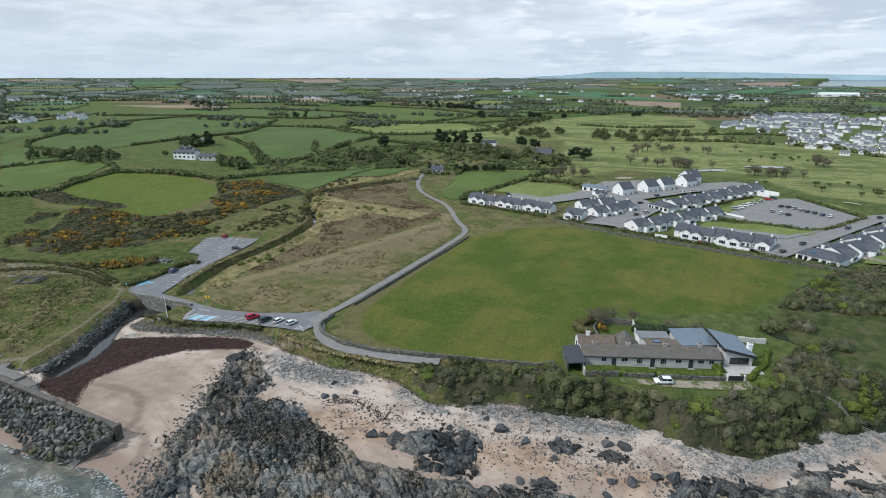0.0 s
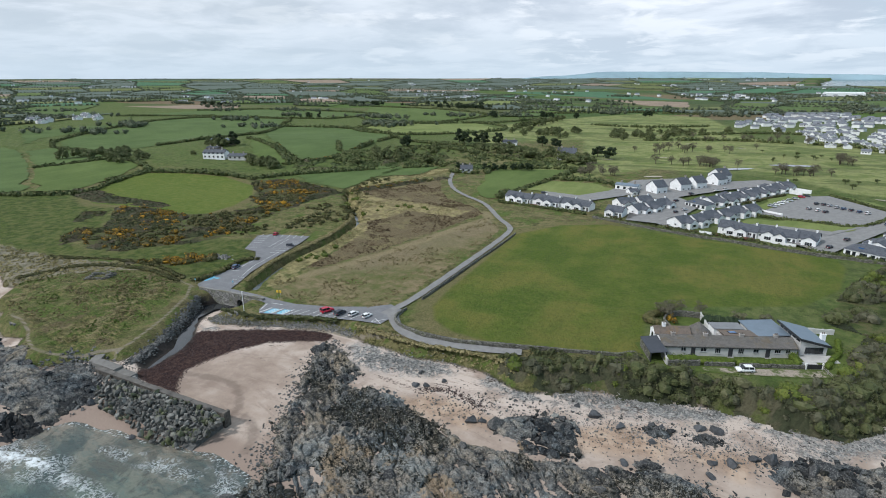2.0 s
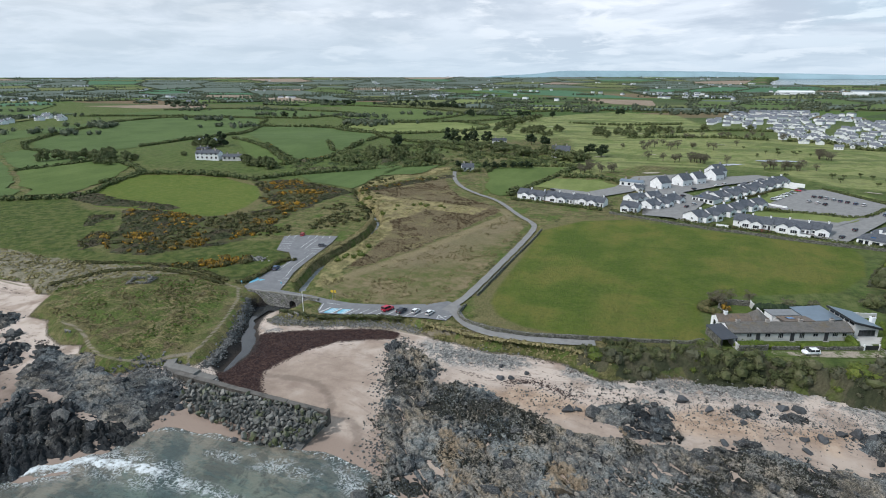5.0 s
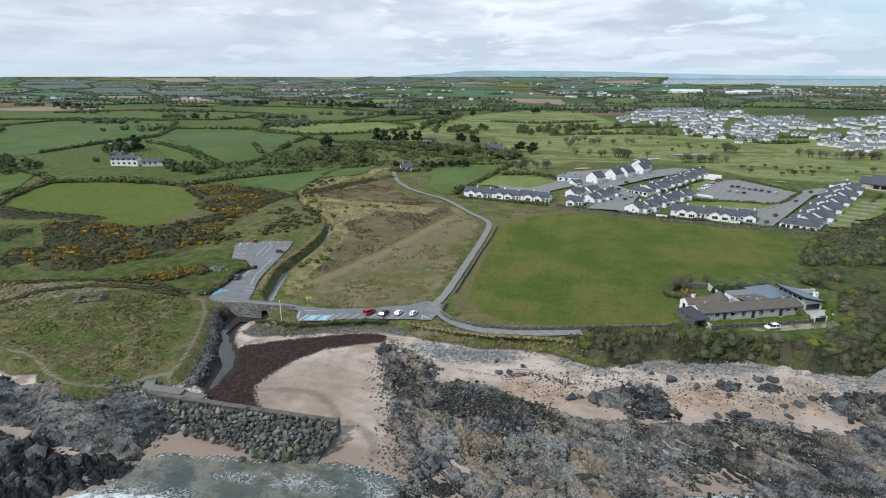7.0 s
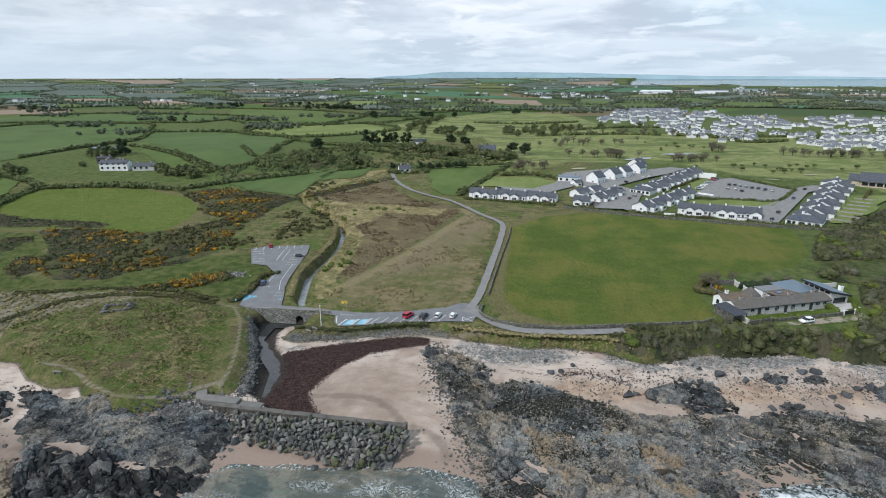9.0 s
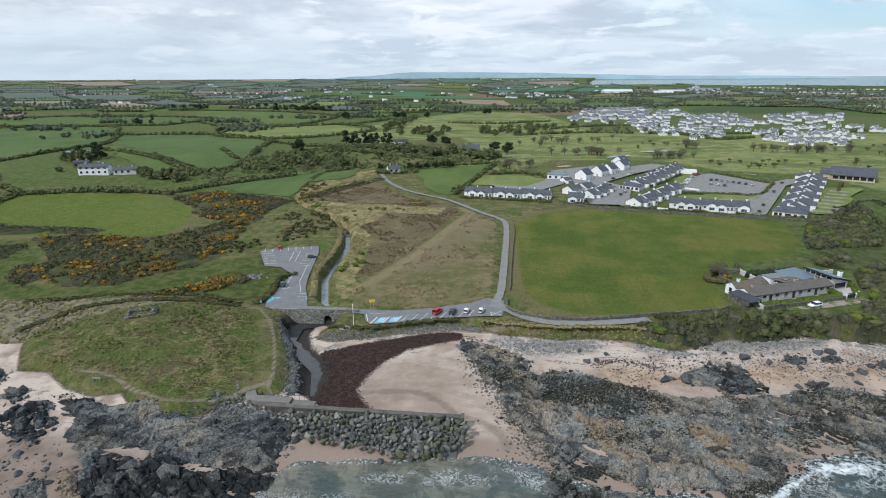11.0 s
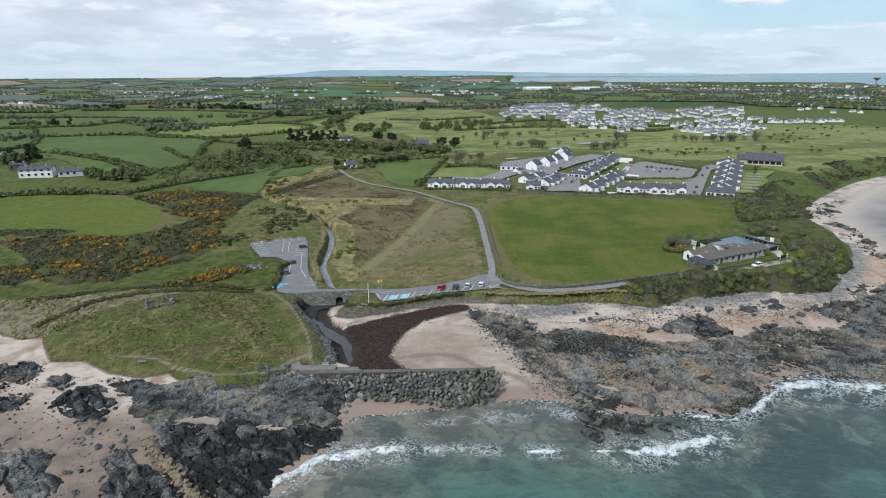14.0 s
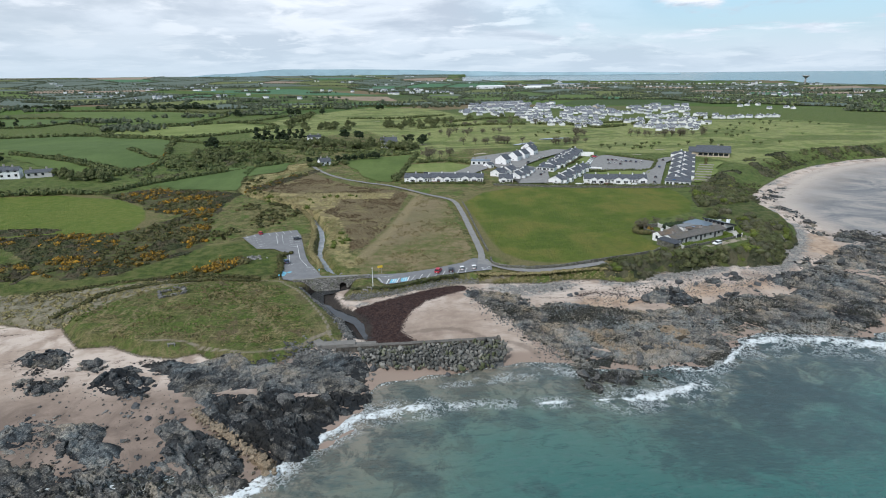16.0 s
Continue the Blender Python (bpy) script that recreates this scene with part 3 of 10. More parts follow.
def build_ground():
    xs, ys = spread(-235, 62, 0.9, -4700, 4700), spread(2, 160, 0.9, -700, 4880, 0.03)
    gx, gy = np.meshgrid(xs, ys)
    x, y = gx.ravel(), gy.ravel()
    land, tide = inside_by(x, y, LAND), inside_by(x, y, TIDE)
    z = ground_height(x, y, land, tide)
    rough = smooth(land, 0, 8) * smooth(np.hypot(x + 100, y), 700, 300)
    mown = np.maximum(near_only(inside_by, x, y, BIG_FIELD), near_only(inside_by, x, y, PADDOCK))
    yard = np.minimum.reduce([0.9063 * (x + 23.1) + 0.4226 * (y - 107.3) + 9, 45 - 0.9063 * (x + 23.1) - 0.4226 * (y - 107.3), 11 - 0.4226 * (x + 23.1) + 0.9063 * (y - 107.3), 25 + 0.4226 * (x + 23.1) - 0.9063 * (y - 107.3)])
    z = z + rough * smooth(mown, 2, -3) * smooth(yard, 0, -4) * (0.7 * (fbm(x / 9, y / 9, 3, 3) - 0.5) + 0.35 * (fbm(x / 2.2, y / 2.2, 2, 4) - 0.5))
    paved = np.maximum.reduce([near_only(inside_by, x, y, STRIP), near_only(inside_by, x, y, CAR_PARK), 2.3 - near_only(away_from, x, y, LANE), 2.3 - near_only(away_from, x, y, SHORE_LANE)])
    flat = base_height(x, y)
    z = np.where(land > 1, z + (np.minimum(z, flat) - 0.25 - z) * smooth(paved, -1.5, 0.2), z)
    nx, ny = len(xs), len(ys)
    i = np.arange(nx * ny).reshape(ny, nx)
    faces = np.stack([i[:-1, :-1], i[:-1, 1:], i[1:, 1:], i[1:, :-1]], -1).reshape(-1, 4)
    ob = mesh_of("ground", np.stack([x, y, z], 1), faces, ground_material(), soft=True)
    tagged(ob, "rough coastal grassland, sandy beach and farm fields", "ground", kind="structure")
    zones = {"land": np.clip(land, -60, 60), "tide": np.clip(tide, -60, 60), "mown": mown, "wrack": np.maximum(near_only(inside_by, x, y, WRACK), near_only(inside_by, x, y, MOUTH_WEED)), "heath": near_only(inside_by, x, y, HEATH),
             "dry": near_only(inside_by, x, y, DRY), "straw": np.maximum.reduce([near_only(inside_by, x, y, p) for p in STRAW_BEDS]), "pool": near_only(inside_by, x, y, POOL), "marram": near_only(inside_by, x, y, MARRAM), "pasture": np.maximum(near_only(inside_by, x, y, PASTURE), near_only(inside_by, x, y, GRAZING)),
             "gorse": np.maximum(near_only(inside_by, x, y, GORSE), near_only(inside_by, x, y, GORSE_BANK)), "golf": near_only(inside_by, x, y, GOLF), "scrub": near_only(inside_by, x, y, SCRUB),
             "wet": np.where(x > 60, smooth(tide, 75, 30), np.maximum(smooth(tide, 9, 1), smooth(tide, 34, 14) * smooth(x, -135, -150))), "bay": smooth(x, 40, 75) * smooth(land, -6, -14),
             "seam": near_only(away_from, x, y, [(-134, 112), (-129, 128), (-123, 150), (-116.5, 182), (-111, 206), (-117, 216)]),
             "shingle": np.maximum.reduce([near_only(inside_by, x, y, p) for p in SHINGLE_BEDS]), "tan": np.maximum.reduce([near_only(inside_by, x, y, p) for p in OCHRE_SAND]), "head": near_only(inside_by, x, y, HEADLAND),
             "runnel": np.minimum.reduce([near_only(away_from, x, y, p) for p in RUNNELS]),
             "track": np.minimum.reduce([near_only(away_from, x, y, p) for p in FOOTPATHS])}
    for key, value in zones.items():
        at = ob.data.attributes.new(key, "FLOAT", "POINT")
        at.data.foreach_set("value", value.astype(np.float32))
    return ob


def ground_material():
    m = Nodes("ground", 0.95, spec=0.15)
    n_fine, n_mid, n_big = m.noise(2.2, 5, 0.7), m.noise(0.35, 5, 0.65), m.noise(0.06, 4)
    edge = m.calc("MULTIPLY", m.calc("SUBTRACT", n_mid, 0.5), 7.0)
    fray = m.calc("MULTIPLY", m.calc("SUBTRACT", n_fine, 0.5), 2.4)

    def zone(name, lo=-0.6, hi=0.6, rag=True):
        v = m.attr(name)
        v = m.calc("ADD", v, edge) if rag else v
        return m.step(m.calc("ADD", v, fray), lo, hi)

    # rough pasture
    rough = m.ramp(n_mid, (0.40, (0.060, 0.064, 0.023)), (0.5, (0.115, 0.112, 0.040)), (0.60, (0.19, 0.165, 0.078)))
    rough = m.mix(m.calc("MULTIPLY", m.step(n_big, 0.47, 0.58), 0.65), rough, (0.082, 0.11, 0.024))
    rough = m.mix(m.calc("MULTIPLY", m.step(m.noise(0.028, 5, 0.7, warp=0.5), 0.5, 0.6), 0.6), rough, (0.115, 0.09, 0.05))
    rough = m.mix(m.calc("MULTIPLY", m.step(m.noise(0.7, 6, 0.75, stretch=(1.6, 0.7, 1), warp=0.5), 0.50, 0.60), 0.6), rough, (0.20, 0.18, 0.085))
    rough = m.mix(m.calc("MULTIPLY", m.step(n_fine, 0.46, 0.36), 0.6), rough, (0.028, 0.036, 0.012))
    rough = m.mix(m.calc("MULTIPLY", m.step(m.noise(0.16, 6, 0.72, stretch=(0.7, 1.3, 1), warp=0.4), 0.50, 0.58), 0.65), rough, (0.21, 0.18, 0.085))
    rough = m.mix(m.calc("MULTIPLY", m.step(m.noise(0.13, 6, 0.72, stretch=(1.2, 0.8, 1), warp=0.6), 0.52, 0.59), 0.7), rough, (0.080, 0.128, 0.024))
    rough = m.mix(m.calc("MULTIPLY", m.step(m.noise(1.3, 5, 0.75, stretch=(0.6, 1.5, 1)), 0.47, 0.38), 0.55), rough, (0.036, 0.044, 0.014))
    # the western farmland is lusher than the heath
    sepr = m.nt.nodes.new("ShaderNodeSeparateXYZ")
    m.nt.links.new(m.pos, sepr.inputs[0])
    lush = m.calc("MAXIMUM", m.calc("MULTIPLY", m.step(sepr.outputs["X"], -195, -235), m.step(sepr.outputs["Y"], 205, 245)), m.calc("MULTIPLY", m.step(sepr.outputs["X"], -62, -40), m.step(sepr.outputs["Y"], 98, 104)))
    rough = m.mix(m.calc("MULTIPLY", lush, 0.72), rough, m.ramp(n_mid, (0.38, (0.052, 0.082, 0.022)), (0.5, (0.080, 0.118, 0.030)), (0.62, (0.112, 0.142, 0.044))))
    # sheep-trodden turf of the headland, in thin bands along the slope
    turf = m.ramp(m.noise(0.62, 7, 0.74, stretch=(0.62, 1.3, 1), warp=1.1), (0.38, (0.040, 0.048, 0.016)), (0.5, (0.122, 0.118, 0.040)), (0.61, (0.255, 0.208, 0.100)))
    turf = m.mix(m.calc("MULTIPLY", m.step(m.noise(0.09, 5, 0.7), 0.52, 0.60), 0.5), turf, (0.150, 0.118, 0.066))
    turf = m.mix(m.calc("MULTIPLY", m.step(n_big, 0.48, 0.60), 0.4), turf, (0.092, 0.124, 0.030))
    turf = m.mix(m.calc("MULTIPLY", m.step(m.noise(0.14, 6, 0.74, stretch=(0.8, 1.2, 1), warp=0.9), 0.48, 0.54), 0.8), turf, m.ramp(n_fine, (0.36, (0.046, 0.078, 0.013)), (0.6, (0.100, 0.150, 0.027))))
    turf = m.mix(m.calc("MULTIPLY", m.step(m.noise(0.24, 6, 0.74, stretch=(1.6, 0.6, 1), warp=0.9), 0.53, 0.60), 0.6), turf, (0.270, 0.222, 0.120))
    turf = m.mix(m.calc("MULTIPLY", m.step(m.noise(0.075, 6, 0.75, warp=0.6), 0.56, 0.61), 0.6), turf, (0.135, 0.090, 0.064))
    turf = m.mix(m.calc("MULTIPLY", m.step(m.noise(1.6, 5, 0.75, stretch=(0.7, 1.4, 1)), 0.47, 0.38), 0.6), turf, (0.030, 0.034, 0.012))
    vein = m.calc("ABSOLUTE", m.calc("SUBTRACT", m.noise(0.30, 6, 0.66, stretch=(0.9, 1.3, 1), warp=1.2), 0.5))
    turf = m.mix(m.calc("MULTIPLY", m.step(vein, 0.022, 0.004), 0.7), turf, (0.026, 0.034, 0.010))
    rough = m.mix(m.calc("MULTIPLY", zone("head", -3, 2), 0.95), rough, turf)
    # far patchwork of fields
    cell = m.cells(0.0055, stretch=(0.8, 1.25, 0.0), turn=0.5)
    far = m.ramp(m.calc("FRACT", m.calc("MULTIPLY", cell, 3.7)), (0.0, (0.05, 0.085, 0.022)), (0.35, (0.075, 0.12, 0.025)), (0.6, (0.055, 0.08, 0.03)), (0.82, (0.10, 0.11, 0.04)), (0.97, (0.17, 0.12, 0.075)))
    is_far = m.step(sepr.outputs["Y"], 700, 900)
    col = m.mix(is_far, rough, far)
    golf = m.ramp(n_big, (0.42, (0.145, 0.180, 0.056)), (0.5, (0.245, 0.255, 0.100)), (0.58, (0.175, 0.195, 0.074)))
    golf = m.mix(m.calc("MULTIPLY", m.step(m.noise(0.022, 5, 0.65, stretch=(0.6, 1.5, 1), warp=0.6), 0.51, 0.57), 0.7), golf, (0.088, 0.115, 0.036))
    golf = m.mix(m.calc("MULTIPLY", m.step(n_mid, 0.54, 0.62), 0.4), golf, (0.20, 0.19, 0.085))
    col = m.mix(zone("golf", -4, 4), col, golf)
    graze = m.ramp(n_mid, (0.40, (0.042, 0.064, 0.014)), (0.5, (0.068, 0.098, 0.020)), (0.62, (0.115, 0.118, 0.040)))
    col = m.mix(m.calc("MULTIPLY", zone("pasture", -2, 2), 0.85), col, graze)
    verge = m.ramp(n_fine, (0.36, (0.10, 0.095, 0.036)), (0.5, (0.155, 0.135, 0.06)), (0.62, (0.21, 0.175, 0.09)))
    col = m.mix(m.calc("MULTIPLY", m.step(m.calc("ADD", m.attr("mown"), edge), -8.0, -3.0), m.calc("MULTIPLY", m.step(sepr.outputs["X"], -48, -78), 0.75)), col, verge)
    mown = m.ramp(n_big, (0.40, (0.068, 0.104, 0.014)), (0.5, (0.098, 0.126, 0.021)), (0.60, (0.145, 0.142, 0.032)))
    mown = m.mix(m.calc("MULTIPLY", m.step(m.noise(0.25, 4, 0.7, stretch=(1.0, 0.12, 1)), 0.45, 0.7), 0.35), mown, (0.064, 0.088, 0.017))
    mown = m.mix(m.calc("MULTIPLY", m.step(m.noise(1.1, 6, 0.8), 0.47, 0.6), 0.45), mown, (0.135, 0.145, 0.04))
    mown = m.mix(m.calc("MULTIPLY", m.step(m.noise(0.9, 6, 0.8, stretch=(1.3, 1, 1)), 0.5, 0.4), 0.4), mown, (0.046, 0.066, 0.013))
    lime = m.ramp(n_mid, (0.38, (0.088, 0.128, 0.022)), (0.5, (0.112, 0.150, 0.028)), (0.62, (0.150, 0.168, 0.044)))
    mown = m.mix(m.calc("MULTIPLY", m.step(sepr.outputs["X"], -200, -215), 0.75), mown, lime)
    col = m.mix(zone("mown", -0.8, 0.8, False), col, mown)
    dry_grass = m.ramp(m.calc("ADD", m.calc("MULTIPLY", n_mid, 0.45), m.calc("MULTIPLY", m.noise(0.05, 5, 0.7, stretch=(0.7, 1.2, 1)), 0.55)), (0.40, (0.105, 0.122, 0.036)), (0.49, (0.165, 0.148, 0.068)), (0.58, (0.245, 0.19, 0.11)))
    dry_grass = m.mix(m.calc("MULTIPLY", m.step(n_fine, 0.48, 0.36), 0.5), dry_grass, (0.07, 0.072, 0.028))
    parched = m.calc("MULTIPLY", m.step(m.calc("ADD", m.attr("seam"), m.calc("MULTIPLY", edge, 1.5)), 24.0, 5.0), m.step(sepr.outputs["Y"], 116, 132))
    dry_grass = m.mix(m.calc("MULTIPLY", parched, 0.7), dry_grass, m.ramp(n_fine, (0.36, (0.135, 0.108, 0.062)), (0.5, (0.205, 0.165, 0.100)), (0.64, (0.265, 0.215, 0.135))))
    col = m.mix(zone("dry"), col, dry_grass)
    col = m.mix(zone("heath"), col, m.ramp(n_fine, (0.36, (0.085, 0.068, 0.038)), (0.5, (0.145, 0.112, 0.063)), (0.64, (0.21, 0.175, 0.092))))
    col = m.mix(m.calc("MULTIPLY", zone("heath"), m.calc("MULTIPLY", m.step(m.noise(0.09, 5, 0.7, warp=0.4), 0.53, 0.60), 0.7)), col, m.ramp(n_fine, (0.4, (0.14, 0.125, 0.055)), (0.6, (0.24, 0.20, 0.10))))
    tufty = m.calc("ADD", 0.3, m.calc("MULTIPLY", m.step(m.noise(0.16, 5, 0.7, warp=0.5), 0.42, 0.54), 0.65))
    col = m.mix(m.calc("MULTIPLY", zone("straw"), tufty), col, m.ramp(n_mid, (0.36, (0.155, 0.150, 0.060)), (0.5, (0.330, 0.275, 0.135)), (0.64, (0.250, 0.215, 0.095))))
    col = m.mix(m.calc("MULTIPLY", m.step(m.calc("ADD", m.attr("seam"), m.calc("MULTIPLY", edge, 0.5)), 3.2, 1.0), 0.85), col, m.ramp(n_fine, (0.36, (0.17, 0.14, 0.075)), (0.6, (0.29, 0.235, 0.135))))
    col = m.mix(zone("gorse"), col, m.ramp(n_mid, (0.38, (0.055, 0.052, 0.024)), (0.5, (0.085, 0.078, 0.04)), (0.6, (0.085, 0.105, 0.03))))
    col = m.mix(zone("scrub"), col, m.ramp(n_mid, (0.38, (0.042, 0.056, 0.018)), (0.5, (0.072, 0.092, 0.028)), (0.62, (0.115, 0.108, 0.050))))
    col = m.mix(zone("marram"), col, m.ramp(n_mid, (0.38, (0.105, 0.098, 0.058)), (0.5, (0.195, 0.176, 0.120)), (0.62, (0.26, 0.232, 0.168))))
    # sand, shingle under the bank, wrack and wet ground
    sand = m.ramp(m.noise(0.09, 5, 0.65), (0.38, (0.268, 0.206, 0.164)), (0.5, (0.335, 0.262, 0.210)), (0.62, (0.405, 0.330, 0.272)))
    dry = m.calc("MULTIPLY", m.step(m.calc("ADD", m.attr("land"), m.calc("MULTIPLY", edge, 2.0)), -18.0, -6.0), m.step(m.noise(0.10, 4, 0.6, warp=0.4), 0.36, 0.52))
    sand = m.mix(m.calc("MULTIPLY", dry, 0.85), sand, (0.52, 0.435, 0.370))
    sand = m.mix(m.calc("MULTIPLY", m.step(m.noise(0.16, 5, 0.7, stretch=(0.5, 1.6, 1), warp=0.8), 0.52, 0.60), 0.35), sand, (0.22, 0.165, 0.132))
    sand = m.mix(m.calc("MULTIPLY", m.step(n_fine, 0.64, 0.74), 0.45), sand, (0.16, 0.13, 0.11))
    wet = m.step(m.calc("ADD", m.attr("wet"), m.calc("MULTIPLY", edge, 0.05)), 0.1, 0.75)
    sand = m.mix(m.step(m.attr("bay"), 0.0, 1.0), sand, m.ramp(m.noise(0.03, 4), (0.4, (0.24, 0.215, 0.195)), (0.6, (0.31, 0.285, 0.265))))
    sand = m.mix(wet, sand, m.mix(m.attr("bay"), m.mix(m.step(sepr.outputs["X"], -138, -152), (0.270, 0.205, 0.164), m.ramp(m.noise(0.14, 5, 0.7, warp=0.6), (0.40, (0.165, 0.126, 0.102)), (0.60, (0.250, 0.192, 0.155)))), m.ramp(m.noise(0.045, 6, 0.68, stretch=(0.8, 1.2, 1), warp=0.9), (0.40, (0.155, 0.158, 0.165)), (0.5, (0.235, 0.226, 0.220)), (0.60, (0.325, 0.295, 0.268)))))
    pebble = m.ramp(m.cells(2.6, out="Color"), (0.1, (0.07, 0.07, 0.068)), (0.5, (0.20, 0.198, 0.188)), (0.9, (0.36, 0.34, 0.31)))
    sand = m.mix(m.calc("MULTIPLY", zone("tan", -2.0, 1.5), 0.85), sand, m.ramp(n_mid, (0.38, (0.25, 0.172, 0.118)), (0.5, (0.36, 0.256, 0.18)), (0.62, (0.43, 0.325, 0.24))))
    sand = m.mix(m.calc("MULTIPLY", zone("shingle", -2.0, 2.0), m.step(m.noise(0.45, 5, 0.75), 0.38, 0.50)), sand, pebble)
    sand = m.mix(m.calc("MULTIPLY", m.attr("bay"), m.step(m.calc("ADD", m.attr("land"), edge), -26.0, -12.0)), sand, (0.43, 0.37, 0.32))
    band = m.calc("MULTIPLY", m.step(m.calc("ADD", m.attr("land"), m.calc("MULTIPLY", edge, 1.2)), -5.0, -2.5), m.calc("MULTIPLY", m.step(sepr.outputs["X"], -150, -130), m.step(m.noise(0.11, 4, 0.6), 0.49, 0.56)))
    sand = m.mix(m.calc("MULTIPLY", band, m.step(n_fine, 0.3, 0.5)), sand, pebble)
    sand = m.mix(m.calc("MULTIPLY", m.step(m.calc("ADD", m.attr("runnel"), m.calc("MULTIPLY", edge, 0.35)), 1.5, 0.3), 0.6), sand, (0.155, 0.118, 0.095))
    shore = m.step(m.calc("ADD", m.attr("land"), fray), 0.5, -0.3)
    col = m.mix(shore, col, sand)
    wrack = m.ramp(m.calc("ADD", m.calc("MULTIPLY", n_fine, 0.6), m.calc("MULTIPLY", m.noise(0.8, 5, 0.7), 0.4)), (0.36, (0.009, 0.006, 0.006)), (0.5, (0.034, 0.019, 0.017)), (0.62, (0.085, 0.052, 0.04)))
    col = m.mix(m.step(m.calc("ADD", m.calc("ADD", m.attr("wrack"), m.calc("MULTIPLY", edge, 0.25)), fray), -0.5, 0.4), col, wrack)
    streak = m.calc("MULTIPLY", m.step(m.noise(0.22, 6, 0.75, stretch=(0.5, 1.4, 1), warp=0.4), 0.57, 0.62), m.step(m.attr("land"), -24, -4))
    col = m.mix(m.calc("MULTIPLY", m.calc("MULTIPLY", streak, shore), m.step(n_fine, 0.42, 0.55)), col, (0.045, 0.032, 0.026))
    mud = m.ramp(n_fine, (0.3, (0.020, 0.018, 0.017)), (0.7, (0.052, 0.044, 0.038)))
    col = m.mix(m.step(m.calc("ADD", m.attr("pool"), m.calc("ADD", fray, m.calc("MULTIPLY", edge, 0.4))), -2.2, -0.8), col, mud)
    bare = m.ramp(n_fine, (0.3, (0.19, 0.162, 0.115)), (0.7, (0.28, 0.24, 0.18)))
    col = m.mix(m.step(m.calc("ADD", m.attr("track"), m.calc("MULTIPLY", fray, 0.2)), 0.6, 0.25), col, bare)
    m.colour(col)
    m.bump(m.calc("MULTIPLY", m.calc("ADD", n_fine, m.calc("MULTIPLY", n_mid, 2.0)), m.calc("SUBTRACT", 1.0, m.calc("MULTIPLY", shore, 0.82))), 0.6, 0.9)
    return m.mat


def build_sea():
    xs, ys = spread(-240, 60, 1.2, -4700, 4700, 0.05), spread(-20, 60, 1.2, -900, 4860, 0.05)
    gx, gy = np.meshgrid(xs, ys)
    x, y = gx.ravel(), gy.ravel()
    tide = inside_by(x, y, TIDE)
    r = np.hypot(x + 60, y)
    z = 0.05 * np.sin(0.9 * y + 0.35 * x + 3 * fbm(x / 9, y / 9, 2, 7)) * smooth(r, 500, 100) + 58 * smooth(r, 2300, 5600)
    foam = np.minimum.reduce([near_only(away_from, x, y, p) / w for p, w in BREAKERS] + [near_only(away_from, x, y, LACE) / 0.5 + 1.4])
    foam = foam * (1 + 0.9 * smooth(x, -100, -118) * smooth(foam, 0.8, 1.6)) + 0.25 * smooth(x, -70, -55)
    rise = smooth(foam, 2.6, 0.2)
    z = z + 0.3 * rise
    nx, ny = len(xs), len(ys)
    i = np.arange(nx * ny).reshape(ny, nx)
    faces = np.stack([i[:-1, :-1], i[:-1, 1:], i[1:, 1:], i[1:, :-1]], -1).reshape(-1, 4)
    keep = (tide[faces] < 6).any(1)
    m = Nodes("sea", 0.16, spec=0.5)
    n1, n2, n3 = m.noise(0.045, 4, 0.6), m.noise(0.35, 5, 0.65), m.noise(1.6, 5, 0.7)
    d = m.calc("ADD", m.calc("MULTIPLY", m.attr("tide"), -1.0), m.calc("MULTIPLY", m.calc("SUBTRACT", n1, 0.5), 14.0))
    col = m.ramp(m.calc("MULTIPLY", d, 0.0125), (0.0, (0.200, 0.172, 0.132)), (0.14, (0.128, 0.142, 0.108)), (0.32, (0.056, 0.128, 0.104)), (0.5, (0.028, 0.108, 0.092)), (0.85, (0.010, 0.074, 0.080)))
    shallow = m.step(m.attr("tide"), -34.0, -12.0)
    kelp = m.step(m.noise(0.15, 7, 0.74, warp=0.5), 0.46, 0.55)
    col = m.mix(m.calc("MULTIPLY", m.calc("MULTIPLY", kelp, shallow), 0.65), col, (0.034, 0.040, 0.034))
    col = m.mix(m.calc("MULTIPLY", m.step(m.noise(0.038, 5, 0.6, warp=0.5), 0.52, 0.60), 0.6), col, (0.022, 0.05, 0.05))
    col = m.mix(m.calc("MULTIPLY", m.attr("reefy"), m.step(m.noise(0.07, 6, 0.7, warp=0.5), 0.40, 0.52)), col, (0.022, 0.040, 0.040))
    ridge = m.calc("ABSOLUTE", m.calc("SUBTRACT", m.noise(0.8, 5, 0.62, warp=1.2), 0.5))
    lines = m.calc("MULTIPLY", m.step(ridge, 0.055, 0.012), m.step(m.noise(0.18, 4, 0.6), 0.40, 0.52))
    crest = m.step(m.calc("ADD", m.attr("foam"), m.calc("ADD", m.calc("MULTIPLY", m.calc("SUBTRACT", n2, 0.5), 5.5), m.calc("MULTIPLY", m.calc("SUBTRACT", m.noise(0.13, 4, 0.65), 0.51), 5.0))), 1.35, 0.55)
    wash = m.calc("MULTIPLY", m.step(m.attr("foam"), 8.0, 0.5), m.calc("MULTIPLY", lines, 0.85))
    rim = m.calc("MULTIPLY", m.step(m.calc("ADD", m.attr("tide"), m.calc("MULTIPLY", m.calc("SUBTRACT", n2, 0.5), 3.0)), -1.6, -0.4), m.step(n3, 0.5, 0.6))
    white = m.calc("MAXIMUM", m.calc("MULTIPLY", crest, m.step(n3, 0.34, 0.50)), m.calc("MAXIMUM", wash, m.calc("MULTIPLY", rim, 0.8)))
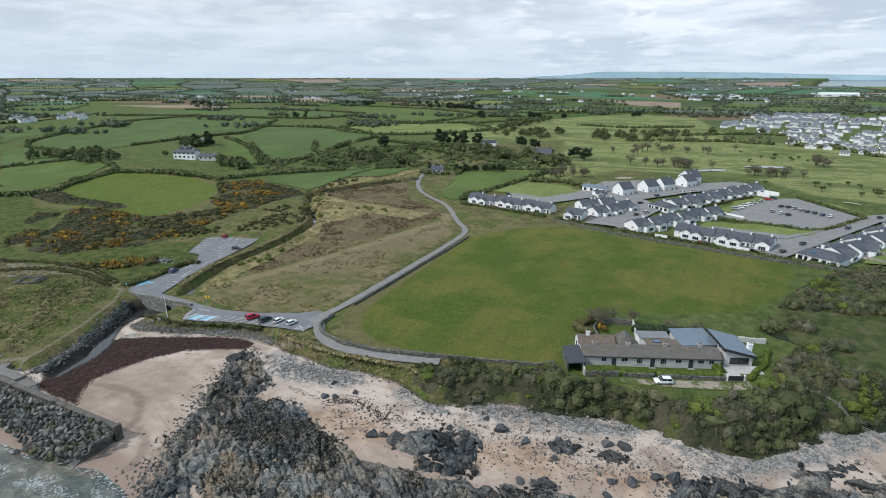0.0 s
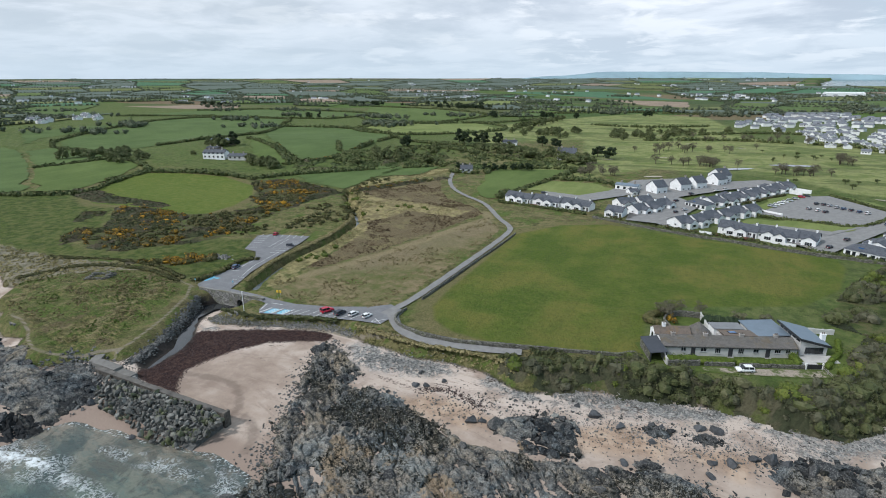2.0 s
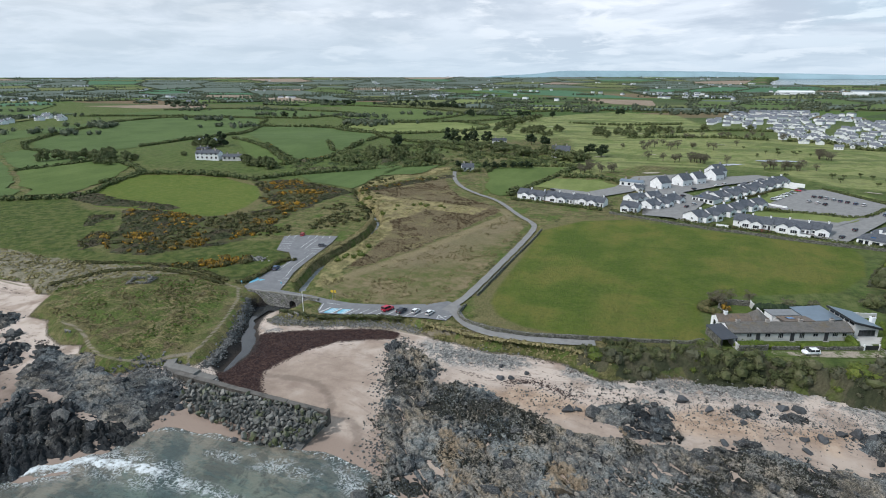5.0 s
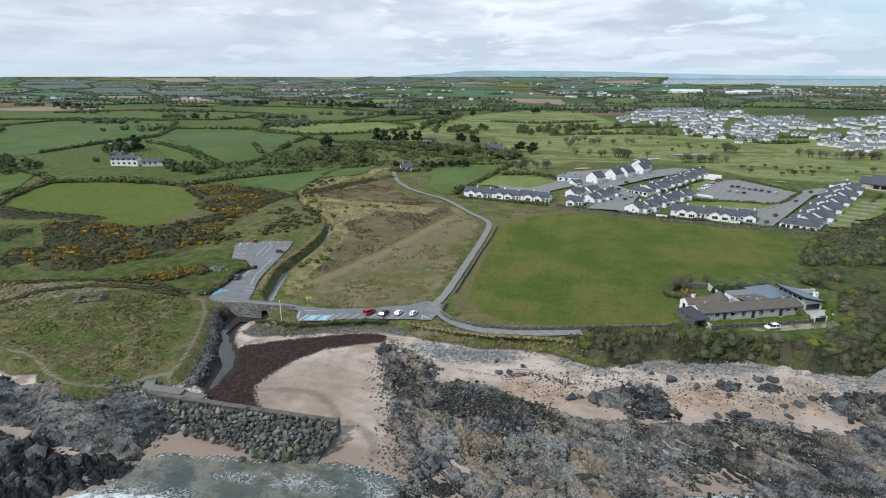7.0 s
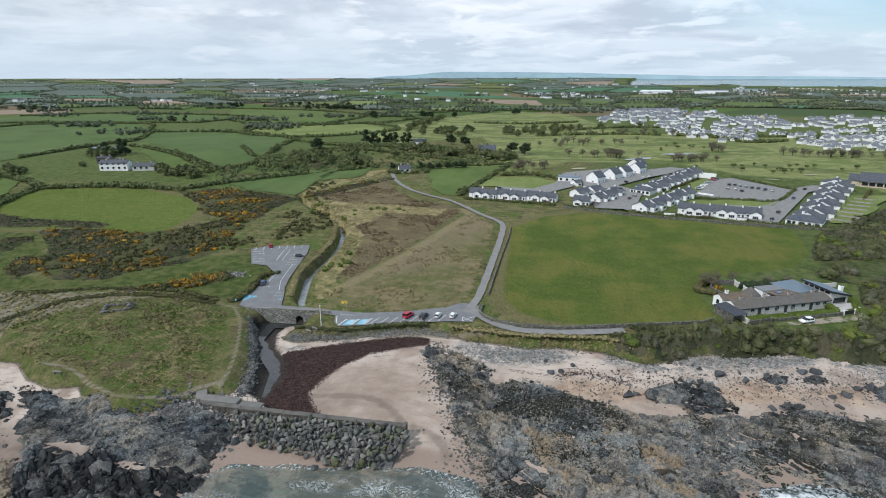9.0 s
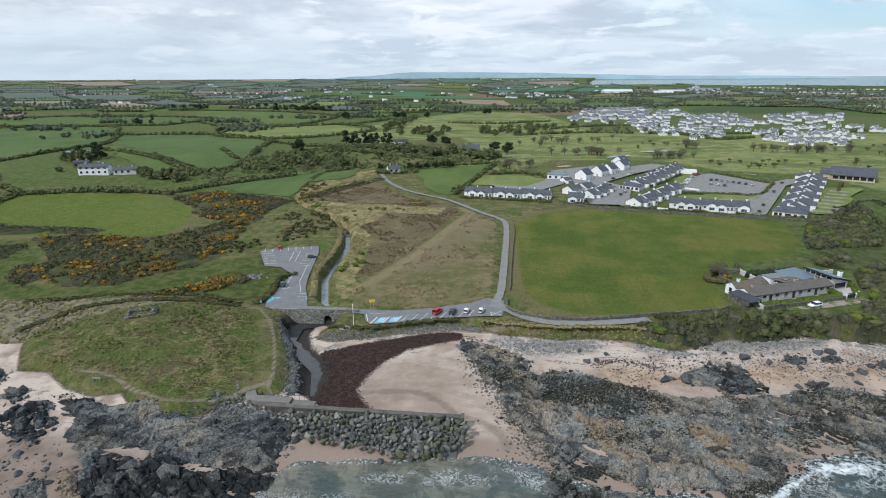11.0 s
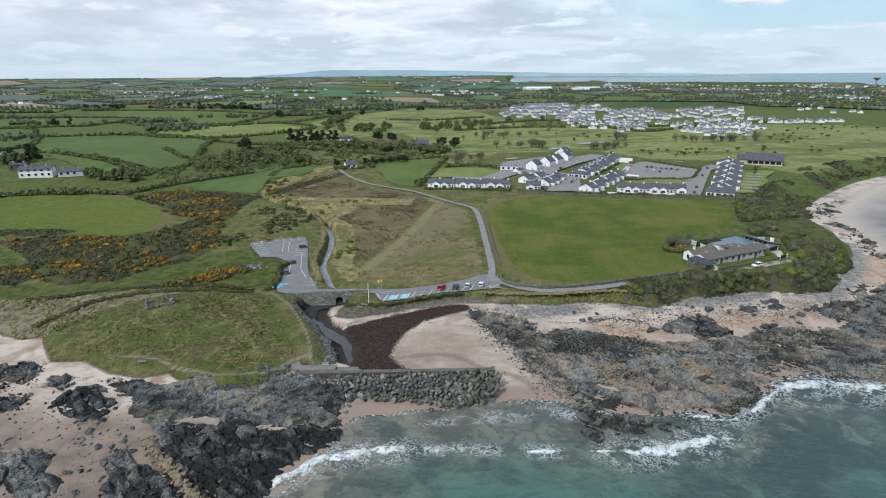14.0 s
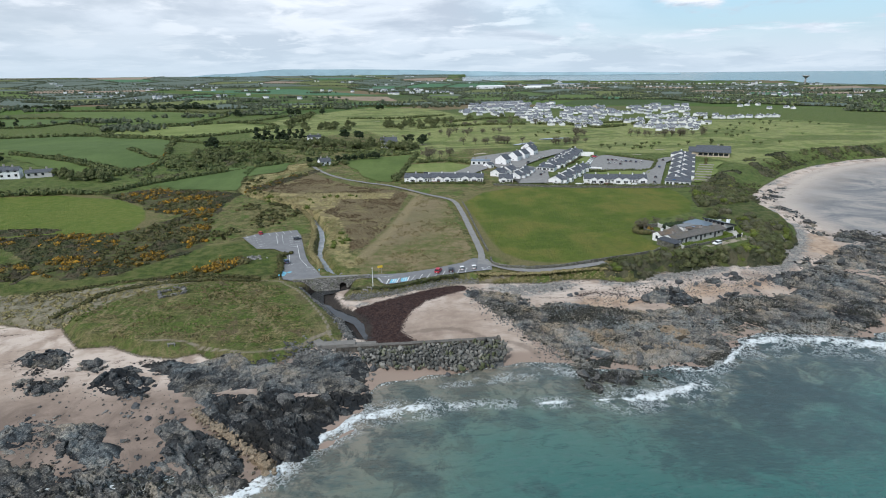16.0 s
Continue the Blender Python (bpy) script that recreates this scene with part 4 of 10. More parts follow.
    col = m.mix(m.calc("MULTIPLY", m.step(m.noise(0.55, 6, 0.72, stretch=(0.6, 1.5, 1), warp=0.8), 0.50, 0.62), 0.35), col, (0.070, 0.125, 0.115))
    col = m.mix(m.calc("MULTIPLY", m.step(m.noise(0.4, 6, 0.72, stretch=(0.5, 1.6, 1), warp=0.8), 0.48, 0.38), 0.35), col, (0.010, 0.044, 0.048))
    m.colour(m.mix(white, col, (0.72, 0.75, 0.75)))
    m.gloss(m.calc("ADD", m.calc("MULTIPLY", white, 0.6), 0.18))
    m.bump(m.calc("ADD", m.noise(0.9, 6, 0.7, stretch=(0.8, 1.5, 1), warp=0.6), m.calc("MULTIPLY", white, 0.8)), 0.34, 0.8)
    used, inv = np.unique(faces[keep], return_inverse=True)
    ob = mesh_of("water", np.stack([x, y, z], 1)[used], inv.reshape(-1, 4), m.mat, soft=True)
    tagged(ob, "green-blue sea with white surf along the rocks", "sea", kind="structure")
    for key, value in (("tide", np.clip(tide, -90, 60)), ("foam", foam), ("reefy", 0.85 * smooth(x, -85, -60) * smooth(tide, -48, -12))):
        at = ob.data.attributes.new(key, "FLOAT", "POINT")
        at.data.foreach_set("value", value[used].astype(np.float32))


def build_pool():
    m = Nodes("stream_water", 0.08, spec=0.5)
    m.colour(m.ramp(m.noise(0.4, 4), (0.4, (0.020, 0.022, 0.024)), (0.6, (0.036, 0.038, 0.040))))
    m.bump(m.noise(1.5, 3), 0.03, 0.4)
    bm = bmesh.new()
    cx, cy = -139.5, 72.0
    bm.faces.new([bm.verts.new((px + 2.5 * (1 if px > cx else -1), py + 1.0 * (1 if py > cy else -1), 1.12)) for px, py in POOL])
    tagged(part("stream_pool", bm, m.mat), "dark shallow stream pool behind the pier", "stream", kind="structure")
    line = curve_through(STREAM, 3)
    verts, faces = [], []
    for k, (px, py) in enumerate(line):
        a, b = line[max(k - 1, 0)], line[min(k + 1, len(line) - 1)]
        d = Vector((b[0] - a[0], b[1] - a[1])).normalized()
        verts += [(px - d.y * 1.6, py + d.x * 1.6, 2.45), (px + d.y * 1.6, py - d.x * 1.6, 2.45)]
        if k:
            faces.append((2 * k - 2, 2 * k - 1, 2 * k + 1, 2 * k))
    # pale from its shallow bed, with the sky's reflection put into the colour
    m = Nodes("channel_water", 0.1, spec=0.5)
    m.colour(m.ramp(m.noise(0.6, 4), (0.4, (0.16, 0.18, 0.19)), (0.6, (0.24, 0.26, 0.27))))
    m.bump(m.noise(2.0, 3), 0.03, 0.3)
    tagged(mesh_of("stream", verts, faces, m.mat), "narrow grey-blue stream in a cut channel", "stream", kind="structure")


build_ground()
build_sea()
build_pool()


# ---- roads ----
def tarmac(name, dark, light):
    m = Nodes(name, 0.9)
    col = m.ramp(m.noise(0.5, 5, 0.7), (0.3, dark), (0.7, light))
    col = m.mix(m.calc("MULTIPLY", m.step(m.noise(9, 3), 0.5, 0.8), 0.3), col, (0.3, 0.29, 0.28))
    return m.colour(col).bump(m.noise(14, 3), 0.02).mat


TARMAC = tarmac("tarmac", (0.135, 0.135, 0.14), (0.20, 0.20, 0.205))
LANE_TAR = tarmac("lane_tarmac", (0.165, 0.160, 0.154), (0.25, 0.243, 0.232))


def ribbon(name, points, width, material, label, lift=0.06, category="road"):
    line = curve_through(points, 2.5)
    verts, faces = [], []
    for k, (px, py) in enumerate(line):
        a, b = line[max(k - 1, 0)], line[min(k + 1, len(line) - 1)]
        d = Vector((b[0] - a[0], b[1] - a[1])).normalized()
        w = width / 2 * (1 + 0.08 * math.sin(k * 1.7))
        z = float(base_height(np.array(px), np.array(py))) + lift
        verts += [(px - d.y * w, py + d.x * w, z), (px + d.y * w, py - d.x * w, z)]
        if k:
            faces.append((2 * k - 2, 2 * k - 1, 2 * k + 1, 2 * k))
    ob = mesh_of(name, verts, faces, material)
    return tagged(ob, label, category, kind="structure")


def paved(name, points, material, label, lift=0.03):
    bm = bmesh.new()
    f = bm.faces.new([bm.verts.new((px, py, 0)) for px, py in points])
    if f.normal.z < 0:
        f.normal_flip()
    bmesh.ops.triangulate(bm, faces=[f])
    for v in bm.verts:
        v.co.z = float(base_height(np.array(v.co.x), np.array(v.co.y))) + lift
    return tagged(part(name, bm, material), label, "road", kind="structure")


ribbon("lane", LANE, 2.3, LANE_TAR, "narrow grey tarmac lane between field and heath")
ribbon("shore_lane", SHORE_LANE, 2.9, LANE_TAR, "grey tarmac lane along the shore wall")
paved("seafront_road", STRIP, TARMAC, "grey tarmac road with seafront parking bays")
paved("car_park", CAR_PARK, TARMAC, "grey tarmac car park beside the stream", 0.035)


# ---- shore rock ----
def rock_material():
    m = Nodes("reef_rock", 0.85, spec=0.3)
    n2, n3, n4 = m.noise(0.9, 6, 0.72), m.noise(4.0, 5, 0.72), m.noise(11.0, 4, 0.7)
    tone = m.calc("ADD", m.attr("tone"), m.calc("MULTIPLY", m.calc("SUBTRACT", m.island(), 0.5), 0.12))
    col = m.ramp(tone, (0.08, (0.016, 0.018, 0.021)), (0.33, (0.060, 0.064, 0.069)), (0.55, (0.180, 0.176, 0.168)), (0.85, (0.36, 0.325, 0.28)))
    col = m.mix(1.0, col, m.ramp(n2, (0.38, (0.55, 0.55, 0.56)), (0.5, (0.92, 0.92, 0.92)), (0.62, (1.0, 0.98, 0.95))), "MULTIPLY")
    fair = m.step(tone, 0.02, 0.42)
    col = m.mix(m.calc("MULTIPLY", m.calc("MULTIPLY", m.step(n3, 0.51, 0.61), 0.6), fair), col, (0.31, 0.295, 0.27))
    col = m.mix(m.calc("MULTIPLY", m.step(n3, 0.48, 0.38), 0.7), col, (0.024, 0.025, 0.025))
    col = m.mix(m.calc("MULTIPLY", m.step(n4, 0.47, 0.36), 0.65), col, (0.018, 0.019, 0.019))
    col = m.mix(m.calc("MULTIPLY", m.calc("MULTIPLY", m.step(n4, 0.55, 0.66), fair), 0.6), col, (0.35, 0.33, 0.30))
    col = m.mix(1.0, col, m.ramp(m.noise(0.10, 5, 0.7), (0.40, (0.82, 0.93, 1.0)), (0.53, (1.0, 0.98, 0.93)), (0.64, (1.0, 0.90, 0.74))), "MULTIPLY")
    joint = m.step(m.cells(0.75, "DISTANCE_TO_EDGE", "Distance", stretch=(1, 1.6, 0.6), turn=0.6), 0.07, 0.01)
    fine = m.step(m.cells(2.3, "DISTANCE_TO_EDGE", "Distance", stretch=(1, 1.4, 0.7), turn=0.6), 0.09, 0.02)
    col = m.mix(m.calc("MAXIMUM", m.calc("MULTIPLY", joint, 0.5), m.calc("MULTIPLY", fine, 0.3)), col, (0.013, 0.013, 0.013))
    ochre = m.step(m.calc("ADD", m.attr("ochre"), m.calc("MULTIPLY", m.calc("SUBTRACT", n2, 0.5), 1.6)), 0.40, 0.62)
    col = m.mix(m.calc("MULTIPLY", ochre, 0.75), col, m.ramp(n3, (0.38, (0.15, 0.11, 0.07)), (0.6, (0.34, 0.25, 0.155))))
    ragged = m.calc("ADD", m.calc("MULTIPLY", m.calc("SUBTRACT", n2, 0.5), 2.0), m.calc("MULTIPLY", m.calc("SUBTRACT", m.noise(1.9, 5, 0.75, stretch=(0.7, 1.3, 1)), 0.5), 3.6))
    weed = m.calc("MULTIPLY", m.step(m.calc("ADD", m.attr("weed"), ragged), 0.42, 0.60), m.step(m.noise(2.6, 5, 0.8), 0.42, 0.49))
    col = m.mix(weed, col, m.ramp(n3, (0.38, (0.008, 0.008, 0.007)), (0.55, (0.018, 0.019, 0.013)), (0.68, (0.060, 0.060, 0.032))))
    return m.colour(col).bump(m.calc("ADD", n4, m.calc("MULTIPLY", n3, 2.0)), 0.12, 0.7).mat


ROCK = rock_material()


def shore_zones(x, y, seed, weedy):
    """How much weed and how much ochre stone lies at a place on the shore."""
    weed = (fbm(x / 6, y / 4, 5, seed + 8) - 0.5) * 2.3 - 0.15 + weedy
    weed = weed + 0.65 * smooth(near_only(inside_by, x, y, WEED) + 5 * (fbm(x / 5, y / 5, 3, 6) - 0.5), -2.5, 2.0) + 0.45 * smooth(near_only(inside_by, x, y, OLIVE_WEED), -3, 4)
    ochre = np.maximum.reduce([smooth(near_only(away_from, x, y, p), 3.4, 0.6) for p in OCHRE + [DYKE]]) * (0.25 + 0.75 * fbm(x / 4, y / 4, 2, 3)) + 0.9 * (fbm(x / 9, y / 9, 4, 77) - 0.55)
    weed = weed + 0.16 * smooth(x, -50, -15) + 0.12 * smooth(x, -110, -95)
    return weed, ochre


def reef_surface(x, y, outline, rise, cover, seed, crag, strike=-0.6, slab=0.75):
    """Height of the rock over the sand, the inset from its outline, and the tone of its slabs."""
    d = inside_by(x, y, outline) + 6 * (fbm(x / 7, y / 7, 4, seed) - 0.5)
    wx, wy = x + 2 * (fbm(x / 5, y / 5, 2, seed + 1) - 0.5), y + 2 * (fbm(x / 5, y / 5, 2, seed + 2) - 0.5)
    c, s = math.cos(strike), math.sin(strike)
    ux, uy = c * wx + s * wy, -s * wx + c * wy
    h1, e1 = facets(ux / 7.0, uy / 3.6, seed + 3, 1.0)
    h2, e2 = facets(ux / 2.6, uy / 1.5, seed + 11, 1.1)
    h3, e3 = facets(ux / 1.2, uy / 0.85, seed + 19, 0.9)
    sandy = fbm(x / 11, y / 9, 4, seed + 5)
    h = (0.7 + 0.7 * crag) * (h1 - 0.5) + (0.55 + 0.3 * crag) * (h2 - 0.4) + 0.26 * (h3 - 0.4) - 0.55 * smooth(e2, 0.15, 0.02) - 0.7 * smooth(e1, 0.10, 0.02) - 0.10 * smooth(e3, 0.2, 0)
    h = h * slab
    # tilted beds: each rises slowly and breaks off along the strike
    bed = uy / 2.3 + 1.6 * fbm(ux / 9, uy / 5, 3, seed + 13)
    bed = bed - np.floor(bed)
    thin = uy / 0.8 + 1.3 * fbm(ux / 5, uy / 3, 3, seed + 14)
    h = h + (1.6 - slab) * (0.55 + 0.3 * crag) * (bed - 0.5) * smooth(bed, 1.0, 0.9) + (1.6 - slab) * 0.17 * (thin - np.floor(thin) - 0.5)
    h = h * rise + 2.4 * np.minimum(cover - 0.5 + 1.5 * (sandy - 0.5), 0.35)
    edge = smooth(d, -2, 3)
    return np.maximum(h * edge - 0.8 * (1 - edge), -0.6), d, 0.42 * h1 + 0.36 * h2 + 0.22 * h3


def angular_shapes(seed, count=14):
    """Broken stones: hulls of a few points, as vertices and triangles."""
    rng = np.random.default_rng(seed)
    made = []
    for k in range(count):
        bm = bmesh.new()
        q = rng.normal(size=(int(rng.integers(9, 14)), 3))
        q /= np.linalg.norm(q, axis=1)[:, None]
        for p in q * rng.uniform(0.8, 1.1, (len(q), 1)):
            bm.verts.new(p)
        bmesh.ops.convex_hull(bm, input=bm.verts[:])
        bm.verts.index_update()
        made.append((np.array([v.co[:] for v in bm.verts]), np.array([[v.index for v in f.verts] for f in bm.faces])))
        bm.free()
    return made


def strewn(name, x, y, z, size, material, seed, flat=0.62, sink=0.15, extra=None):
    """Many broken stones as one mesh; extra: attributes with a value for each stone."""
    rng = np.random.default_rng(seed)
    shapes = angular_shapes(seed)
    pick = rng.integers(0, len(shapes), len(x))
    verts, faces, who, base = [], [], [], 0
    for k, (v, f) in enumerate(shapes):
        at = np.nonzero(pick == k)[0]
        n = len(at)
        if not n:
            continue
        a, tip = rng.uniform(0, 6.28, n), rng.normal(scale=0.3, size=n)
        s = size[at][:, None] * rng.uniform(0.75, 1.35, (n, 3)) * (1.0, 0.85, flat)
        w = v[None] * s[:, None]
        wx, wz = w[..., 0] * np.cos(tip)[:, None] - w[..., 2] * np.sin(tip)[:, None], w[..., 0] * np.sin(tip)[:, None] + w[..., 2] * np.cos(tip)[:, None]
        px = wx * np.cos(a)[:, None] - w[..., 1] * np.sin(a)[:, None] + x[at][:, None]
        py = wx * np.sin(a)[:, None] + w[..., 1] * np.cos(a)[:, None] + y[at][:, None]
        verts.append(np.stack([px, py, wz + (z[at] + sink * s[:, 2])[:, None]], -1).reshape(-1, 3))
        faces.append((f[None] + (base + np.arange(n) * len(v))[:, None, None]).reshape(-1, 3))
        who.append(np.repeat(at, len(v)))
        base += n * len(v)
    ob = mesh_of(name, np.concatenate(verts), np.concatenate(faces), material)
    for key, value in (extra or {}).items():
        at = ob.data.attributes.new(key, "FLOAT", "POINT")
        at.data.foreach_set("value", value[np.concatenate(who)].astype(np.float32))
    return ob


def block_material():
    m = Nodes("reef_block", 0.85, spec=0.3)
    n3 = m.noise(4.0, 5, 0.72)
    col = m.ramp(m.rand(), (0.0, (0.024, 0.025, 0.027)), (0.5, (0.048, 0.049, 0.050)), (0.9, (0.092, 0.089, 0.084)))
    col = m.mix(m.calc("MULTIPLY", m.step(n3, 0.51, 0.61), 0.5), col, (0.27, 0.26, 0.235))
    col = m.mix(m.calc("MULTIPLY", m.step(n3, 0.48, 0.38), 0.7), col, (0.024, 0.025, 0.025))
    return m.colour(col).bump(n3, 0.15, 0.7).mat


REEF_BLOCK = block_material()
BLOCKS = []
for verts, faces in angular_shapes(700, 12):
    me = bpy.data.meshes.new("rock_block")
    me.from_pydata([tuple(v) for v in verts], [], [tuple(int(i) for i in f) for f in faces])
    me.materials.append(REEF_BLOCK)
    BLOCKS.append(me)


def build_reef(outline, label, step, rise, cover, seed, crag=0.0, weedy=0.0, pale=0.0, per_area=2.2, lo=0.2, hi=1.1, big=12, strike=-0.6, slab=0.75):
    """cover: how much of the outline is rock and not sand; crag: height of the big blocks; then the loose blocks on it."""
    p = np.array(outline)
    xs, ys = np.arange(p[:, 0].min() - 4, p[:, 0].max() + 4, step), np.arange(p[:, 1].min() - 4, p[:, 1].max() + 4, step)
    gx, gy = np.meshgrid(xs, ys)
    gx = gx + (lattice(np.round(gx / step), np.round(gy / step), seed) - 0.5) * step * 0.4
    gy = gy + (lattice(np.round(gx / step), np.round(gy / step), seed + 9) - 0.5) * step * 0.4
    x, y = gx.ravel(), gy.ravel()
    h, d, tint = reef_surface(x, y, outline, rise, cover, seed, crag, strike, slab)
    z = ground_height(x, y) + h
    nx, ny = len(xs), len(ys)
    i = np.arange(nx * ny).reshape(ny, nx)
    faces = np.stack([i[:-1, :-1], i[:-1, 1:], i[1:, 1:], i[1:, :-1]], -1).reshape(-1, 4)
    over = (d > -1.2) & (z > -0.9)
    keep = over[faces].any(1)
    used, inv = np.unique(faces[keep], return_inverse=True)
    ob = mesh_of("rock_outcrop", np.stack([x, y, z], 1)[used], inv.reshape(-1, 4), ROCK)
    weed, ochre = shore_zones(x, y, seed, weedy + 0.6 * smooth(z, 1.3, 0.3))
    tone = tint + pale - 0.07 - 0.12 * smooth(x, -50, -10) + 0.5 * (fbm(x / 14, y / 14, 3, seed + 30) - 0.5)
    for key, value in (("weed", weed), ("tone", tone), ("ochre", ochre)):
        at = ob.data.attributes.new(key, "FLOAT", "POINT")
        at.data.foreach_set("value", value[used].astype(np.float32))
    tagged(ob, label, "rock", "shore rocks")
    # large blocks on top
    rng = np.random.default_rng(seed + 7)
    bx, by = rng.uniform(p[:, 0].min(), p[:, 0].max(), 4000), rng.uniform(p[:, 1].min(), p[:, 1].max(), 4000)
    bh, bd, _ = reef_surface(bx, by, outline, rise, cover, seed, crag, strike, slab)
    bz = ground_height(bx, by) + bh
    for k in np.nonzero((bd > 1) & (bz > 0.3) & (bh > 0.1))[0][:big]:
        r = min(1.8, 0.55 * (1 - rng.random()) ** -0.5)
        block = new("rock_block", BLOCKS[int(rng.integers(len(BLOCKS)))])
        block.parent = ob
        block.matrix_basis = pose(bx[k], by[k], bz[k] + 0.1 * r, rng.normal(0, 14), rng.normal(0, 14), rng.uniform(0, 360)) @ Matrix.Diagonal((r * rng.uniform(0.9, 1.4), r * rng.uniform(0.7, 1.0), r * 0.65, 1))
    # loose blocks
    rng = np.random.default_rng(seed)
    low, high = p.min(0) - 2, p.max(0) + 2
    n = int((high - low).prod() * per_area)
    x, y = rng.uniform(low[0], high[0], n), rng.uniform(low[1], high[1], n)
    h, d, tint = reef_surface(x, y, outline, rise, cover, seed, crag, strike, slab)
    z = ground_height(x, y) + np.maximum(h, 0)
    some = fbm(x / 6, y / 6, 3, seed + 40)
    ok = (d > -1.6) & (z > -0.5) & (rng.random(n) < smooth(some, 0.40, 0.6)) & (h > -0.5)
    x, y, z, tint = x[ok], y[ok], z[ok], tint[ok]
    size = np.minimum(lo * (1 - rng.random(len(x))) ** -0.62, hi)
    weed, ochre = shore_zones(x, y, seed, weedy + 0.6 * smooth(z, 1.3, 0.3))
    tone = 0.5 * tint + 0.18 + pale - 0.12 * smooth(x, -50, -10) + rng.normal(scale=0.22, size=len(x))
    ob = strewn("loose_blocks", x, y, z, size, ROCK, seed + 50, extra={"weed": weed + rng.normal(scale=0.45, size=len(x)) - 0.1, "tone": tone, "ochre": ochre})
    tagged(ob, "loose angular blocks over the " + label, "rocks", kind="stuff")


build_reef(REEFS["crag"], "dark jagged rock outcrop below the grassy headland", 0.28, 1.15, 1.25, 21, 0.5, -0.3, -0.40, 0.9, 0.14, 0.6, 16, -0.5, 0.55)
build_reef(REEFS["ledge"], "grey rock ledges under the headland's edge", 0.28, 0.9, 1.2, 25, 0.3, -0.45, -0.08, 0.5, 0.12, 0.5, 14, 0.25, 0.5)
build_reef(REEFS["mid"], "blue-grey rock in the sand beside a pale dyke", 0.28, 0.75, 0.52, 33, 0.2, -0.35, -0.04, 1.6, 0.13, 0.6, 10, -0.75, 0.5)
build_reef(REEFS["low"], "low dark rock ledges at the water's edge", 0.30, 0.65, 0.70, 47, 0.2, -0.35, -0.06, 1.3, 0.13, 0.6, 14, -0.7, 0.5)
build_reef(REEFS["foot"], "grey wave-washed rock at the water's edge", 0.32, 1.3, 1.05, 49, 0.4, -0.2, -0.06, 0.7, 0.15, 0.7, 10)
build_reef(REEFS["outcrop"], "dark humped outcrop standing in the sand", 0.28, 1.2, 1.1, 53, 0.6, -0.25, -0.26, 1.0, 0.2, 0.8, 10, -0.4, 0.6)
build_reef(REEFS["link"], "small dark rocks below the dune", 0.32, 0.8, 0.8, 58, 0.2, -0.3, -0.1, 1.6, 0.25, 0.9)
build_reef(REEFS["dune"], "grey rock outcrop in the sand below the dune", 0.32, 1.0, 0.74, 63, 0.3, -0.35, -0.06, 1.6, 0.2, 0.8, 10, -0.4, 0.6)
build_reef(REEFS["sand"], "dark rocks half buried in sand", 0.32, 1.0, 1.0, 71, 0.3, -0.3, 0.0, 1.4, 0.22, 0.9)
build_reef(REEFS["main"], "broad grey rock reef with weed and sand gullies", 0.29, 0.95, 0.94, 85, 0.25, -0.02, 0.10, 2.4, 0.11, 0.6, 90)
build_reef(REEFS["whaleback"], "smooth grey whaleback rock in the beach", 0.30, 0.9, 0.95, 97, 0.5, -0.35, -0.05, 0.9, 0.25, 1.0)
build_reef([(-18.6, 86.7), (-14.2, 90.2), (-10.2, 85.6), (-11.9, 82.8), (-16.1, 83.8)], "blue-grey slab of rock in the upper beach", 0.30, 0.8, 1.0, 105, 0.3, -0.4, 0.02, 1.0, 0.2, 0.8, 6)
build_reef([(-4.6, 83.4), (-0.6, 87.4), (5.2, 88.5), (11.0, 90.5), (15, 95), (24, 104), (16, 90), (12.1, 83), (-1.0, 77.0), (-4.2, 80.0)], "dark blue-grey slabs across the upper beach", 0.32, 0.9, 0.9, 109, 0.3, -0.2, -0.06, 1.2, 0.2, 0.9, 10)
build_reef([(-27.0, 72.7), (-22.1, 76.0), (-17.6, 74.4), (-21.2, 70.4)], "low grey rock at the edge of the reef", 0.30, 0.8, 1.0, 113, 0.2, -0.3, 0.0, 1.0, 0.2, 0.8, 4)
build_reef([(-40.4, 74.8), (-38.2, 78.2), (-36.2, 76.0), (-37.5, 73.6)], "small dark rock standing in the sand", 0.30, 0.9, 1.1, 117, 0.4, -0.3, -0.15, 1.0, 0.2, 0.8, 3)
build_reef([(-24.6, 82.4), (-22.4, 84.8), (-20.4, 83.4), (-22.5, 81.2)], "small dark rock standing in the sand", 0.30, 0.9, 1.1, 121, 0.4, -0.3, -0.15, 1.0, 0.2, 0.8, 3)
build_reef([(-81.6, 31), (-82, 26.6), (-75.4, 25.9), (-72, 27.6), (-66, 29), (-59.4, 28), (-59.6, 31.9), (-67.2, 33.8), (-74.3, 36), (-80, 37)], "dark wave-washed skerry off the beach", 0.30, 1.6, 1.15, 125, 0.5, 0.1, -0.2, 1.4, 0.2, 0.8, 14)
build_reef([(44, 131), (49, 146), (52, 160), (56, 176), (63, 195), (78, 213), (100, 233), (104, 228), (84, 204), (70, 182), (62, 160), (57, 140), (50, 128)], "broken dark rocks along the foot of the bank", 0.45, 0.75, 0.52, 129, 0.1, -0.15, 0.04, 0.6, 0.2, 0.8, 10)
build_reef([(48, 124), (60, 137), (84, 136), (112, 124), (112, 104), (84, 98), (60, 100), (50, 108)], "low weedy rock ledges across the mouth of the bay", 0.5, 0.8, 0.62, 133, 0.1, 0.15, -0.06, 0.5, 0.25, 0.9, 8)
wrng3 = np.random.default_rng(38)
lx, ly = wrng3.uniform(-215, -158, 1500), wrng3.uniform(8, 44, 1500)
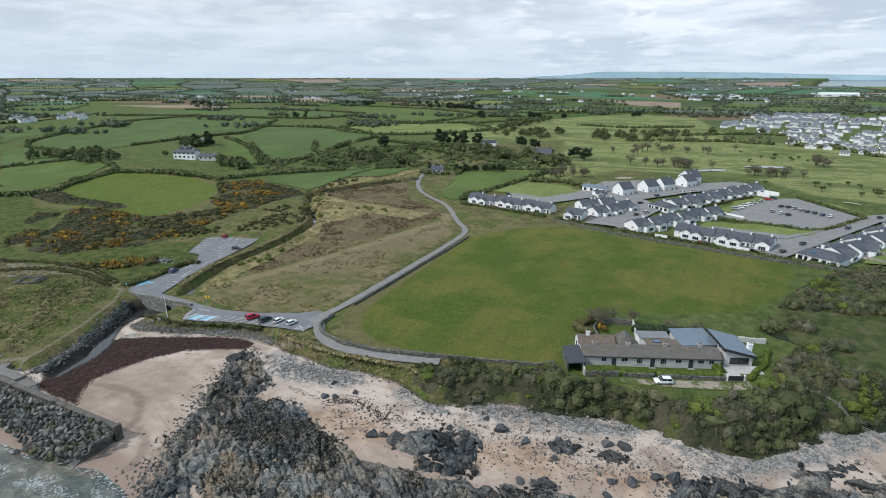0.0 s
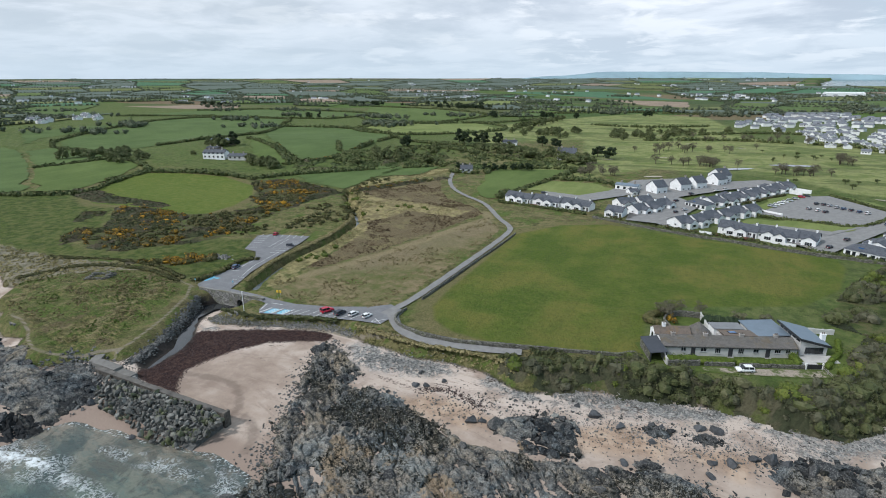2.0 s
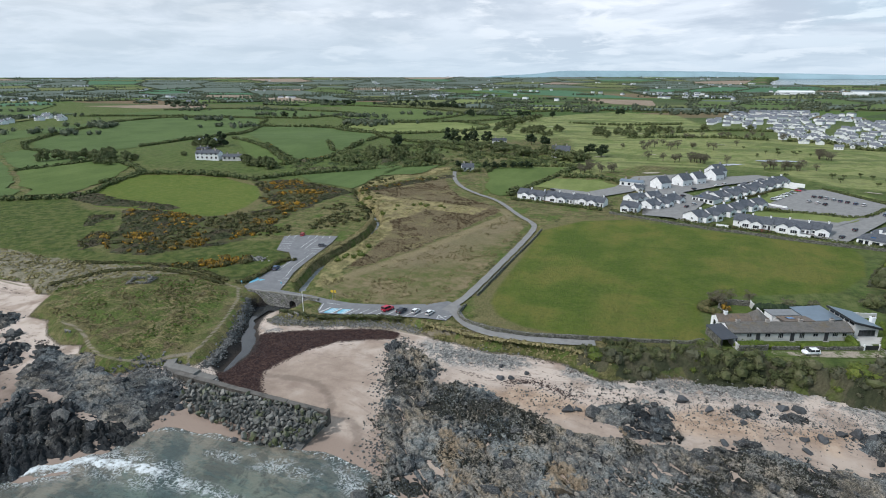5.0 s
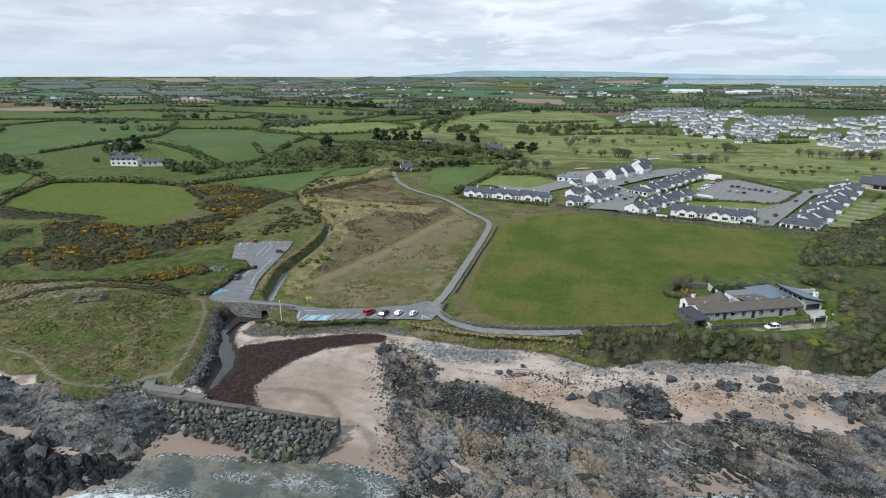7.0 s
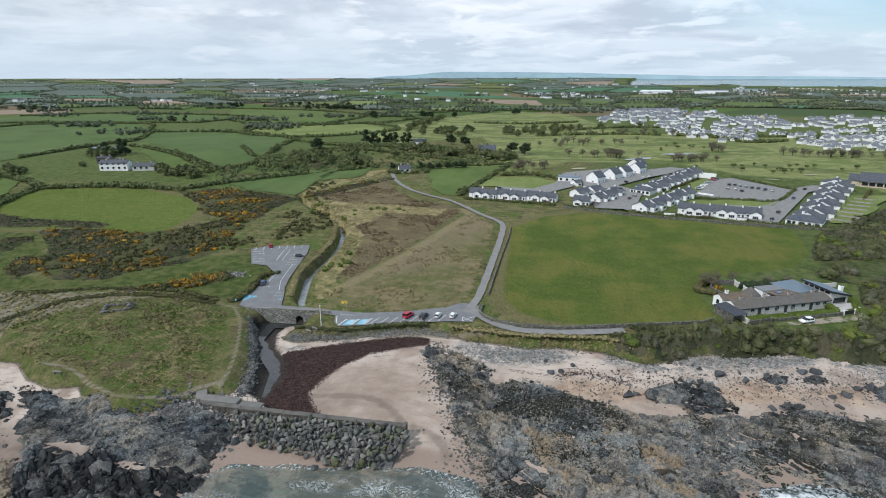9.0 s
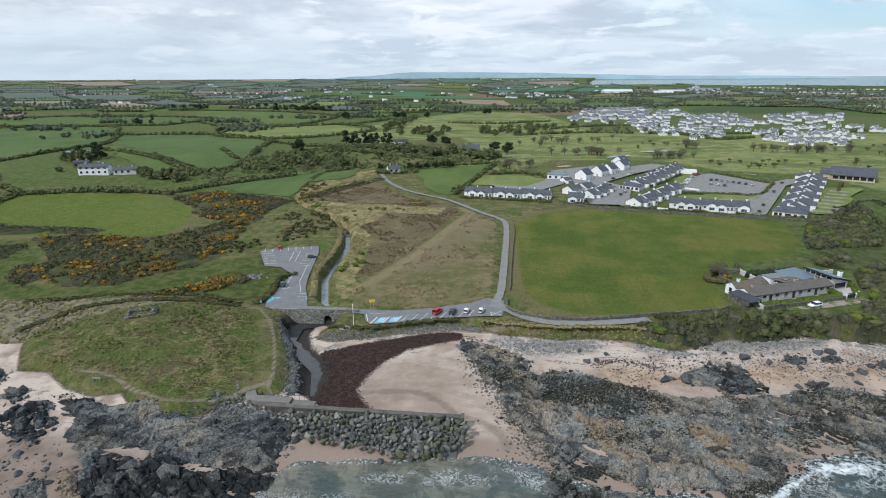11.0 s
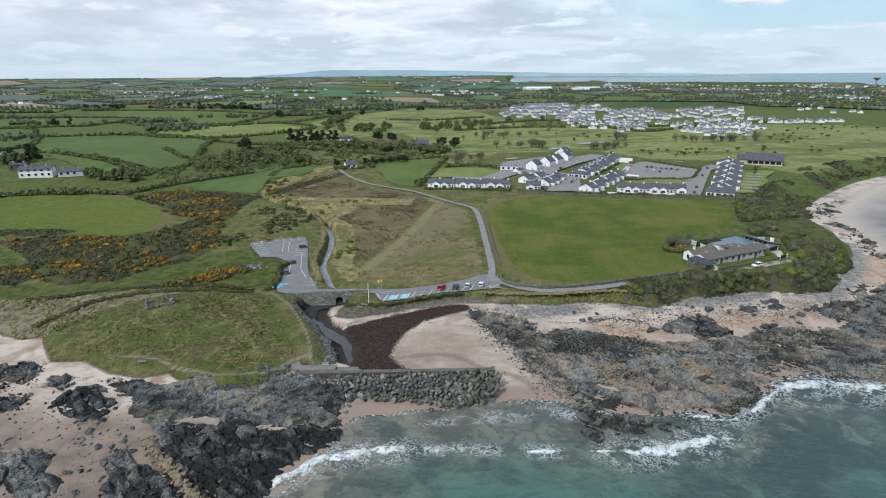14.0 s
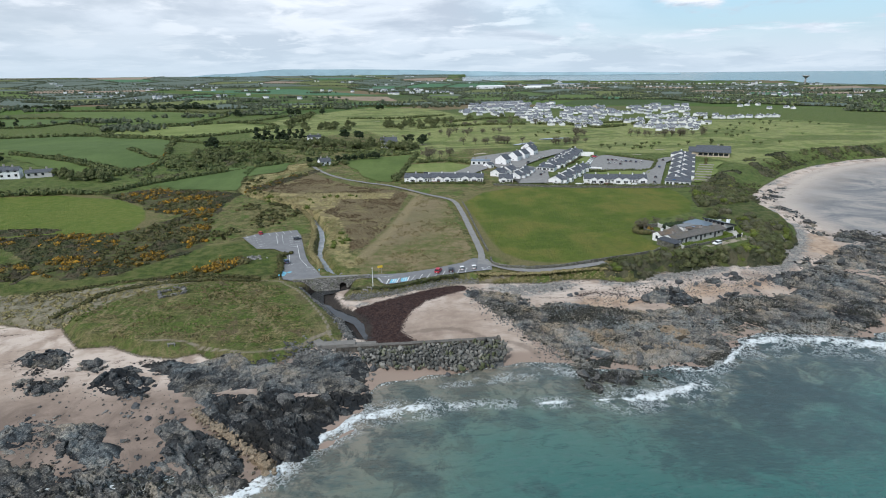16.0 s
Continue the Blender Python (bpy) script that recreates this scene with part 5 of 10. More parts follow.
some = (fbm(lx / 6, ly / 6, 3, 39) > 0.52) & (inside_by(lx, ly, LAND) < -2)
lx, ly = lx[some], ly[some]
ob = strewn("beach_stones", lx, ly, ground_height(lx, ly), np.minimum(0.10 * (1 - wrng3.random(len(lx))) ** -0.6, 0.75), ROCK, 65, extra={"weed": np.full(len(lx), -1.0), "tone": 0.3 + wrng3.normal(scale=0.15, size=len(lx)), "ochre": np.zeros(len(lx))})
tagged(ob, "scattered grey stones half sunk in the sand", "stones", kind="stuff")
# a spill of small grey stones beside the root of the pier
grng = np.random.default_rng(28)
gx, gy = grng.uniform(-147, -138, 5200), grng.uniform(38, 48, 5200)
inset = inside_by(gx, gy, [(-146.0, 43.0), (-145.2, 46.5), (-140.2, 46.2), (-138.9, 41.5), (-140.9, 39.1), (-143.6, 39.4)])
gx, gy = gx[inset > 0], gy[inset > 0]
gh = reef_surface(gx, gy, REEFS["ledge"], 0.9, 1.2, 25, 0.3, 0.25, 0.5)[0]
ob = strewn("stone_spill", gx, gy, ground_height(gx, gy) + np.maximum(gh, 0) + 0.12, grng.uniform(0.09, 0.2, len(gx)), ROCK, 64, extra={"weed": np.full(len(gx), -1.0), "tone": 0.58 + grng.normal(scale=0.1, size=len(gx)), "ochre": np.full(len(gx), -1.0)})
tagged(ob, "small grey stones spilled beside the pier", "stones", kind="stuff")
# tawny boulders at the reef's seaward edge
orng = np.random.default_rng(8)
ol = np.array(curve_through(OCHRE[0], 0.09))
ox, oy = ol[:, 0] + orng.normal(scale=2.0, size=len(ol)), ol[:, 1] + orng.normal(scale=1.3, size=len(ol))
ob = strewn("tawny_boulders", ox, oy, ground_height(ox, oy) + 0.35, 0.22 * (1 - orng.random(len(ol))) ** -0.5, ROCK, 60, extra={"weed": np.full(len(ol), -1.0), "tone": 0.6 + orng.normal(scale=0.15, size=len(ol)), "ochre": 0.5 + orng.normal(scale=0.35, size=len(ol))})
tagged(ob, "tawny and grey boulders heaped at the reef's edge", "boulders", kind="stuff")
wrng2 = np.random.default_rng(18)
wl2 = np.array(curve_through([(-62, 36.4), (-54, 34.6), (-47, 33.6), (-42, 37.5), (-37, 43.5), (-30, 48.6), (-20, 48.4), (-8, 46.2), (4, 45)], 0.22))
wx2, wy2 = wl2[:, 0] + wrng2.normal(scale=1.6, size=len(wl2)), wl2[:, 1] + wrng2.normal(scale=1.6, size=len(wl2))
ob = strewn("washed_rocks", wx2, wy2, np.maximum(ground_height(wx2, wy2), -0.35), np.minimum(0.26 * (1 - wrng2.random(len(wl2))) ** -0.45, 0.62), ROCK, 61, extra={"weed": 0.2 + wrng2.normal(scale=0.5, size=len(wl2)), "tone": 0.2 + wrng2.normal(scale=0.12, size=len(wl2)), "ochre": np.zeros(len(wl2))})
tagged(ob, "dark wave-washed rocks in the surf", "rocks", kind="stuff")
# a dyke of pale ochre stone runs down through the dark rock
dyke = np.array(curve_through(DYKE, 0.15))
drng = np.random.default_rng(5)
dx, dy = dyke[:, 0] + drng.normal(scale=0.5, size=len(dyke)), dyke[:, 1] + drng.normal(scale=0.5, size=len(dyke))
ones = np.ones(len(dx))
ob = strewn("ochre_dyke", dx, dy, ground_height(dx, dy) + 1.05, drng.uniform(0.3, 0.75, len(dx)), ROCK, 59, extra={"weed": ones * -1, "tone": 0.75 + drng.normal(scale=0.12, size=len(dx)), "ochre": ones * 1.3})
tagged(ob, "pale ochre stone dyke running down through dark rock", "rock", kind="stuff")


# ---- loose stones ----
def stone_shape(seed, cuts=2):
    bm = bmesh.new()
    bmesh.ops.create_icosphere(bm, subdivisions=cuts, radius=1.0)
    rng = random.Random(seed)
    planes = [(Vector((rng.gauss(0, 1), rng.gauss(0, 1), rng.gauss(0, 1))).normalized(), rng.uniform(0.36, 0.68)) for _ in range(10)]
    for v in bm.verts:
        for n, lim in planes:
            over = v.co.dot(n) - lim
            if over > 0:
                v.co -= n * over
        v.co *= 1 + 0.12 * (noise.noise(v.co * 2.3 + Vector((seed, 0, 0))))
    return bm


def stones_in(name, x, y, size, material, seed, label, category="stones", sink=0.25, group=""):
    """Many small stones as one mesh."""
    return tagged(strewn(name, x, y, ground_height(x, y), size, material, seed, 0.75, sink), label, category, group, kind="stuff")


def stone_mat(name, dark, mid, light, moss=None):
    m = Nodes(name, 0.9)
    col = m.ramp(m.island(), (0.1, dark), (0.5, mid), (0.9, light))
    col = m.mix(0.4, col, m.ramp(m.noise(1.5, 5, 0.7), (0.35, dark), (0.65, light)))
    if moss:
        col = m.mix(m.calc("MULTIPLY", m.step(m.noise(0.35, 4), 0.5, 0.62), 0.6), col, moss)
    return m.colour(col).bump(m.noise(5, 4), 0.1).mat


SHINGLE = stone_mat("shingle", (0.075, 0.076, 0.074), (0.19, 0.188, 0.178), (0.34, 0.325, 0.30))
DARK_STONE = stone_mat("weedy_stone", (0.03, 0.03, 0.028), (0.09, 0.09, 0.085), (0.20, 0.195, 0.185))
REVET = stone_mat("revetment_stone", (0.055, 0.053, 0.05), (0.14, 0.136, 0.126), (0.27, 0.26, 0.24), (0.12, 0.105, 0.05))


def stones_along(line, width, per_m, lo, hi, seed, material, label):
    pts = np.array(curve_through(line, 0.5))
    rng = np.random.default_rng(seed)
    n = int(len(pts) * 0.5 * per_m)
    pick = pts[rng.integers(0, len(pts), n)]
    x, y = pick[:, 0] + rng.normal(scale=width / 2.2, size=n), pick[:, 1] + rng.normal(scale=width / 2.2, size=n)
    return stones_in("shore_stones", x, y, rng.uniform(lo, hi, n) ** 1.0, material, seed, label)


stones_along([(-137.5, 78.6), (-134, 78.0), (-129, 79.6), (-124, 81.0), (-117, 84.4), (-110, 87.2), (-103, 88.8), (-97, 88.6)], 1.25, 40, 0.12, 0.36, 401, REVET, "grey stone revetment below the seafront parking")
stones_along([(-150.6, 86), (-145.2, 77.3), (-140.6, 69.3), (-137.2, 62.8), (-134.8, 57), (-134, 53)], 1.35, 34, 0.14, 0.46, 402, DARK_STONE, "tumbled stone bank beside the stream pool")
stones_along([(-88, 81), (-82, 82.4), (-76, 82.6), (-69.5, 84.4)], 3.6, 40, 0.1, 0.34, 403, SHINGLE, "grey shingle bank at the top of the beach")
stones_along([(-42, 86.2), (-36, 89), (-23, 92), (-12.5, 94.6)], 2.2, 44, 0.09, 0.3, 404, SHINGLE, "grey-green cobbles below the scrub")
stones_along([(-98, 82), (-95, 71), (-90, 61), (-85, 51), (-82, 42)], 4.6, 34, 0.09, 0.34, 405, DARK_STONE, "dark broken stones along the reef edge")
stones_along([(-146, 44), (-140, 46), (-134, 44), (-131, 38)], 5.0, 50, 0.18, 0.6, 407, DARK_STONE, "dark broken stones beside the pier root")
stones_along([(-66, 76), (-58, 76), (-48, 81), (-20, 82), (-4, 86)], 7.0, 3.0, 0.12, 0.45, 408, DARK_STONE, "scattered dark stones on the sand")
stones_along([(-66, 72), (-52, 76), (-38, 78), (-22, 80), (-8, 83), (6, 90)], 7.5, 26, 0.05, 0.24, 412, DARK_STONE, "small dark stones strewn over the upper beach")
stones_along([(-42, 80), (-28, 84), (-14, 87), (2, 92), (24, 112)], 6.0, 30, 0.05, 0.20, 413, SHINGLE, "pale cobbles strewn over the upper beach")
stones_along([(-205, 45), (-190, 31), (-175, 29), (-168, 27)], 6.0, 1.6, 0.15, 0.55, 410, DARK_STONE, "dark stones scattered over the sand")
WRACK_STONE = stone_mat("dried_wrack", (0.014, 0.009, 0.009), (0.032, 0.019, 0.018), (0.065, 0.04, 0.036))
wrng = np.random.default_rng(15)
wl = np.array(curve_through([(-69, 75), (-64, 77.8), (-58.4, 76.8), (-53.5, 74.8)], 0.03))
wx, wy = wl[:, 0] + wrng.normal(scale=0.6, size=len(wl)), wl[:, 1] + wrng.normal(scale=0.7, size=len(wl))
tagged(strewn("dried_wrack", wx, wy, ground_height(wx, wy), wrng.uniform(0.05, 0.28, len(wl)), WRACK_STONE, 16, 0.3), "dark line of dried seaweed on the sand", "seaweed", kind="stuff")
sx, sy = wrng.uniform(-134, -101, 9000), wrng.uniform(50, 87, 9000)
ok = (inside_by(sx, sy, WRACK) > -0.6) & (fbm(sx / 3, sy / 3, 3, 5) > 0.42)
tagged(strewn("seaweed_heap", sx[ok], sy[ok], ground_height(sx[ok], sy[ok]), wrng.uniform(0.06, 0.26, ok.sum()), WRACK_STONE, 17, 0.35, 0.0), "heaped dark brown seaweed along the top of the beach", "seaweed", kind="stuff")
stones_along([(-145.8, 42.6), (-142.5, 45.5), (-141, 44)], 2.0, 46, 0.07, 0.2, 411, SHINGLE, "patch of pale shingle beside the pier root")


def boulder_set(name, material, seed, count):
    out = []
    for k in range(count):
        me = bpy.data.meshes.new(name)
        bm = stone_shape(seed + k, 2)
        bm.to_mesh(me)
        bm.free()
        me.materials.append(material)
        out.append(me)
    return out


def boulder_material():
    m = Nodes("armour_stone", 0.9)
    tone = m.rand()
    col = m.ramp(tone, (0.0, (0.020, 0.021, 0.019)), (0.5, (0.075, 0.075, 0.066)), (1.0, (0.29, 0.275, 0.245)))
    at = m.obj()
    col = m.mix(0.4, col, m.ramp(m.noise(1.8, 5, 0.7), (0.38, (0.035, 0.036, 0.033)), (0.62, (0.24, 0.235, 0.215))))
    col = m.mix(m.calc("MULTIPLY", m.step(m.noise(0.28, 4, 0.65), 0.50, 0.60), 0.55), col, (0.085, 0.100, 0.026))
    return m.colour(col).bump(m.noise(4, 5), 0.12).mat


ROCK_GREY = plain("grey_boulder", (0.085, 0.088, 0.092), 0.85, 2.2, 0.7, per_object=0.4, bump=0.1)
ARMOUR = boulder_set("armour_boulder", boulder_material(), 500, 10)
RIPRAP = [(-131.6, 46.4), (-116.0, 47.0), (-98.0, 47.9), (-95.4, 47.0), (-95.2, 44.6), (-97.0, 42.0), (-99.5, 39.2), (-106.7, 37.9), (-112.3, 39.3), (-124.8, 40.0), (-129.5, 42.0)]
brng = random.Random(9)
laid = []
tries = 0
while len(laid) < 298 and tries < 9000:
    tries += 1
    x, y, r = brng.uniform(-132, -95.0), brng.uniform(37.5, 47.9), brng.uniform(0.45, 1.05)
    if inside_by(np.array([x]), np.array([y]), RIPRAP)[0] < 0.1 or any((x - a) ** 2 + (y - b) ** 2 < (0.58 * (r + q)) ** 2 for a, b, q in laid):
        continue
    laid.append((x, y, r))
for x, y, r in laid:
    up = 1.12 * max(0.0, (y - 39) / 7.5) + 0.05 * brng.random()
    me = brng.choice(ARMOUR)
    ob = new("armour_boulder", me)
    ob.matrix_basis = Matrix.Translation((x, y, max(0.1, 0.5 + up * 2.0 + 0.25 * r))) @ Euler([brng.uniform(0, 6.28) for _ in range(3)]).to_matrix().to_4x4() @ Matrix.Diagonal((r * brng.uniform(0.9, 1.25), r * brng.uniform(0.8, 1.1), r * brng.uniform(0.7, 0.95), 1))
    tagged(ob, "grey mossy armour boulder piled against the pier", "boulder", "armour stones of the pier")
bm = bmesh.new()
prism(bm, [(39.4, -0.6), (47.6, -0.6), (47.6, 2.7), (45.5, 2.2), (40.5, 0.05)], -130.5, -97)
bmesh.ops.transform(bm, matrix=Matrix(((0, 1, 0, 0), (1, 0, 0, 0), (0, 0, 1, 0), (0, 0, 0, 1))), verts=bm.verts[:])
bmesh.ops.recalc_face_normals(bm, faces=bm.faces[:])
tagged(part("rubble_core", bm, DARK_STONE), "dark rubble under the armour boulders", "rubble", kind="structure")
# single boulders that stand in the sand
BEACH_STONE = boulder_set("beach_boulder", ROCK_GREY, 520, 6)
for x, y, r in ((-34.1, 82.8, 1.5), (-28.8, 82.0, 1.1), (-21.9, 84.7, 1.3), (-23.4, 85.2, 0.9), (-12.8, 88.7, 1.5), (-15.5, 88.0, 1.4), (-3.6, 84.2, 1.8), (-6.4, 83.4, 1.3), (-9.8, 80.5, 1.3), (-12.7, 79.1, 1.1), (-12.9, 75.9, 1.0), (-22.7, 80.2, 0.8), (-26.3, 72.8, 1.0), (-23.0, 73.7, 1.2), (-21.0, 73.1, 1.0), (-1.3, 83.5, 1.8), (-37.7, 84.8, 0.8), (-70.5, 76.5, 1.2), (-68.5, 77.2, 0.9), (-54.5, 70.5, 1.4), (-52.8, 71.4, 1.0), (-66, 80.5, 0.8), (-72, 81, 0.8), (-127.3, 40.2, 1.3),
                (-110.5, 37.6, 0.9), (-171, 24.0, 0.9), (-167, 25.6, 0.7), (-164, 22.8, 0.9), (-175, 28.5, 1.0)):
    ob = new("beach_boulder", brng.choice(BEACH_STONE))
    ob.matrix_basis = Matrix.Translation((x, y, height_at(x, y) + 0.2 * r)) @ Euler([0.2, 0.1, brng.uniform(0, 6.28)]).to_matrix().to_4x4() @ Matrix.Diagonal((r * 1.2, r, r * 0.75, 1))
    tagged(ob, "dark grey boulder standing in the sand", "boulder", "boulders on the beach")


# ---- foliage ----
def leaf_material(name, *colours, rough=0.75, grain=0.55, size=1.3):
    m = Nodes(name, rough, spec=0.2)
    stops = [(0.12 + 0.76 * k / max(1, len(colours) - 1), c) for k, c in enumerate(colours)]
    mottle = m.calc("ADD", m.calc("MULTIPLY", m.island(), grain), m.calc("MULTIPLY", m.calc("SUBTRACT", m.noise(size, 5, 0.75), 0.32 - 0.5 * (0.55 - grain)), 1.25))
    col = m.ramp(mottle, *stops)
    col = m.mix(m.calc("MULTIPLY", m.step(m.noise(0.09, 3), 0.42, 0.6), 0.35), col, colours[0])
    m.colour(col)
    m.put(m.bsdf.inputs["Subsurface Weight"], 0.0)
    return m.mat


def thicket_material(name, *colours):
    """Bushes that differ in tone from one to the next, with leaf grain."""
    m = Nodes(name, 0.75, spec=0.2)
    stops = [(k / (len(colours) - 1), c) for k, c in enumerate(colours)]
    pick = m.calc("ADD", m.calc("MULTIPLY", m.attr("bush"), 0.8), m.calc("MULTIPLY", m.calc("SUBTRACT", m.noise(0.07, 4, 0.6), 0.45), 1.6))
    col = m.ramp(pick, *stops)
    grain = m.calc("ADD", m.calc("MULTIPLY", m.island(), 0.5), m.calc("MULTIPLY", m.calc("SUBTRACT", m.noise(2.4, 5, 0.75), 0.3), 1.2))
    col = m.mix(1.0, col, m.ramp(grain, (0.15, (0.45, 0.45, 0.45)), (0.5, (0.85, 0.85, 0.85)), (0.85, (1.0, 1.0, 1.0))), "MULTIPLY")
    return m.colour(col).bump(m.noise(3.0, 4, 0.7), 0.4, 0.8).mat


SCRUB_THICKET = thicket_material("scrub_thicket", (0.022, 0.030, 0.014), (0.040, 0.048, 0.022), (0.066, 0.070, 0.036), (0.115, 0.105, 0.062), (0.100, 0.118, 0.032))
VALLEY_THICKET = thicket_material("valley_thicket", (0.058, 0.082, 0.029), (0.094, 0.126, 0.040), (0.132, 0.150, 0.054), (0.135, 0.122, 0.072))
GORSE_THICKET = thicket_material("gorse_thicket", (0.03, 0.04, 0.015), (0.055, 0.062, 0.024), (0.085, 0.07, 0.042), (0.06, 0.055, 0.03))
SCRUB_LEAF = leaf_material("scrub_leaf", (0.028, 0.037, 0.015), (0.052, 0.063, 0.024), (0.080, 0.090, 0.034), (0.110, 0.110, 0.055), (0.145, 0.132, 0.078), grain=0.28, size=0.4)
BRIGHT_LEAF = leaf_material("bright_leaf", (0.05, 0.072, 0.014), (0.095, 0.12, 0.022), (0.16, 0.17, 0.036))
GORSE_LEAF = leaf_material("gorse_leaf", (0.034, 0.041, 0.015), (0.062, 0.067, 0.024), (0.101, 0.094, 0.033), (0.132, 0.102, 0.053))
GORSE_FLOWER = leaf_material("gorse_flower", (0.050, 0.048, 0.018), (0.10, 0.075, 0.022), (0.27, 0.155, 0.018), (0.52, 0.270, 0.018))
HEDGE_LEAF = leaf_material("hedge_leaf", (0.046, 0.062, 0.025), (0.080, 0.102, 0.037), (0.122, 0.138, 0.050), (0.160, 0.152, 0.066))
PINE_LEAF = leaf_material("pine_leaf", (0.014, 0.025, 0.013), (0.028, 0.043, 0.018), (0.045, 0.062, 0.025))
BARE_TWIG = leaf_material("bare_twig", (0.085, 0.078, 0.055), (0.135, 0.120, 0.082), (0.180, 0.168, 0.100))
HEDGE_TRIM = leaf_material("clipped_hedge_leaf", (0.055, 0.082, 0.013), (0.088, 0.124, 0.018), (0.125, 0.160, 0.026))
HEATH_TUFT = leaf_material("heath_tuft", (0.046, 0.032, 0.019), (0.101, 0.067, 0.038), (0.155, 0.112, 0.064), (0.202, 0.168, 0.088))
STRAW_TUFT = leaf_material("straw_tuft", (0.150, 0.135, 0.058), (0.245, 0.205, 0.100), (0.340, 0.285, 0.150), (0.190, 0.190, 0.068))
BARK = plain("bark", (0.075, 0.06, 0.045), 0.9, 4, 0.4)

ICO = bmesh.new()
bmesh.ops.create_icosphere(ICO, subdivisions=1, radius=1.0)
ICO_V = np.array([v.co[:] for v in ICO.verts])
ICO_F = np.array([[v.index for v in f.verts] for f in ICO.faces])
ICO.free()


def leaf_cloud(blobs, cards, leaf, seed, low=-0.35):
    """Vertices and quads of leaf sprays over lumps given as x, y, z, rx, ry, rz."""
    rng = np.random.default_rng(seed)
    b = np.repeat(np.asarray(blobs, float), cards, 0)
    n = len(b)
    d = rng.normal(size=(n, 3))
    d[:, 2] = np.abs(d[:, 2]) * np.where(rng.random(n) < 0.8, 1, low)
    d /= np.linalg.norm(d, axis=1)[:, None]
    c = b[:, :3] + d * b[:, 3:] * rng.uniform(0.7, 1.0, (n, 1)) ** 1.0 * (1 + 0.45 * rng.random((n, 1)) ** 3)
    nrm = d + rng.normal(scale=0.45, size=(n, 3))
    nrm /= np.linalg.norm(nrm, axis=1)[:, None]
    t = np.cross(nrm, rng.normal(size=(n, 3)))
    t /= np.linalg.norm(t, axis=1)[:, None]
    s = np.cross(nrm, t)
    a = leaf * rng.uniform(0.5, 1.35, (n, 1))
    w = a * rng.uniform(0.5, 0.9, (n, 1))
    v = np.stack([c - t * a, c - s * w + nrm * a * 0.2, c + t * a, c + s * w + nrm * a * 0.2], 1).reshape(-1, 3)
    return v, np.arange(4 * n).reshape(-1, 4)


def foliage(name, blobs, cards, leaf, material, seed, label="", category="", parent=None, kind="stuff", core=0.82):
    """Leaf sprays round a dark, lumpy heart."""
    blobs = np.asarray(blobs, float)
    v1, f1 = leaf_cloud(blobs, cards, leaf, seed)
    rng = np.random.default_rng(seed + 1)
    k = len(ICO_V)
    v2 = (ICO_V[None] * rng.uniform(0.75, 1.1, (len(blobs), k, 1)) * blobs[:, None, 3:] * core + blobs[:, None, :3]).reshape(-1, 3)
    tri = (ICO_F[None] + (np.arange(len(blobs)) * k)[:, None, None]).reshape(-1, 3)
    me = bpy.data.meshes.new(name)
    verts = np.concatenate([v1, v2]).astype(np.float32)
    loops = np.concatenate([f1.ravel(), (tri + len(v1)).ravel()]).astype(np.int32)
    starts = np.concatenate([np.arange(0, f1.size, 4), f1.size + np.arange(0, tri.size, 3)]).astype(np.int32)
    me.vertices.add(len(verts))
    me.vertices.foreach_set("co", verts.ravel())
    me.loops.add(len(loops))
    me.loops.foreach_set("vertex_index", loops)
    me.polygons.add(len(starts))
    me.polygons.foreach_set("loop_start", starts)
    me.update(calc_edges=True)
    me.polygons.foreach_set("use_smooth", np.zeros(len(starts), bool))
    me.materials.append(material)
    ob = new(name, me)
    if parent:
        ob.parent = parent
    if label:
        tagged(ob, label, category or name.replace("_", " "), kind=kind)
    return ob


def scatter_in(outline, per_area, seed, keep=None):
    """Random places inside an outline."""
    rng = np.random.default_rng(seed)
    p = np.array(outline, float)
    lo, hi = p.min(0), p.max(0)
    n = int((hi - lo).prod() * per_area)
    x, y = rng.uniform(lo[0], hi[0], n), rng.uniform(lo[1], hi[1], n)
    ok = inside_by(x, y, outline) > 0
    if keep is not None:
        ok &= keep(x, y)
    return x[ok], y[ok], rng


def lumps(x, y, rng, r_lo, r_hi, h=1.0, lift=0.25):
    r = r_lo + (r_hi - r_lo) * rng.random(len(x)) ** 2.2
    rz = r * h * rng.uniform(0.75, 1.25, len(x))
    z = ground_height(x, y)
    return np.stack([x, y, z + rz * lift, r, r, rz], 1)


def hedge_lumps(points, spacing, r, h, seed, gap=0.0):
    line = np.array(curve_through(points, spacing))
    rng = np.random.default_rng(seed)
    keep = value_noise(line[:, 0] / 25, line[:, 1] / 25, seed) >= gap
    line = line[keep]
    x, y = line[:, 0] + rng.normal(scale=r * 0.3, size=len(line)), line[:, 1] + rng.normal(scale=r * 0.3, size=len(line))
    grow = 0.65 + 0.8 * value_noise(x / 14, y / 14, seed + 3)
    rr = r * rng.uniform(0.8, 1.25, len(x)) * np.sqrt(grow)
    rz = h * 0.62 * grow * rng.uniform(0.8, 1.2, len(x))
    return np.stack([x, y, base_height(x, y) + rz * 0.55, rr, rr, rz], 1)


def hedgerow(points, r=1.5, h=2.6, seed=0, cards=16, leaf=0.75, spacing=1.7, gap=0.12, material=None, label="dark overgrown hedgerow between the fields"):
    return foliage("hedgerow", hedge_lumps(points, spacing, r, h, seed, gap), cards, leaf, material or HEDGE_LEAF, seed, label, "hedge")


def lattice_tone(a, b):
    return 0.75 * a + 0.25 * b


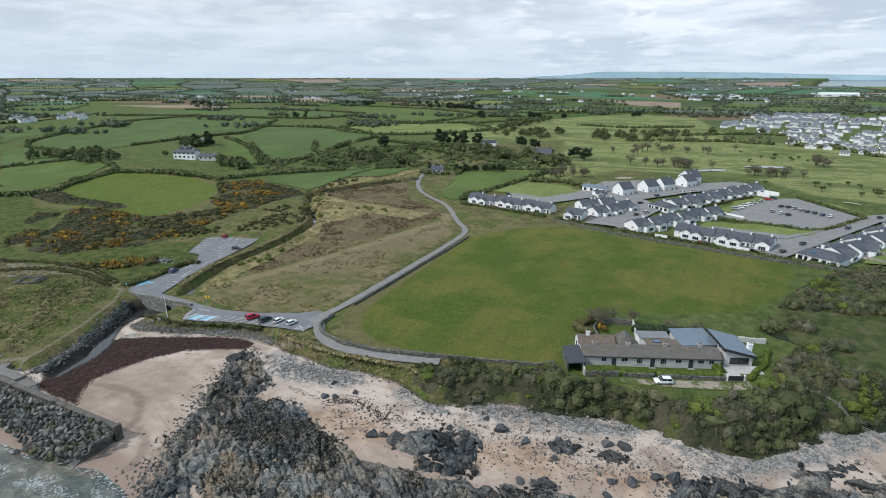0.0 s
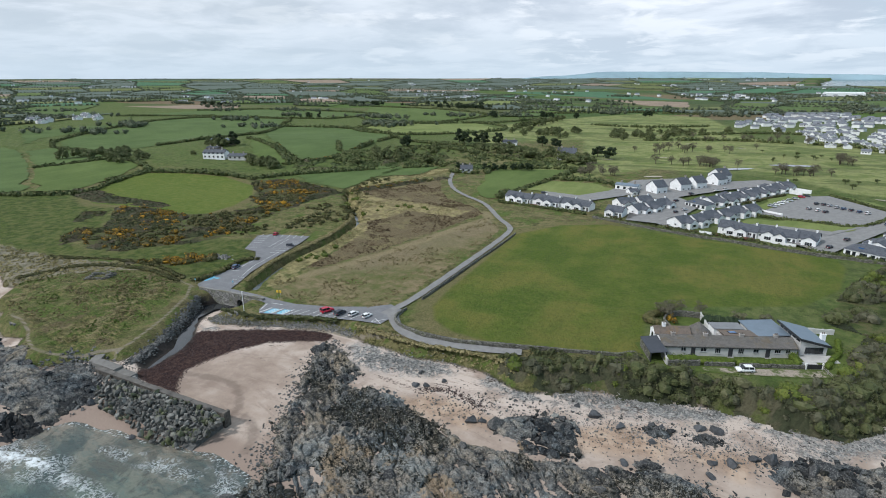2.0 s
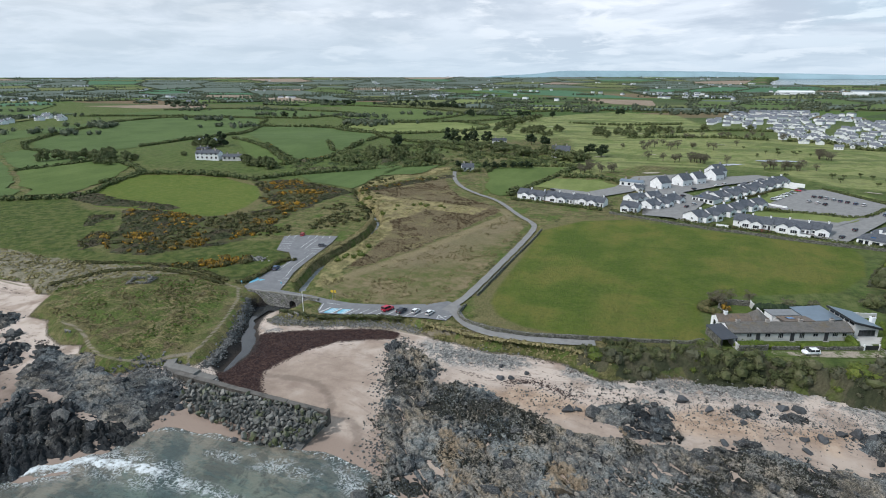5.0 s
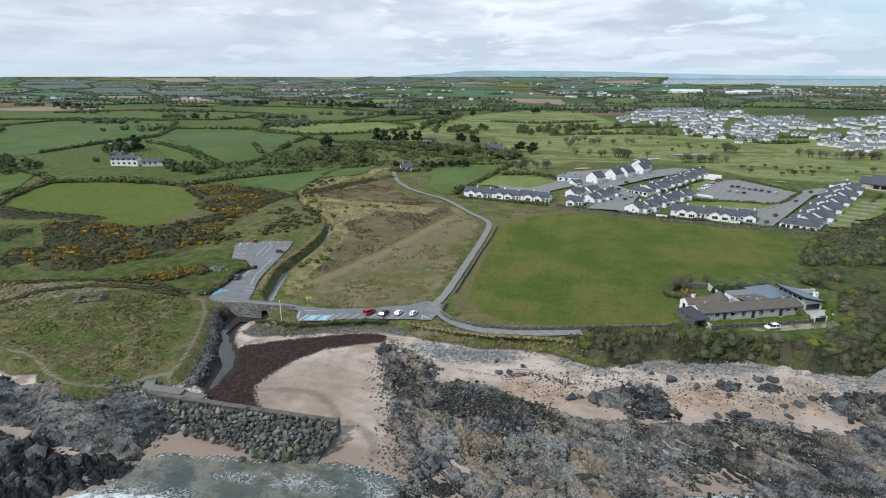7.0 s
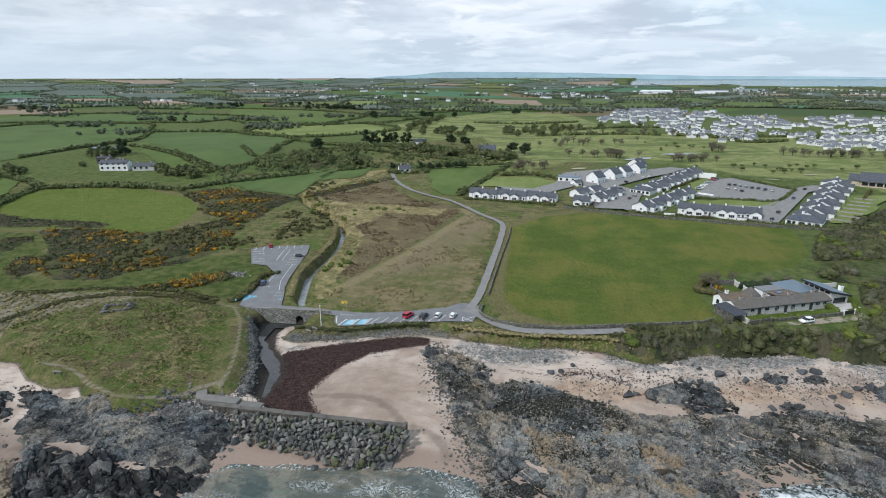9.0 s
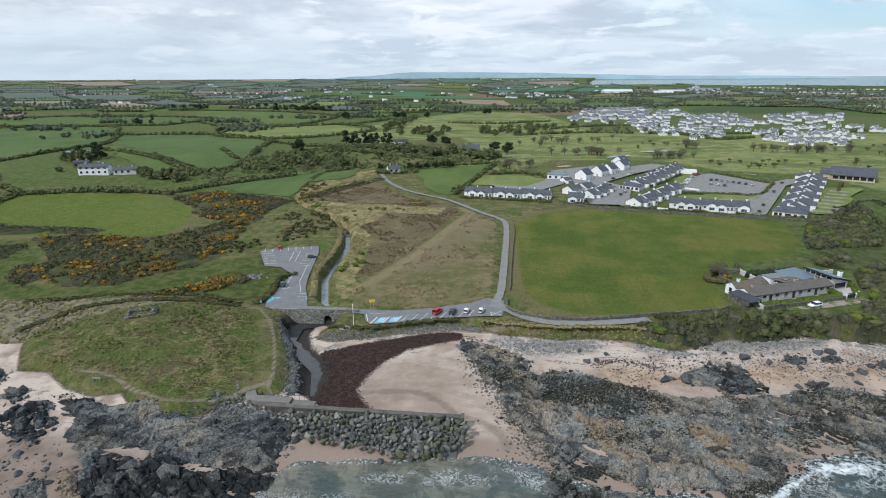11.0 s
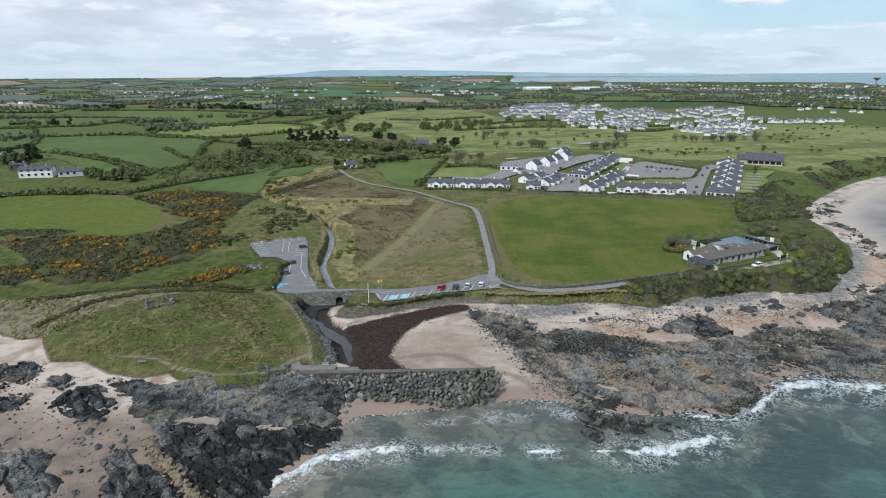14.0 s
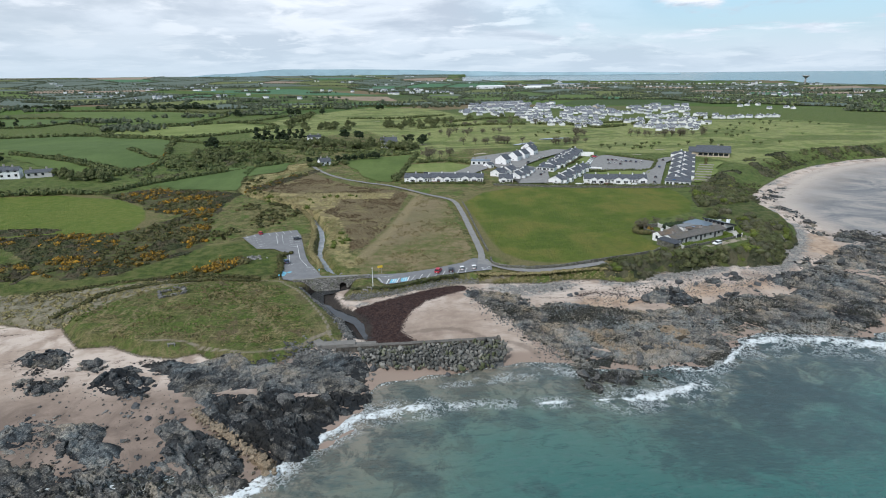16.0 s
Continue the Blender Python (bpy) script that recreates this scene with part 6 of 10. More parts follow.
def canopy(name, outline, low, high, cell, step, per_area, leaf, material, seed, label, keep=None, gaps=0.3):
    """A thicket: a closed, domed surface of many bushes with leaf sprays over it."""
    p = np.array(outline, float)
    xs, ys = np.arange(p[:, 0].min() - 2, p[:, 0].max() + 2, step), np.arange(p[:, 1].min() - 2, p[:, 1].max() + 2, step)
    gx, gy = np.meshgrid(xs, ys)
    gx = gx + (lattice(np.round(gx / step), np.round(gy / step), seed) - 0.5) * step * 0.7
    gy = gy + (lattice(np.round(gx / step), np.round(gy / step), seed + 5) - 0.5) * step * 0.7
    x, y = gx.ravel(), gy.ravel()

    def tall(x, y):
        d = near_only(inside_by, x, y, outline, 12) + 0.6 + 2.4 * (fbm(x / 4, y / 4, 3, seed + 1) - 0.5)
        d = np.minimum(d, (fbm(x / (cell * 5), y / (cell * 5), 3, seed + 2) - gaps) * cell * 16)
        if keep is not None:
            d = np.minimum(d, keep(x, y))
        ok = d > 0
        wx, wy = x + cell * (fbm(x / cell, y / cell, 2, seed + 3) - 0.5), y + cell * (fbm(x / cell, y / cell, 2, seed + 4) - 0.5)
        h1, e1 = facets(wx / cell, wy / cell, seed + 6, 0.0)
        h2, e2 = facets(wx / (cell * 0.42), wy / (cell * 0.42), seed + 7, 0.0)
        dome = np.sqrt(smooth(e1, -0.06, 0.62))
        knob = np.sqrt(smooth(e2, -0.05, 0.6))
        h = (low + (high - low) * (0.5 * h1 + 0.5 * fbm(x / (cell * 4), y / (cell * 4), 3, seed + 8))) * (0.12 + 0.88 * dome) + 0.24 * cell * (knob - 0.6)
        return np.maximum(h, 0.12) * smooth(d, -0.6, 1.25 * cell) ** 0.8, ok, lattice_tone(h1, h2)

    h, ok, bush = tall(x, y)
    z = ground_height(x, y) + h
    nx, ny = len(xs), len(ys)
    i = np.arange(nx * ny).reshape(ny, nx)
    faces = np.stack([i[:-1, :-1], i[:-1, 1:], i[1:, 1:], i[1:, :-1]], -1).reshape(-1, 4)
    faces = faces[ok[faces].sum(1) >= 2]
    used, inv = np.unique(faces, return_inverse=True)
    zz = np.where(ok, z, z - h - 0.3)
    v1, f1 = np.stack([x, y, zz], 1)[used], inv.reshape(-1, 4)
    rng = np.random.default_rng(seed)
    lo, hi = p.min(0), p.max(0)
    n = int((hi - lo).prod() * per_area)
    cx, cy = rng.uniform(lo[0], hi[0], n), rng.uniform(lo[1], hi[1], n)
    ch, cok, cb = tall(cx, cy)
    cx, cy, ch, cb = cx[cok], cy[cok], ch[cok], cb[cok]
    blobs = np.stack([cx, cy, ground_height(cx, cy) + ch * 0.97 - 0.1, *([np.full(len(cx), leaf * 0.7)] * 3)], 1)
    v2, f2 = leaf_cloud(blobs, 1, leaf, seed + 9)
    ob = mesh_of(name, np.concatenate([v1, v2]), np.concatenate([f1, f2 + len(v1)]), material)
    at = ob.data.attributes.new("bush", "FLOAT", "POINT")
    at.data.foreach_set("value", np.concatenate([bush[used], np.repeat(cb, 4)]).astype(np.float32))
    return tagged(ob, label, "scrub", kind="stuff")


CLEARING = [(18, 112), (21, 114), (24, 119), (21, 121)]


# scrub and bramble on the bank round the cottage
def clear_of_house(x, y):
    """Metres from the cottage's yard and the grassy clearings."""
    c, s = math.cos(radians(25)), math.sin(radians(25))
    u, v = c * (x + 23.1) + s * (y - 107.3), -s * (x + 23.1) + c * (y - 107.3)
    yard = np.minimum.reduce([u + 6.8, 37 - u, v + 7.6, 16 - v])
    yard = yard + 5 * (fbm(x / 5, y / 5, 3, 29) - 0.5) * smooth(u, 16, 28)
    yard = np.where((v < -7) & (u > 20) & (yard > 0), -0.5 * yard, yard)
    meadow = np.maximum(inside_by(x, y, CLEARING) + 2 * (fbm(x / 6, y / 6, 3, 9) - 0.5), (0.30 + 0.22 * smooth(x, 4, 32) - fbm(x / 12, y / 12, 3, 19)) * 40)
    return np.minimum(-yard, -meadow)


canopy("scrub_thicket", SCRUB, 0.4, 2.9, 3.6, 0.4, 6.0, 0.17, SCRUB_THICKET, 11, "dense grey-green coastal scrub covering the low bank", clear_of_house, 0.28)
GREY_LEAF = leaf_material("grey_scrub_leaf", (0.034, 0.038, 0.022), (0.064, 0.068, 0.038), (0.100, 0.098, 0.060), (0.155, 0.140, 0.096), grain=0.28, size=0.4)
sx, sy, srng = scatter_in(SCRUB, 0.8, 13, lambda x, y: (clear_of_house(x, y) > 0.4) & (fbm(x / 7, y / 7, 3, 27) > 0.31))
pick = fbm(sx / 8, sy / 8, 3, 6) + srng.normal(scale=0.05, size=len(sx))
scrub_lumps = lumps(sx, sy, srng, 0.6, 1.9, 0.95, 0.6)
scrub_lumps[:, 3:5] *= srng.uniform(0.7, 1.5, (len(sx), 2))
for k, (cut, mat, words) in enumerate(((pick < 0.51, SCRUB_LEAF, "dark olive blackthorn bushes crowding the low bank"), ((pick >= 0.51) & (pick < 0.635), GREY_LEAF, "grey-green wind-shaped bushes on the low bank"), (pick >= 0.635, BRIGHT_LEAF, "fresh yellow-green bramble growing through the scrub"))):
    foliage("scrub_bushes", scrub_lumps[cut], 74, 0.19, mat, 14 + k, words, "scrub", core=0.8)
for k, (line, mat) in enumerate((([(-97, 90.2), (-92, 88.6), (-86, 88.2), (-77, 87.6), (-68, 88.8), (-60, 89.4), (-55, 88.4)], STRAW_TUFT), ([(-135, 81.5), (-130, 82), (-124, 82.6), (-117, 85.8), (-110, 88.4), (-103, 90)], SCRUB_LEAF))):
    foliage("bank_grass", hedge_lumps(line, 0.55, 0.75, 0.5, 30 + k), 14, 0.28, mat, 33 + k, "rough tufted grass along the top of the beach", "grass")

gx, gy, grng2 = scatter_in([(-100, 88.9), (-91, 86.9), (-85, 86.8), (-77, 85.9), (-68, 87.6), (-60, 87.8), (-55, 86.2), (-50, 85.0), (-48, 87.0), (-53, 91.0), (-60, 90.6), (-70, 89.0), (-78, 88.4), (-84, 90.0), (-92, 90.8)], 1.5, 37)
foliage("bank_grass", lumps(gx, gy, grng2, 0.2, 0.5, 0.6, 0.0), 8, 0.22, STRAW_TUFT, 38, "pale rough grass on the slope under the lane", "grass")

# bushes where the shore lane ends, and tussocks over the headland
bush_x, bush_y, brush = scatter_in([(-57, 94.2), (-52, 97), (-44, 98.5), (-43, 92), (-50, 88), (-57, 89.5)], 0.35, 61, lambda x, y: away_from(x, y, SHORE_LANE[:-1] + [(-56, 94.0)]) > 2.2)
foliage("lane_bushes", lumps(bush_x, bush_y, brush, 0.6, 1.3, 0.9), 80, 0.18, SCRUB_LEAF, 62, "dark green bushes where the lane ends", "scrub", core=0.6)
GRASS_TUFT = leaf_material("grass_tuft", (0.060, 0.086, 0.018), (0.092, 0.132, 0.026), (0.135, 0.165, 0.04))
DRY_TUFT = leaf_material("dry_tuft", (0.105, 0.090, 0.040), (0.180, 0.150, 0.070), (0.27, 0.22, 0.115), (0.150, 0.145, 0.055))
for k, (dens, mat, words) in enumerate(((1.3, DRY_TUFT, "pale dry grass tussocks over the headland"), (0.6, GRASS_TUFT, "green grass tussocks over the headland"))):
    tx, ty, trng = scatter_in(HEADLAND, dens, 65 + k, lambda x, y: (fbm(x / 9, y / 5, 4, 67 + 5 * k) > 0.51) & (np.minimum.reduce([away_from(x, y, p) for p in FOOTPATHS]) > 1.2))
    foliage("grass_tussocks", lumps(tx, ty, trng, 0.15, 0.42, 0.45, 0.0), 6, 0.24, mat, 70 + k, words, "grass", core=0.5)

foliage("bank_heather", hedge_lumps([(-213, 68), (-210.2, 74.4), (-206.2, 83.2), (-199, 87.4), (-192, 89.4), (-185.4, 90.6), (-178, 90.8), (-171.7, 90.2), (-164, 89.0)], 0.5, 1.0, 0.75, 57, 0.1), 26, 0.22, GORSE_LEAF, 58, "dark brown heather along the bank behind the headland", "heather")
EAST_BANK = [(28, 196), (50, 218), (75, 246), (110, 282), (150, 308), (200, 326), (250, 336), (246, 321), (209, 313.5), (166, 297), (130, 272), (93, 236), (68, 206), (58, 186), (46, 178)]
canopy("scrub_thicket", EAST_BANK, 0.4, 1.9, 3.0, 0.8, 3.0, 0.4, SCRUB_THICKET, 21, "grey-green scrub on the bank above the bay", None, 0.52)
sx, sy, srng = scatter_in(EAST_BANK, 0.12, 45, lambda x, y: fbm(x / 18, y / 18, 3, 46) > 0.5)
foliage("bank_bushes", lumps(sx, sy, srng, 0.7, 1.8, 0.85), 24, 0.38, SCRUB_LEAF, 47, "dark green bushes on the bank above the bay", "scrub")
VALLEY = [(-300, 262), (-262, 252), (-236, 284), (-214, 305), (-196, 320), (-176, 318), (-130, 342), (-112, 372), (-130, 400), (-180, 440), (-240, 440), (-275, 400), (-300, 350), (-282, 320), (-287, 282)]
canopy("valley_scrub", VALLEY, 0.6, 3.2, 4.0, 1.0, 1.6, 0.55, VALLEY_THICKET, 23, "olive-green scrub woodland filling the shallow valley", None, 0.53)
sx, sy, srng = scatter_in(VALLEY, 0.02, 23, lambda x, y: fbm(x / 26, y / 26, 3, 17) > 0.47)
foliage("valley_bushes", lumps(sx, sy, srng, 1.0, 2.8, 0.9), 22, 0.62, HEDGE_LEAF, 24, "olive-green scrub woodland filling the shallow valley", "scrub")
sx, sy, srng = scatter_in([(-230, 130), (-205, 160), (-196, 200), (-206, 226), (-214, 260), (-200, 268), (-190, 225), (-176, 196), (-166, 176), (-176, 150), (-196, 128)], 0.10, 25, lambda x, y: fbm(x / 16, y / 16, 3, 18) > 0.5)
foliage("pasture_scrub", lumps(sx, sy, srng, 0.6, 1.9, 0.7), 22, 0.45, GORSE_LEAF, 26, "brown-green scrub scattered over rough pasture", "scrub")

# gorse: dark bushes, many of them in orange-yellow flower
def gorse_patch(outline, seed, dens=0.15):
    canopy("gorse_thicket", outline, 0.3, 1.5, 2.6, 0.65, 3.0, 0.33, GORSE_THICKET, seed + 7, "dark brown and green gorse thicket", None, 0.48)
    x, y, rng = scatter_in(outline, dens, seed, lambda a, b: fbm(a / 11, b / 11, 3, seed) > 0.40)
    lit = (fbm(x / 13, y / 9, 3, seed + 5) + rng.normal(scale=0.06, size=len(x))) > 0.465
    foliage("gorse_bushes", lumps(x[~lit], y[~lit], rng, 0.7, 2.0, 0.7), 30, 0.36, GORSE_LEAF, seed + 1, "dark green and brown gorse thicket on rough pasture", "gorse")
    foliage("flowering_gorse", lumps(x[lit], y[lit], rng, 0.8, 1.9, 0.85), 26, 0.36, GORSE_FLOWER, seed + 2, "gorse bushes covered in orange-yellow flowers", "gorse")


gorse_patch(GORSE, 101)
gorse_patch(GORSE_BANK, 131, 0.25)
gorse_patch([(-285.1, 130.1), (-277.9, 135.6), (-264.2, 123.5), (-271.6, 118.4)], 151, 0.22)
gorse_patch([(-252.4, 103.8), (-256.5, 113.8), (-247.1, 113.9), (-240.7, 103.5), (-240.7, 95.5)], 161, 0.22)
gorse_patch([(-205, 228), (-196, 246), (-186, 270), (-176, 286), (-172, 284), (-182, 262), (-192, 240), (-200, 224)], 171, 0.09)

canopy("bramble_thicket", [(-352, 160), (-330, 150), (-300, 146), (-284, 151), (-268, 152), (-255, 156), (-272, 160), (-300, 158), (-330, 164)], 0.2, 0.9, 2.2, 0.8, 2.0, 0.4, GORSE_THICKET, 181, "grey-brown bramble patch at the edge of the paddock", None, 0.42)

# heather and straw on the open heath
hx, hy, hrng = scatter_in(HEATH, 1.0, 41, lambda x, y: (fbm(x / 8, y / 8, 4, 9) > 0.42) & (np.maximum.reduce([inside_by(x, y, p) for p in STRAW_BEDS]) < -0.5))
foliage("heath_tufts", lumps(hx, hy, hrng, 0.22, 0.6, 0.45, 0.1), 10, 0.2, HEATH_TUFT, 42, "brown bracken and heather covering the heath", "heather")
hx, hy, hrng = scatter_in(DRY, 0.9, 49, lambda x, y: fbm(x / 5, y / 7, 4, 15) > 0.52)
foliage("dry_grass_tufts", lumps(hx, hy, hrng, 0.16, 0.42, 0.45, 0.0), 7, 0.2, DRY_TUFT, 50, "dry grass tussocks over the rough field", "grass")
reeds = [scatter_in(p, 0.6, 43 + 7 * k, lambda x, y: fbm(x / 6, y / 6, 3, 10) > 0.45) for k, p in enumerate(STRAW_BEDS)]
hx, hy, hrng = np.concatenate([q[0] for q in reeds]), np.concatenate([q[1] for q in reeds]), reeds[0][2]
foliage("reed_tufts", lumps(hx, hy, hrng, 0.25, 0.6, 0.5, 0.1), 10, 0.2, STRAW_TUFT, 44, "pale dry reeds and grass along the stream", "reeds")
hx, hy, hrng = scatter_in(STRAW, 0.05, 45, lambda x, y: fbm(x / 9, y / 9, 3, 12) > 0.5)
foliage("stream_bushes", lumps(hx, hy, hrng, 0.7, 1.6, 0.7), 22, 0.36, BRIGHT_LEAF, 46, "small green bushes beside the stream", "bush")
hx, hy, hrng = scatter_in(MARRAM, 0.35, 47)
foliage("marram_tufts", lumps(hx, hy, hrng, 0.4, 0.9, 0.5, 0.1), 10, 0.3, STRAW_TUFT, 48, "pale marram grass on the dune", "grass")
# reeds that line the cut stream
side = [(px - 3.0, py - 0.4) for px, py in STREAM[1:9]]
foliage("stream_bank_reeds", hedge_lumps(side, 0.5, 0.8, 0.8, 55), 26, 0.24, STRAW_TUFT, 56, "pale dry reed bank along the stream channel", "reeds")


# ---- trees ----
def crown_blobs(height, spread_r, n, seed, flat=0.75, base=0.35):
    rng = np.random.default_rng(seed)
    out = []
    for k in range(n):
        a, r = rng.uniform(0, 2 * math.pi), spread_r * math.sqrt(rng.random()) * 0.75
        z = height * (base + (0.93 - base) * rng.random() * (1 - 0.35 * r / spread_r))
        s = spread_r * rng.uniform(0.30, 0.52)
        out.append((r * math.cos(a), r * math.sin(a), z, s, s, s * flat))
    return out


def tree(name, height, spread_r, n, material, seed, label, category="tree", cards=46, leaf=0.42, base=0.35, core=0.8):
    top = empty(name)
    rng = random.Random(seed)
    bm = bmesh.new()
    bmesh.ops.create_cone(bm, cap_ends=True, segments=7, radius1=height * 0.032, radius2=height * 0.014, depth=height * 0.62, matrix=Matrix.Translation((0, 0, height * 0.30)))
    for k in range(6):
        a, z0 = k * 1.05 + rng.random(), height * rng.uniform(0.25, 0.55)
        m = Matrix.Translation((0, 0, z0)) @ Matrix.Rotation(a, 4, "Z") @ Matrix.Rotation(radians(rng.uniform(35, 62)), 4, "Y") @ Matrix.Translation((0, 0, spread_r * 0.42))
        bmesh.ops.create_cone(bm, cap_ends=True, segments=5, radius1=height * 0.013, radius2=height * 0.004, depth=spread_r * 0.85, matrix=m)
    part("trunk", bm, BARK, top)
    foliage("crown", crown_blobs(height, spread_r, n, seed, base=base), cards, leaf, material, seed, parent=top, core=core)
    return tagged(top, label, category, "trees on the land")


def plant(proto, x, y, size, turn):
    z = float(base_height(np.array(x), np.array(y)))
    return copy_thing(proto, pose(x, y, z - 0.15, 0, 0, turn) @ Matrix.Scale(size, 4))


EVERGREEN = tree("evergreen_tree", 10, 4.6, 15, PINE_LEAF, 5, "dark round-crowned evergreen tree", cards=60, leaf=0.5, base=0.22)
CYPRESS = tree("cypress_tree", 12, 3.6, 15, PINE_LEAF, 6, "tall dark wind-shaped cypress tree", cards=60, leaf=0.5, base=0.18)
OAK = tree("broadleaf_tree", 8, 4.2, 14, leaf_material("broad_leaf", (0.058, 0.075, 0.030), (0.098, 0.120, 0.046), (0.142, 0.155, 0.064), (0.165, 0.155, 0.085)), 7, "olive-green broadleaf tree on farmland", cards=46, leaf=0.5, base=0.2)
BARE = tree("bare_tree", 7, 3.2, 12, BARE_TWIG, 8, "leafless brown-grey tree on the golf course", cards=60, leaf=0.2, base=0.3, core=0.05)
SHRUB = tree("palm_shrub", 4.2, 1.9, 8, HEDGE_LEAF, 9, "small tufted cordyline shrub on the golf course", cards=26, leaf=0.4, base=0.55)
trng = random.Random(77)


def grove(proto, places, lo=0.8, hi=1.25):
    for px, py in places:
        plant(proto, px, py, trng.uniform(lo, hi) * (0.72 if proto is SHRUB else 1.0), trng.uniform(0, 360))


grove(CYPRESS, [(-249.9, 450.7), (-243, 447), (-237.0, 444.8), (-229.7, 446.7), (-225, 450), (-221.0, 444.4), (-217.4, 459.1), (-211, 455), (-391, 314), (-383, 309), (-396, 306)], 0.95, 1.3)
grove(EVERGREEN, [(-172.0, 457.0), (-158.2, 451.8), (-113.4, 411.3), (-102.1, 398.8), (-349.5, 764.6), (-356, 771), (-271.5, 394.3), (-276, 398), (-157.2, 887.1), (-152, 893), (-236.9, 797.0), (-270.9, 787.2), (-281.4, 784.2)], 0.85, 1.2)
grove(EVERGREEN, [(-163, 318), (-158, 321), (-153, 324), (-148, 328), (-143, 329), (-138, 330), (-176, 316), (-184, 320)], 0.38, 0.6)
foliage("garden_bushes", lumps(np.array([-181.0, -178.5, -176.0, -174.0, -169.5, -166.0, -163.5]), np.array([303.5, 302.0, 301.6, 302.4, 302.0, 303.2, 305.5]), np.random.default_rng(5), 1.4, 2.4, 1.0, 0.5), 60, 0.5, HEDGE_LEAF, 83, "bushes round the small roadside house", "bush")
grove(OAK, [(-374, 262), (-322, 266)], 0.5, 0.7)
grove(OAK, [(-251.3, 599.1), (-248, 610), (-247.6, 623.6), (-246, 640), (-245.6, 658.1), (-244, 680), (-245.7, 705.3), (-244, 730), (-245.8, 758.8)], 1.0, 1.4)
for x0, y0, n, sx_, sy_, proto in ((-740, 1000, 14, 60, 30, EVERGREEN), (-500, 970, 12, 70, 30, EVERGREEN), (-420, 236, 22, 42, 14, OAK), (-395, 300, 6, 20, 10, OAK), (-300, 262, 9, 22, 9, OAK),
                                   (-250, 330, 12, 60, 22, OAK), (-205, 405, 13, 60, 26, OAK), (-160, 395, 12, 45, 25, OAK), (-125, 375, 9, 22, 6, OAK), (-1040, 830, 10, 60, 25, EVERGREEN), (-560, 1080, 12, 90, 30, EVERGREEN),
                                   (-95, 330, 14, 18, 12, BARE), (-40, 388, 16, 26, 8, BARE), (10, 372, 12, 14, 5, BARE), (-60, 470, 18, 45, 25, BARE), (40, 430, 8, 12, 6, BARE), (118, 415, 26, 28, 7, BARE), (-20, 560, 14, 60, 20, BARE), (-110, 560, 12, 40, 30, OAK), (-70, 620, 14, 60, 40, OAK),
                                   (-200, 560, 16, 40, 40, OAK), (100, 350, 18, 80, 22, SHRUB), (60, 340, 10, 30, 18, SHRUB), (170, 420, 16, 60, 40, SHRUB), (10, 440, 10, 40, 25, SHRUB), (230, 470, 14, 60, 50, SHRUB), (300, 520, 12, 60, 50, SHRUB)):
    grove(proto, [(trng.gauss(x0, sx_ * 0.5), trng.gauss(y0, sy_ * 0.5)) for _ in range(n)], 0.65, 1.15)
for proto in (EVERGREEN, CYPRESS, OAK, BARE, SHRUB):
    proto.matrix_basis = pose(-470 - 9 * len(proto.name), 640, float(base_height(np.array(-470.0), np.array(640.0))) - 0.15)


# ---- farm fields and their hedges ----
FIELD_MATS = {}


def field_material(key):
    if key in FIELD_MATS:
        return FIELD_MATS[key]
    # the grey-blue green among these has distance haze mixed into its colour
    tones = {"rich": ((0.066, 0.100, 0.030), (0.092, 0.132, 0.042)), "mid": ((0.074, 0.108, 0.028), (0.104, 0.140, 0.040)), "pale": ((0.122, 0.156, 0.044), (0.187, 0.212, 0.073)), "lime": ((0.126, 0.171, 0.034), (0.180, 0.212, 0.055)),
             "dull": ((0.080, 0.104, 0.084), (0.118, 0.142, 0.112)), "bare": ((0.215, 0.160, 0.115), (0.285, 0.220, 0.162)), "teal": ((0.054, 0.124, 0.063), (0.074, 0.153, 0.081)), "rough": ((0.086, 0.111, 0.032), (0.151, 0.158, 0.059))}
    a, b = tones[key]
    m = Nodes("field_" + key, 0.95, spec=0.15)
    col = m.ramp(m.noise(0.03, 5, 0.65), (0.36, a), (0.62, b))
    col = m.mix(m.calc("MULTIPLY", m.step(m.noise(0.5, 5, 0.7), 0.45, 0.7), 0.4), col, tuple(c * 0.72 for c in a))
    col = m.mix(m.calc("MULTIPLY", m.step(m.noise(0.12, 4, 0.6, stretch=(1, 0.15, 1)), 0.5, 0.62), 0.25), col, tuple(c * 1.2 for c in b))
    FIELD_MATS[key] = m.colour(col).bump(m.noise(1.2, 4), 0.25).mat
    return FIELD_MATS[key]


OUTLINES = []


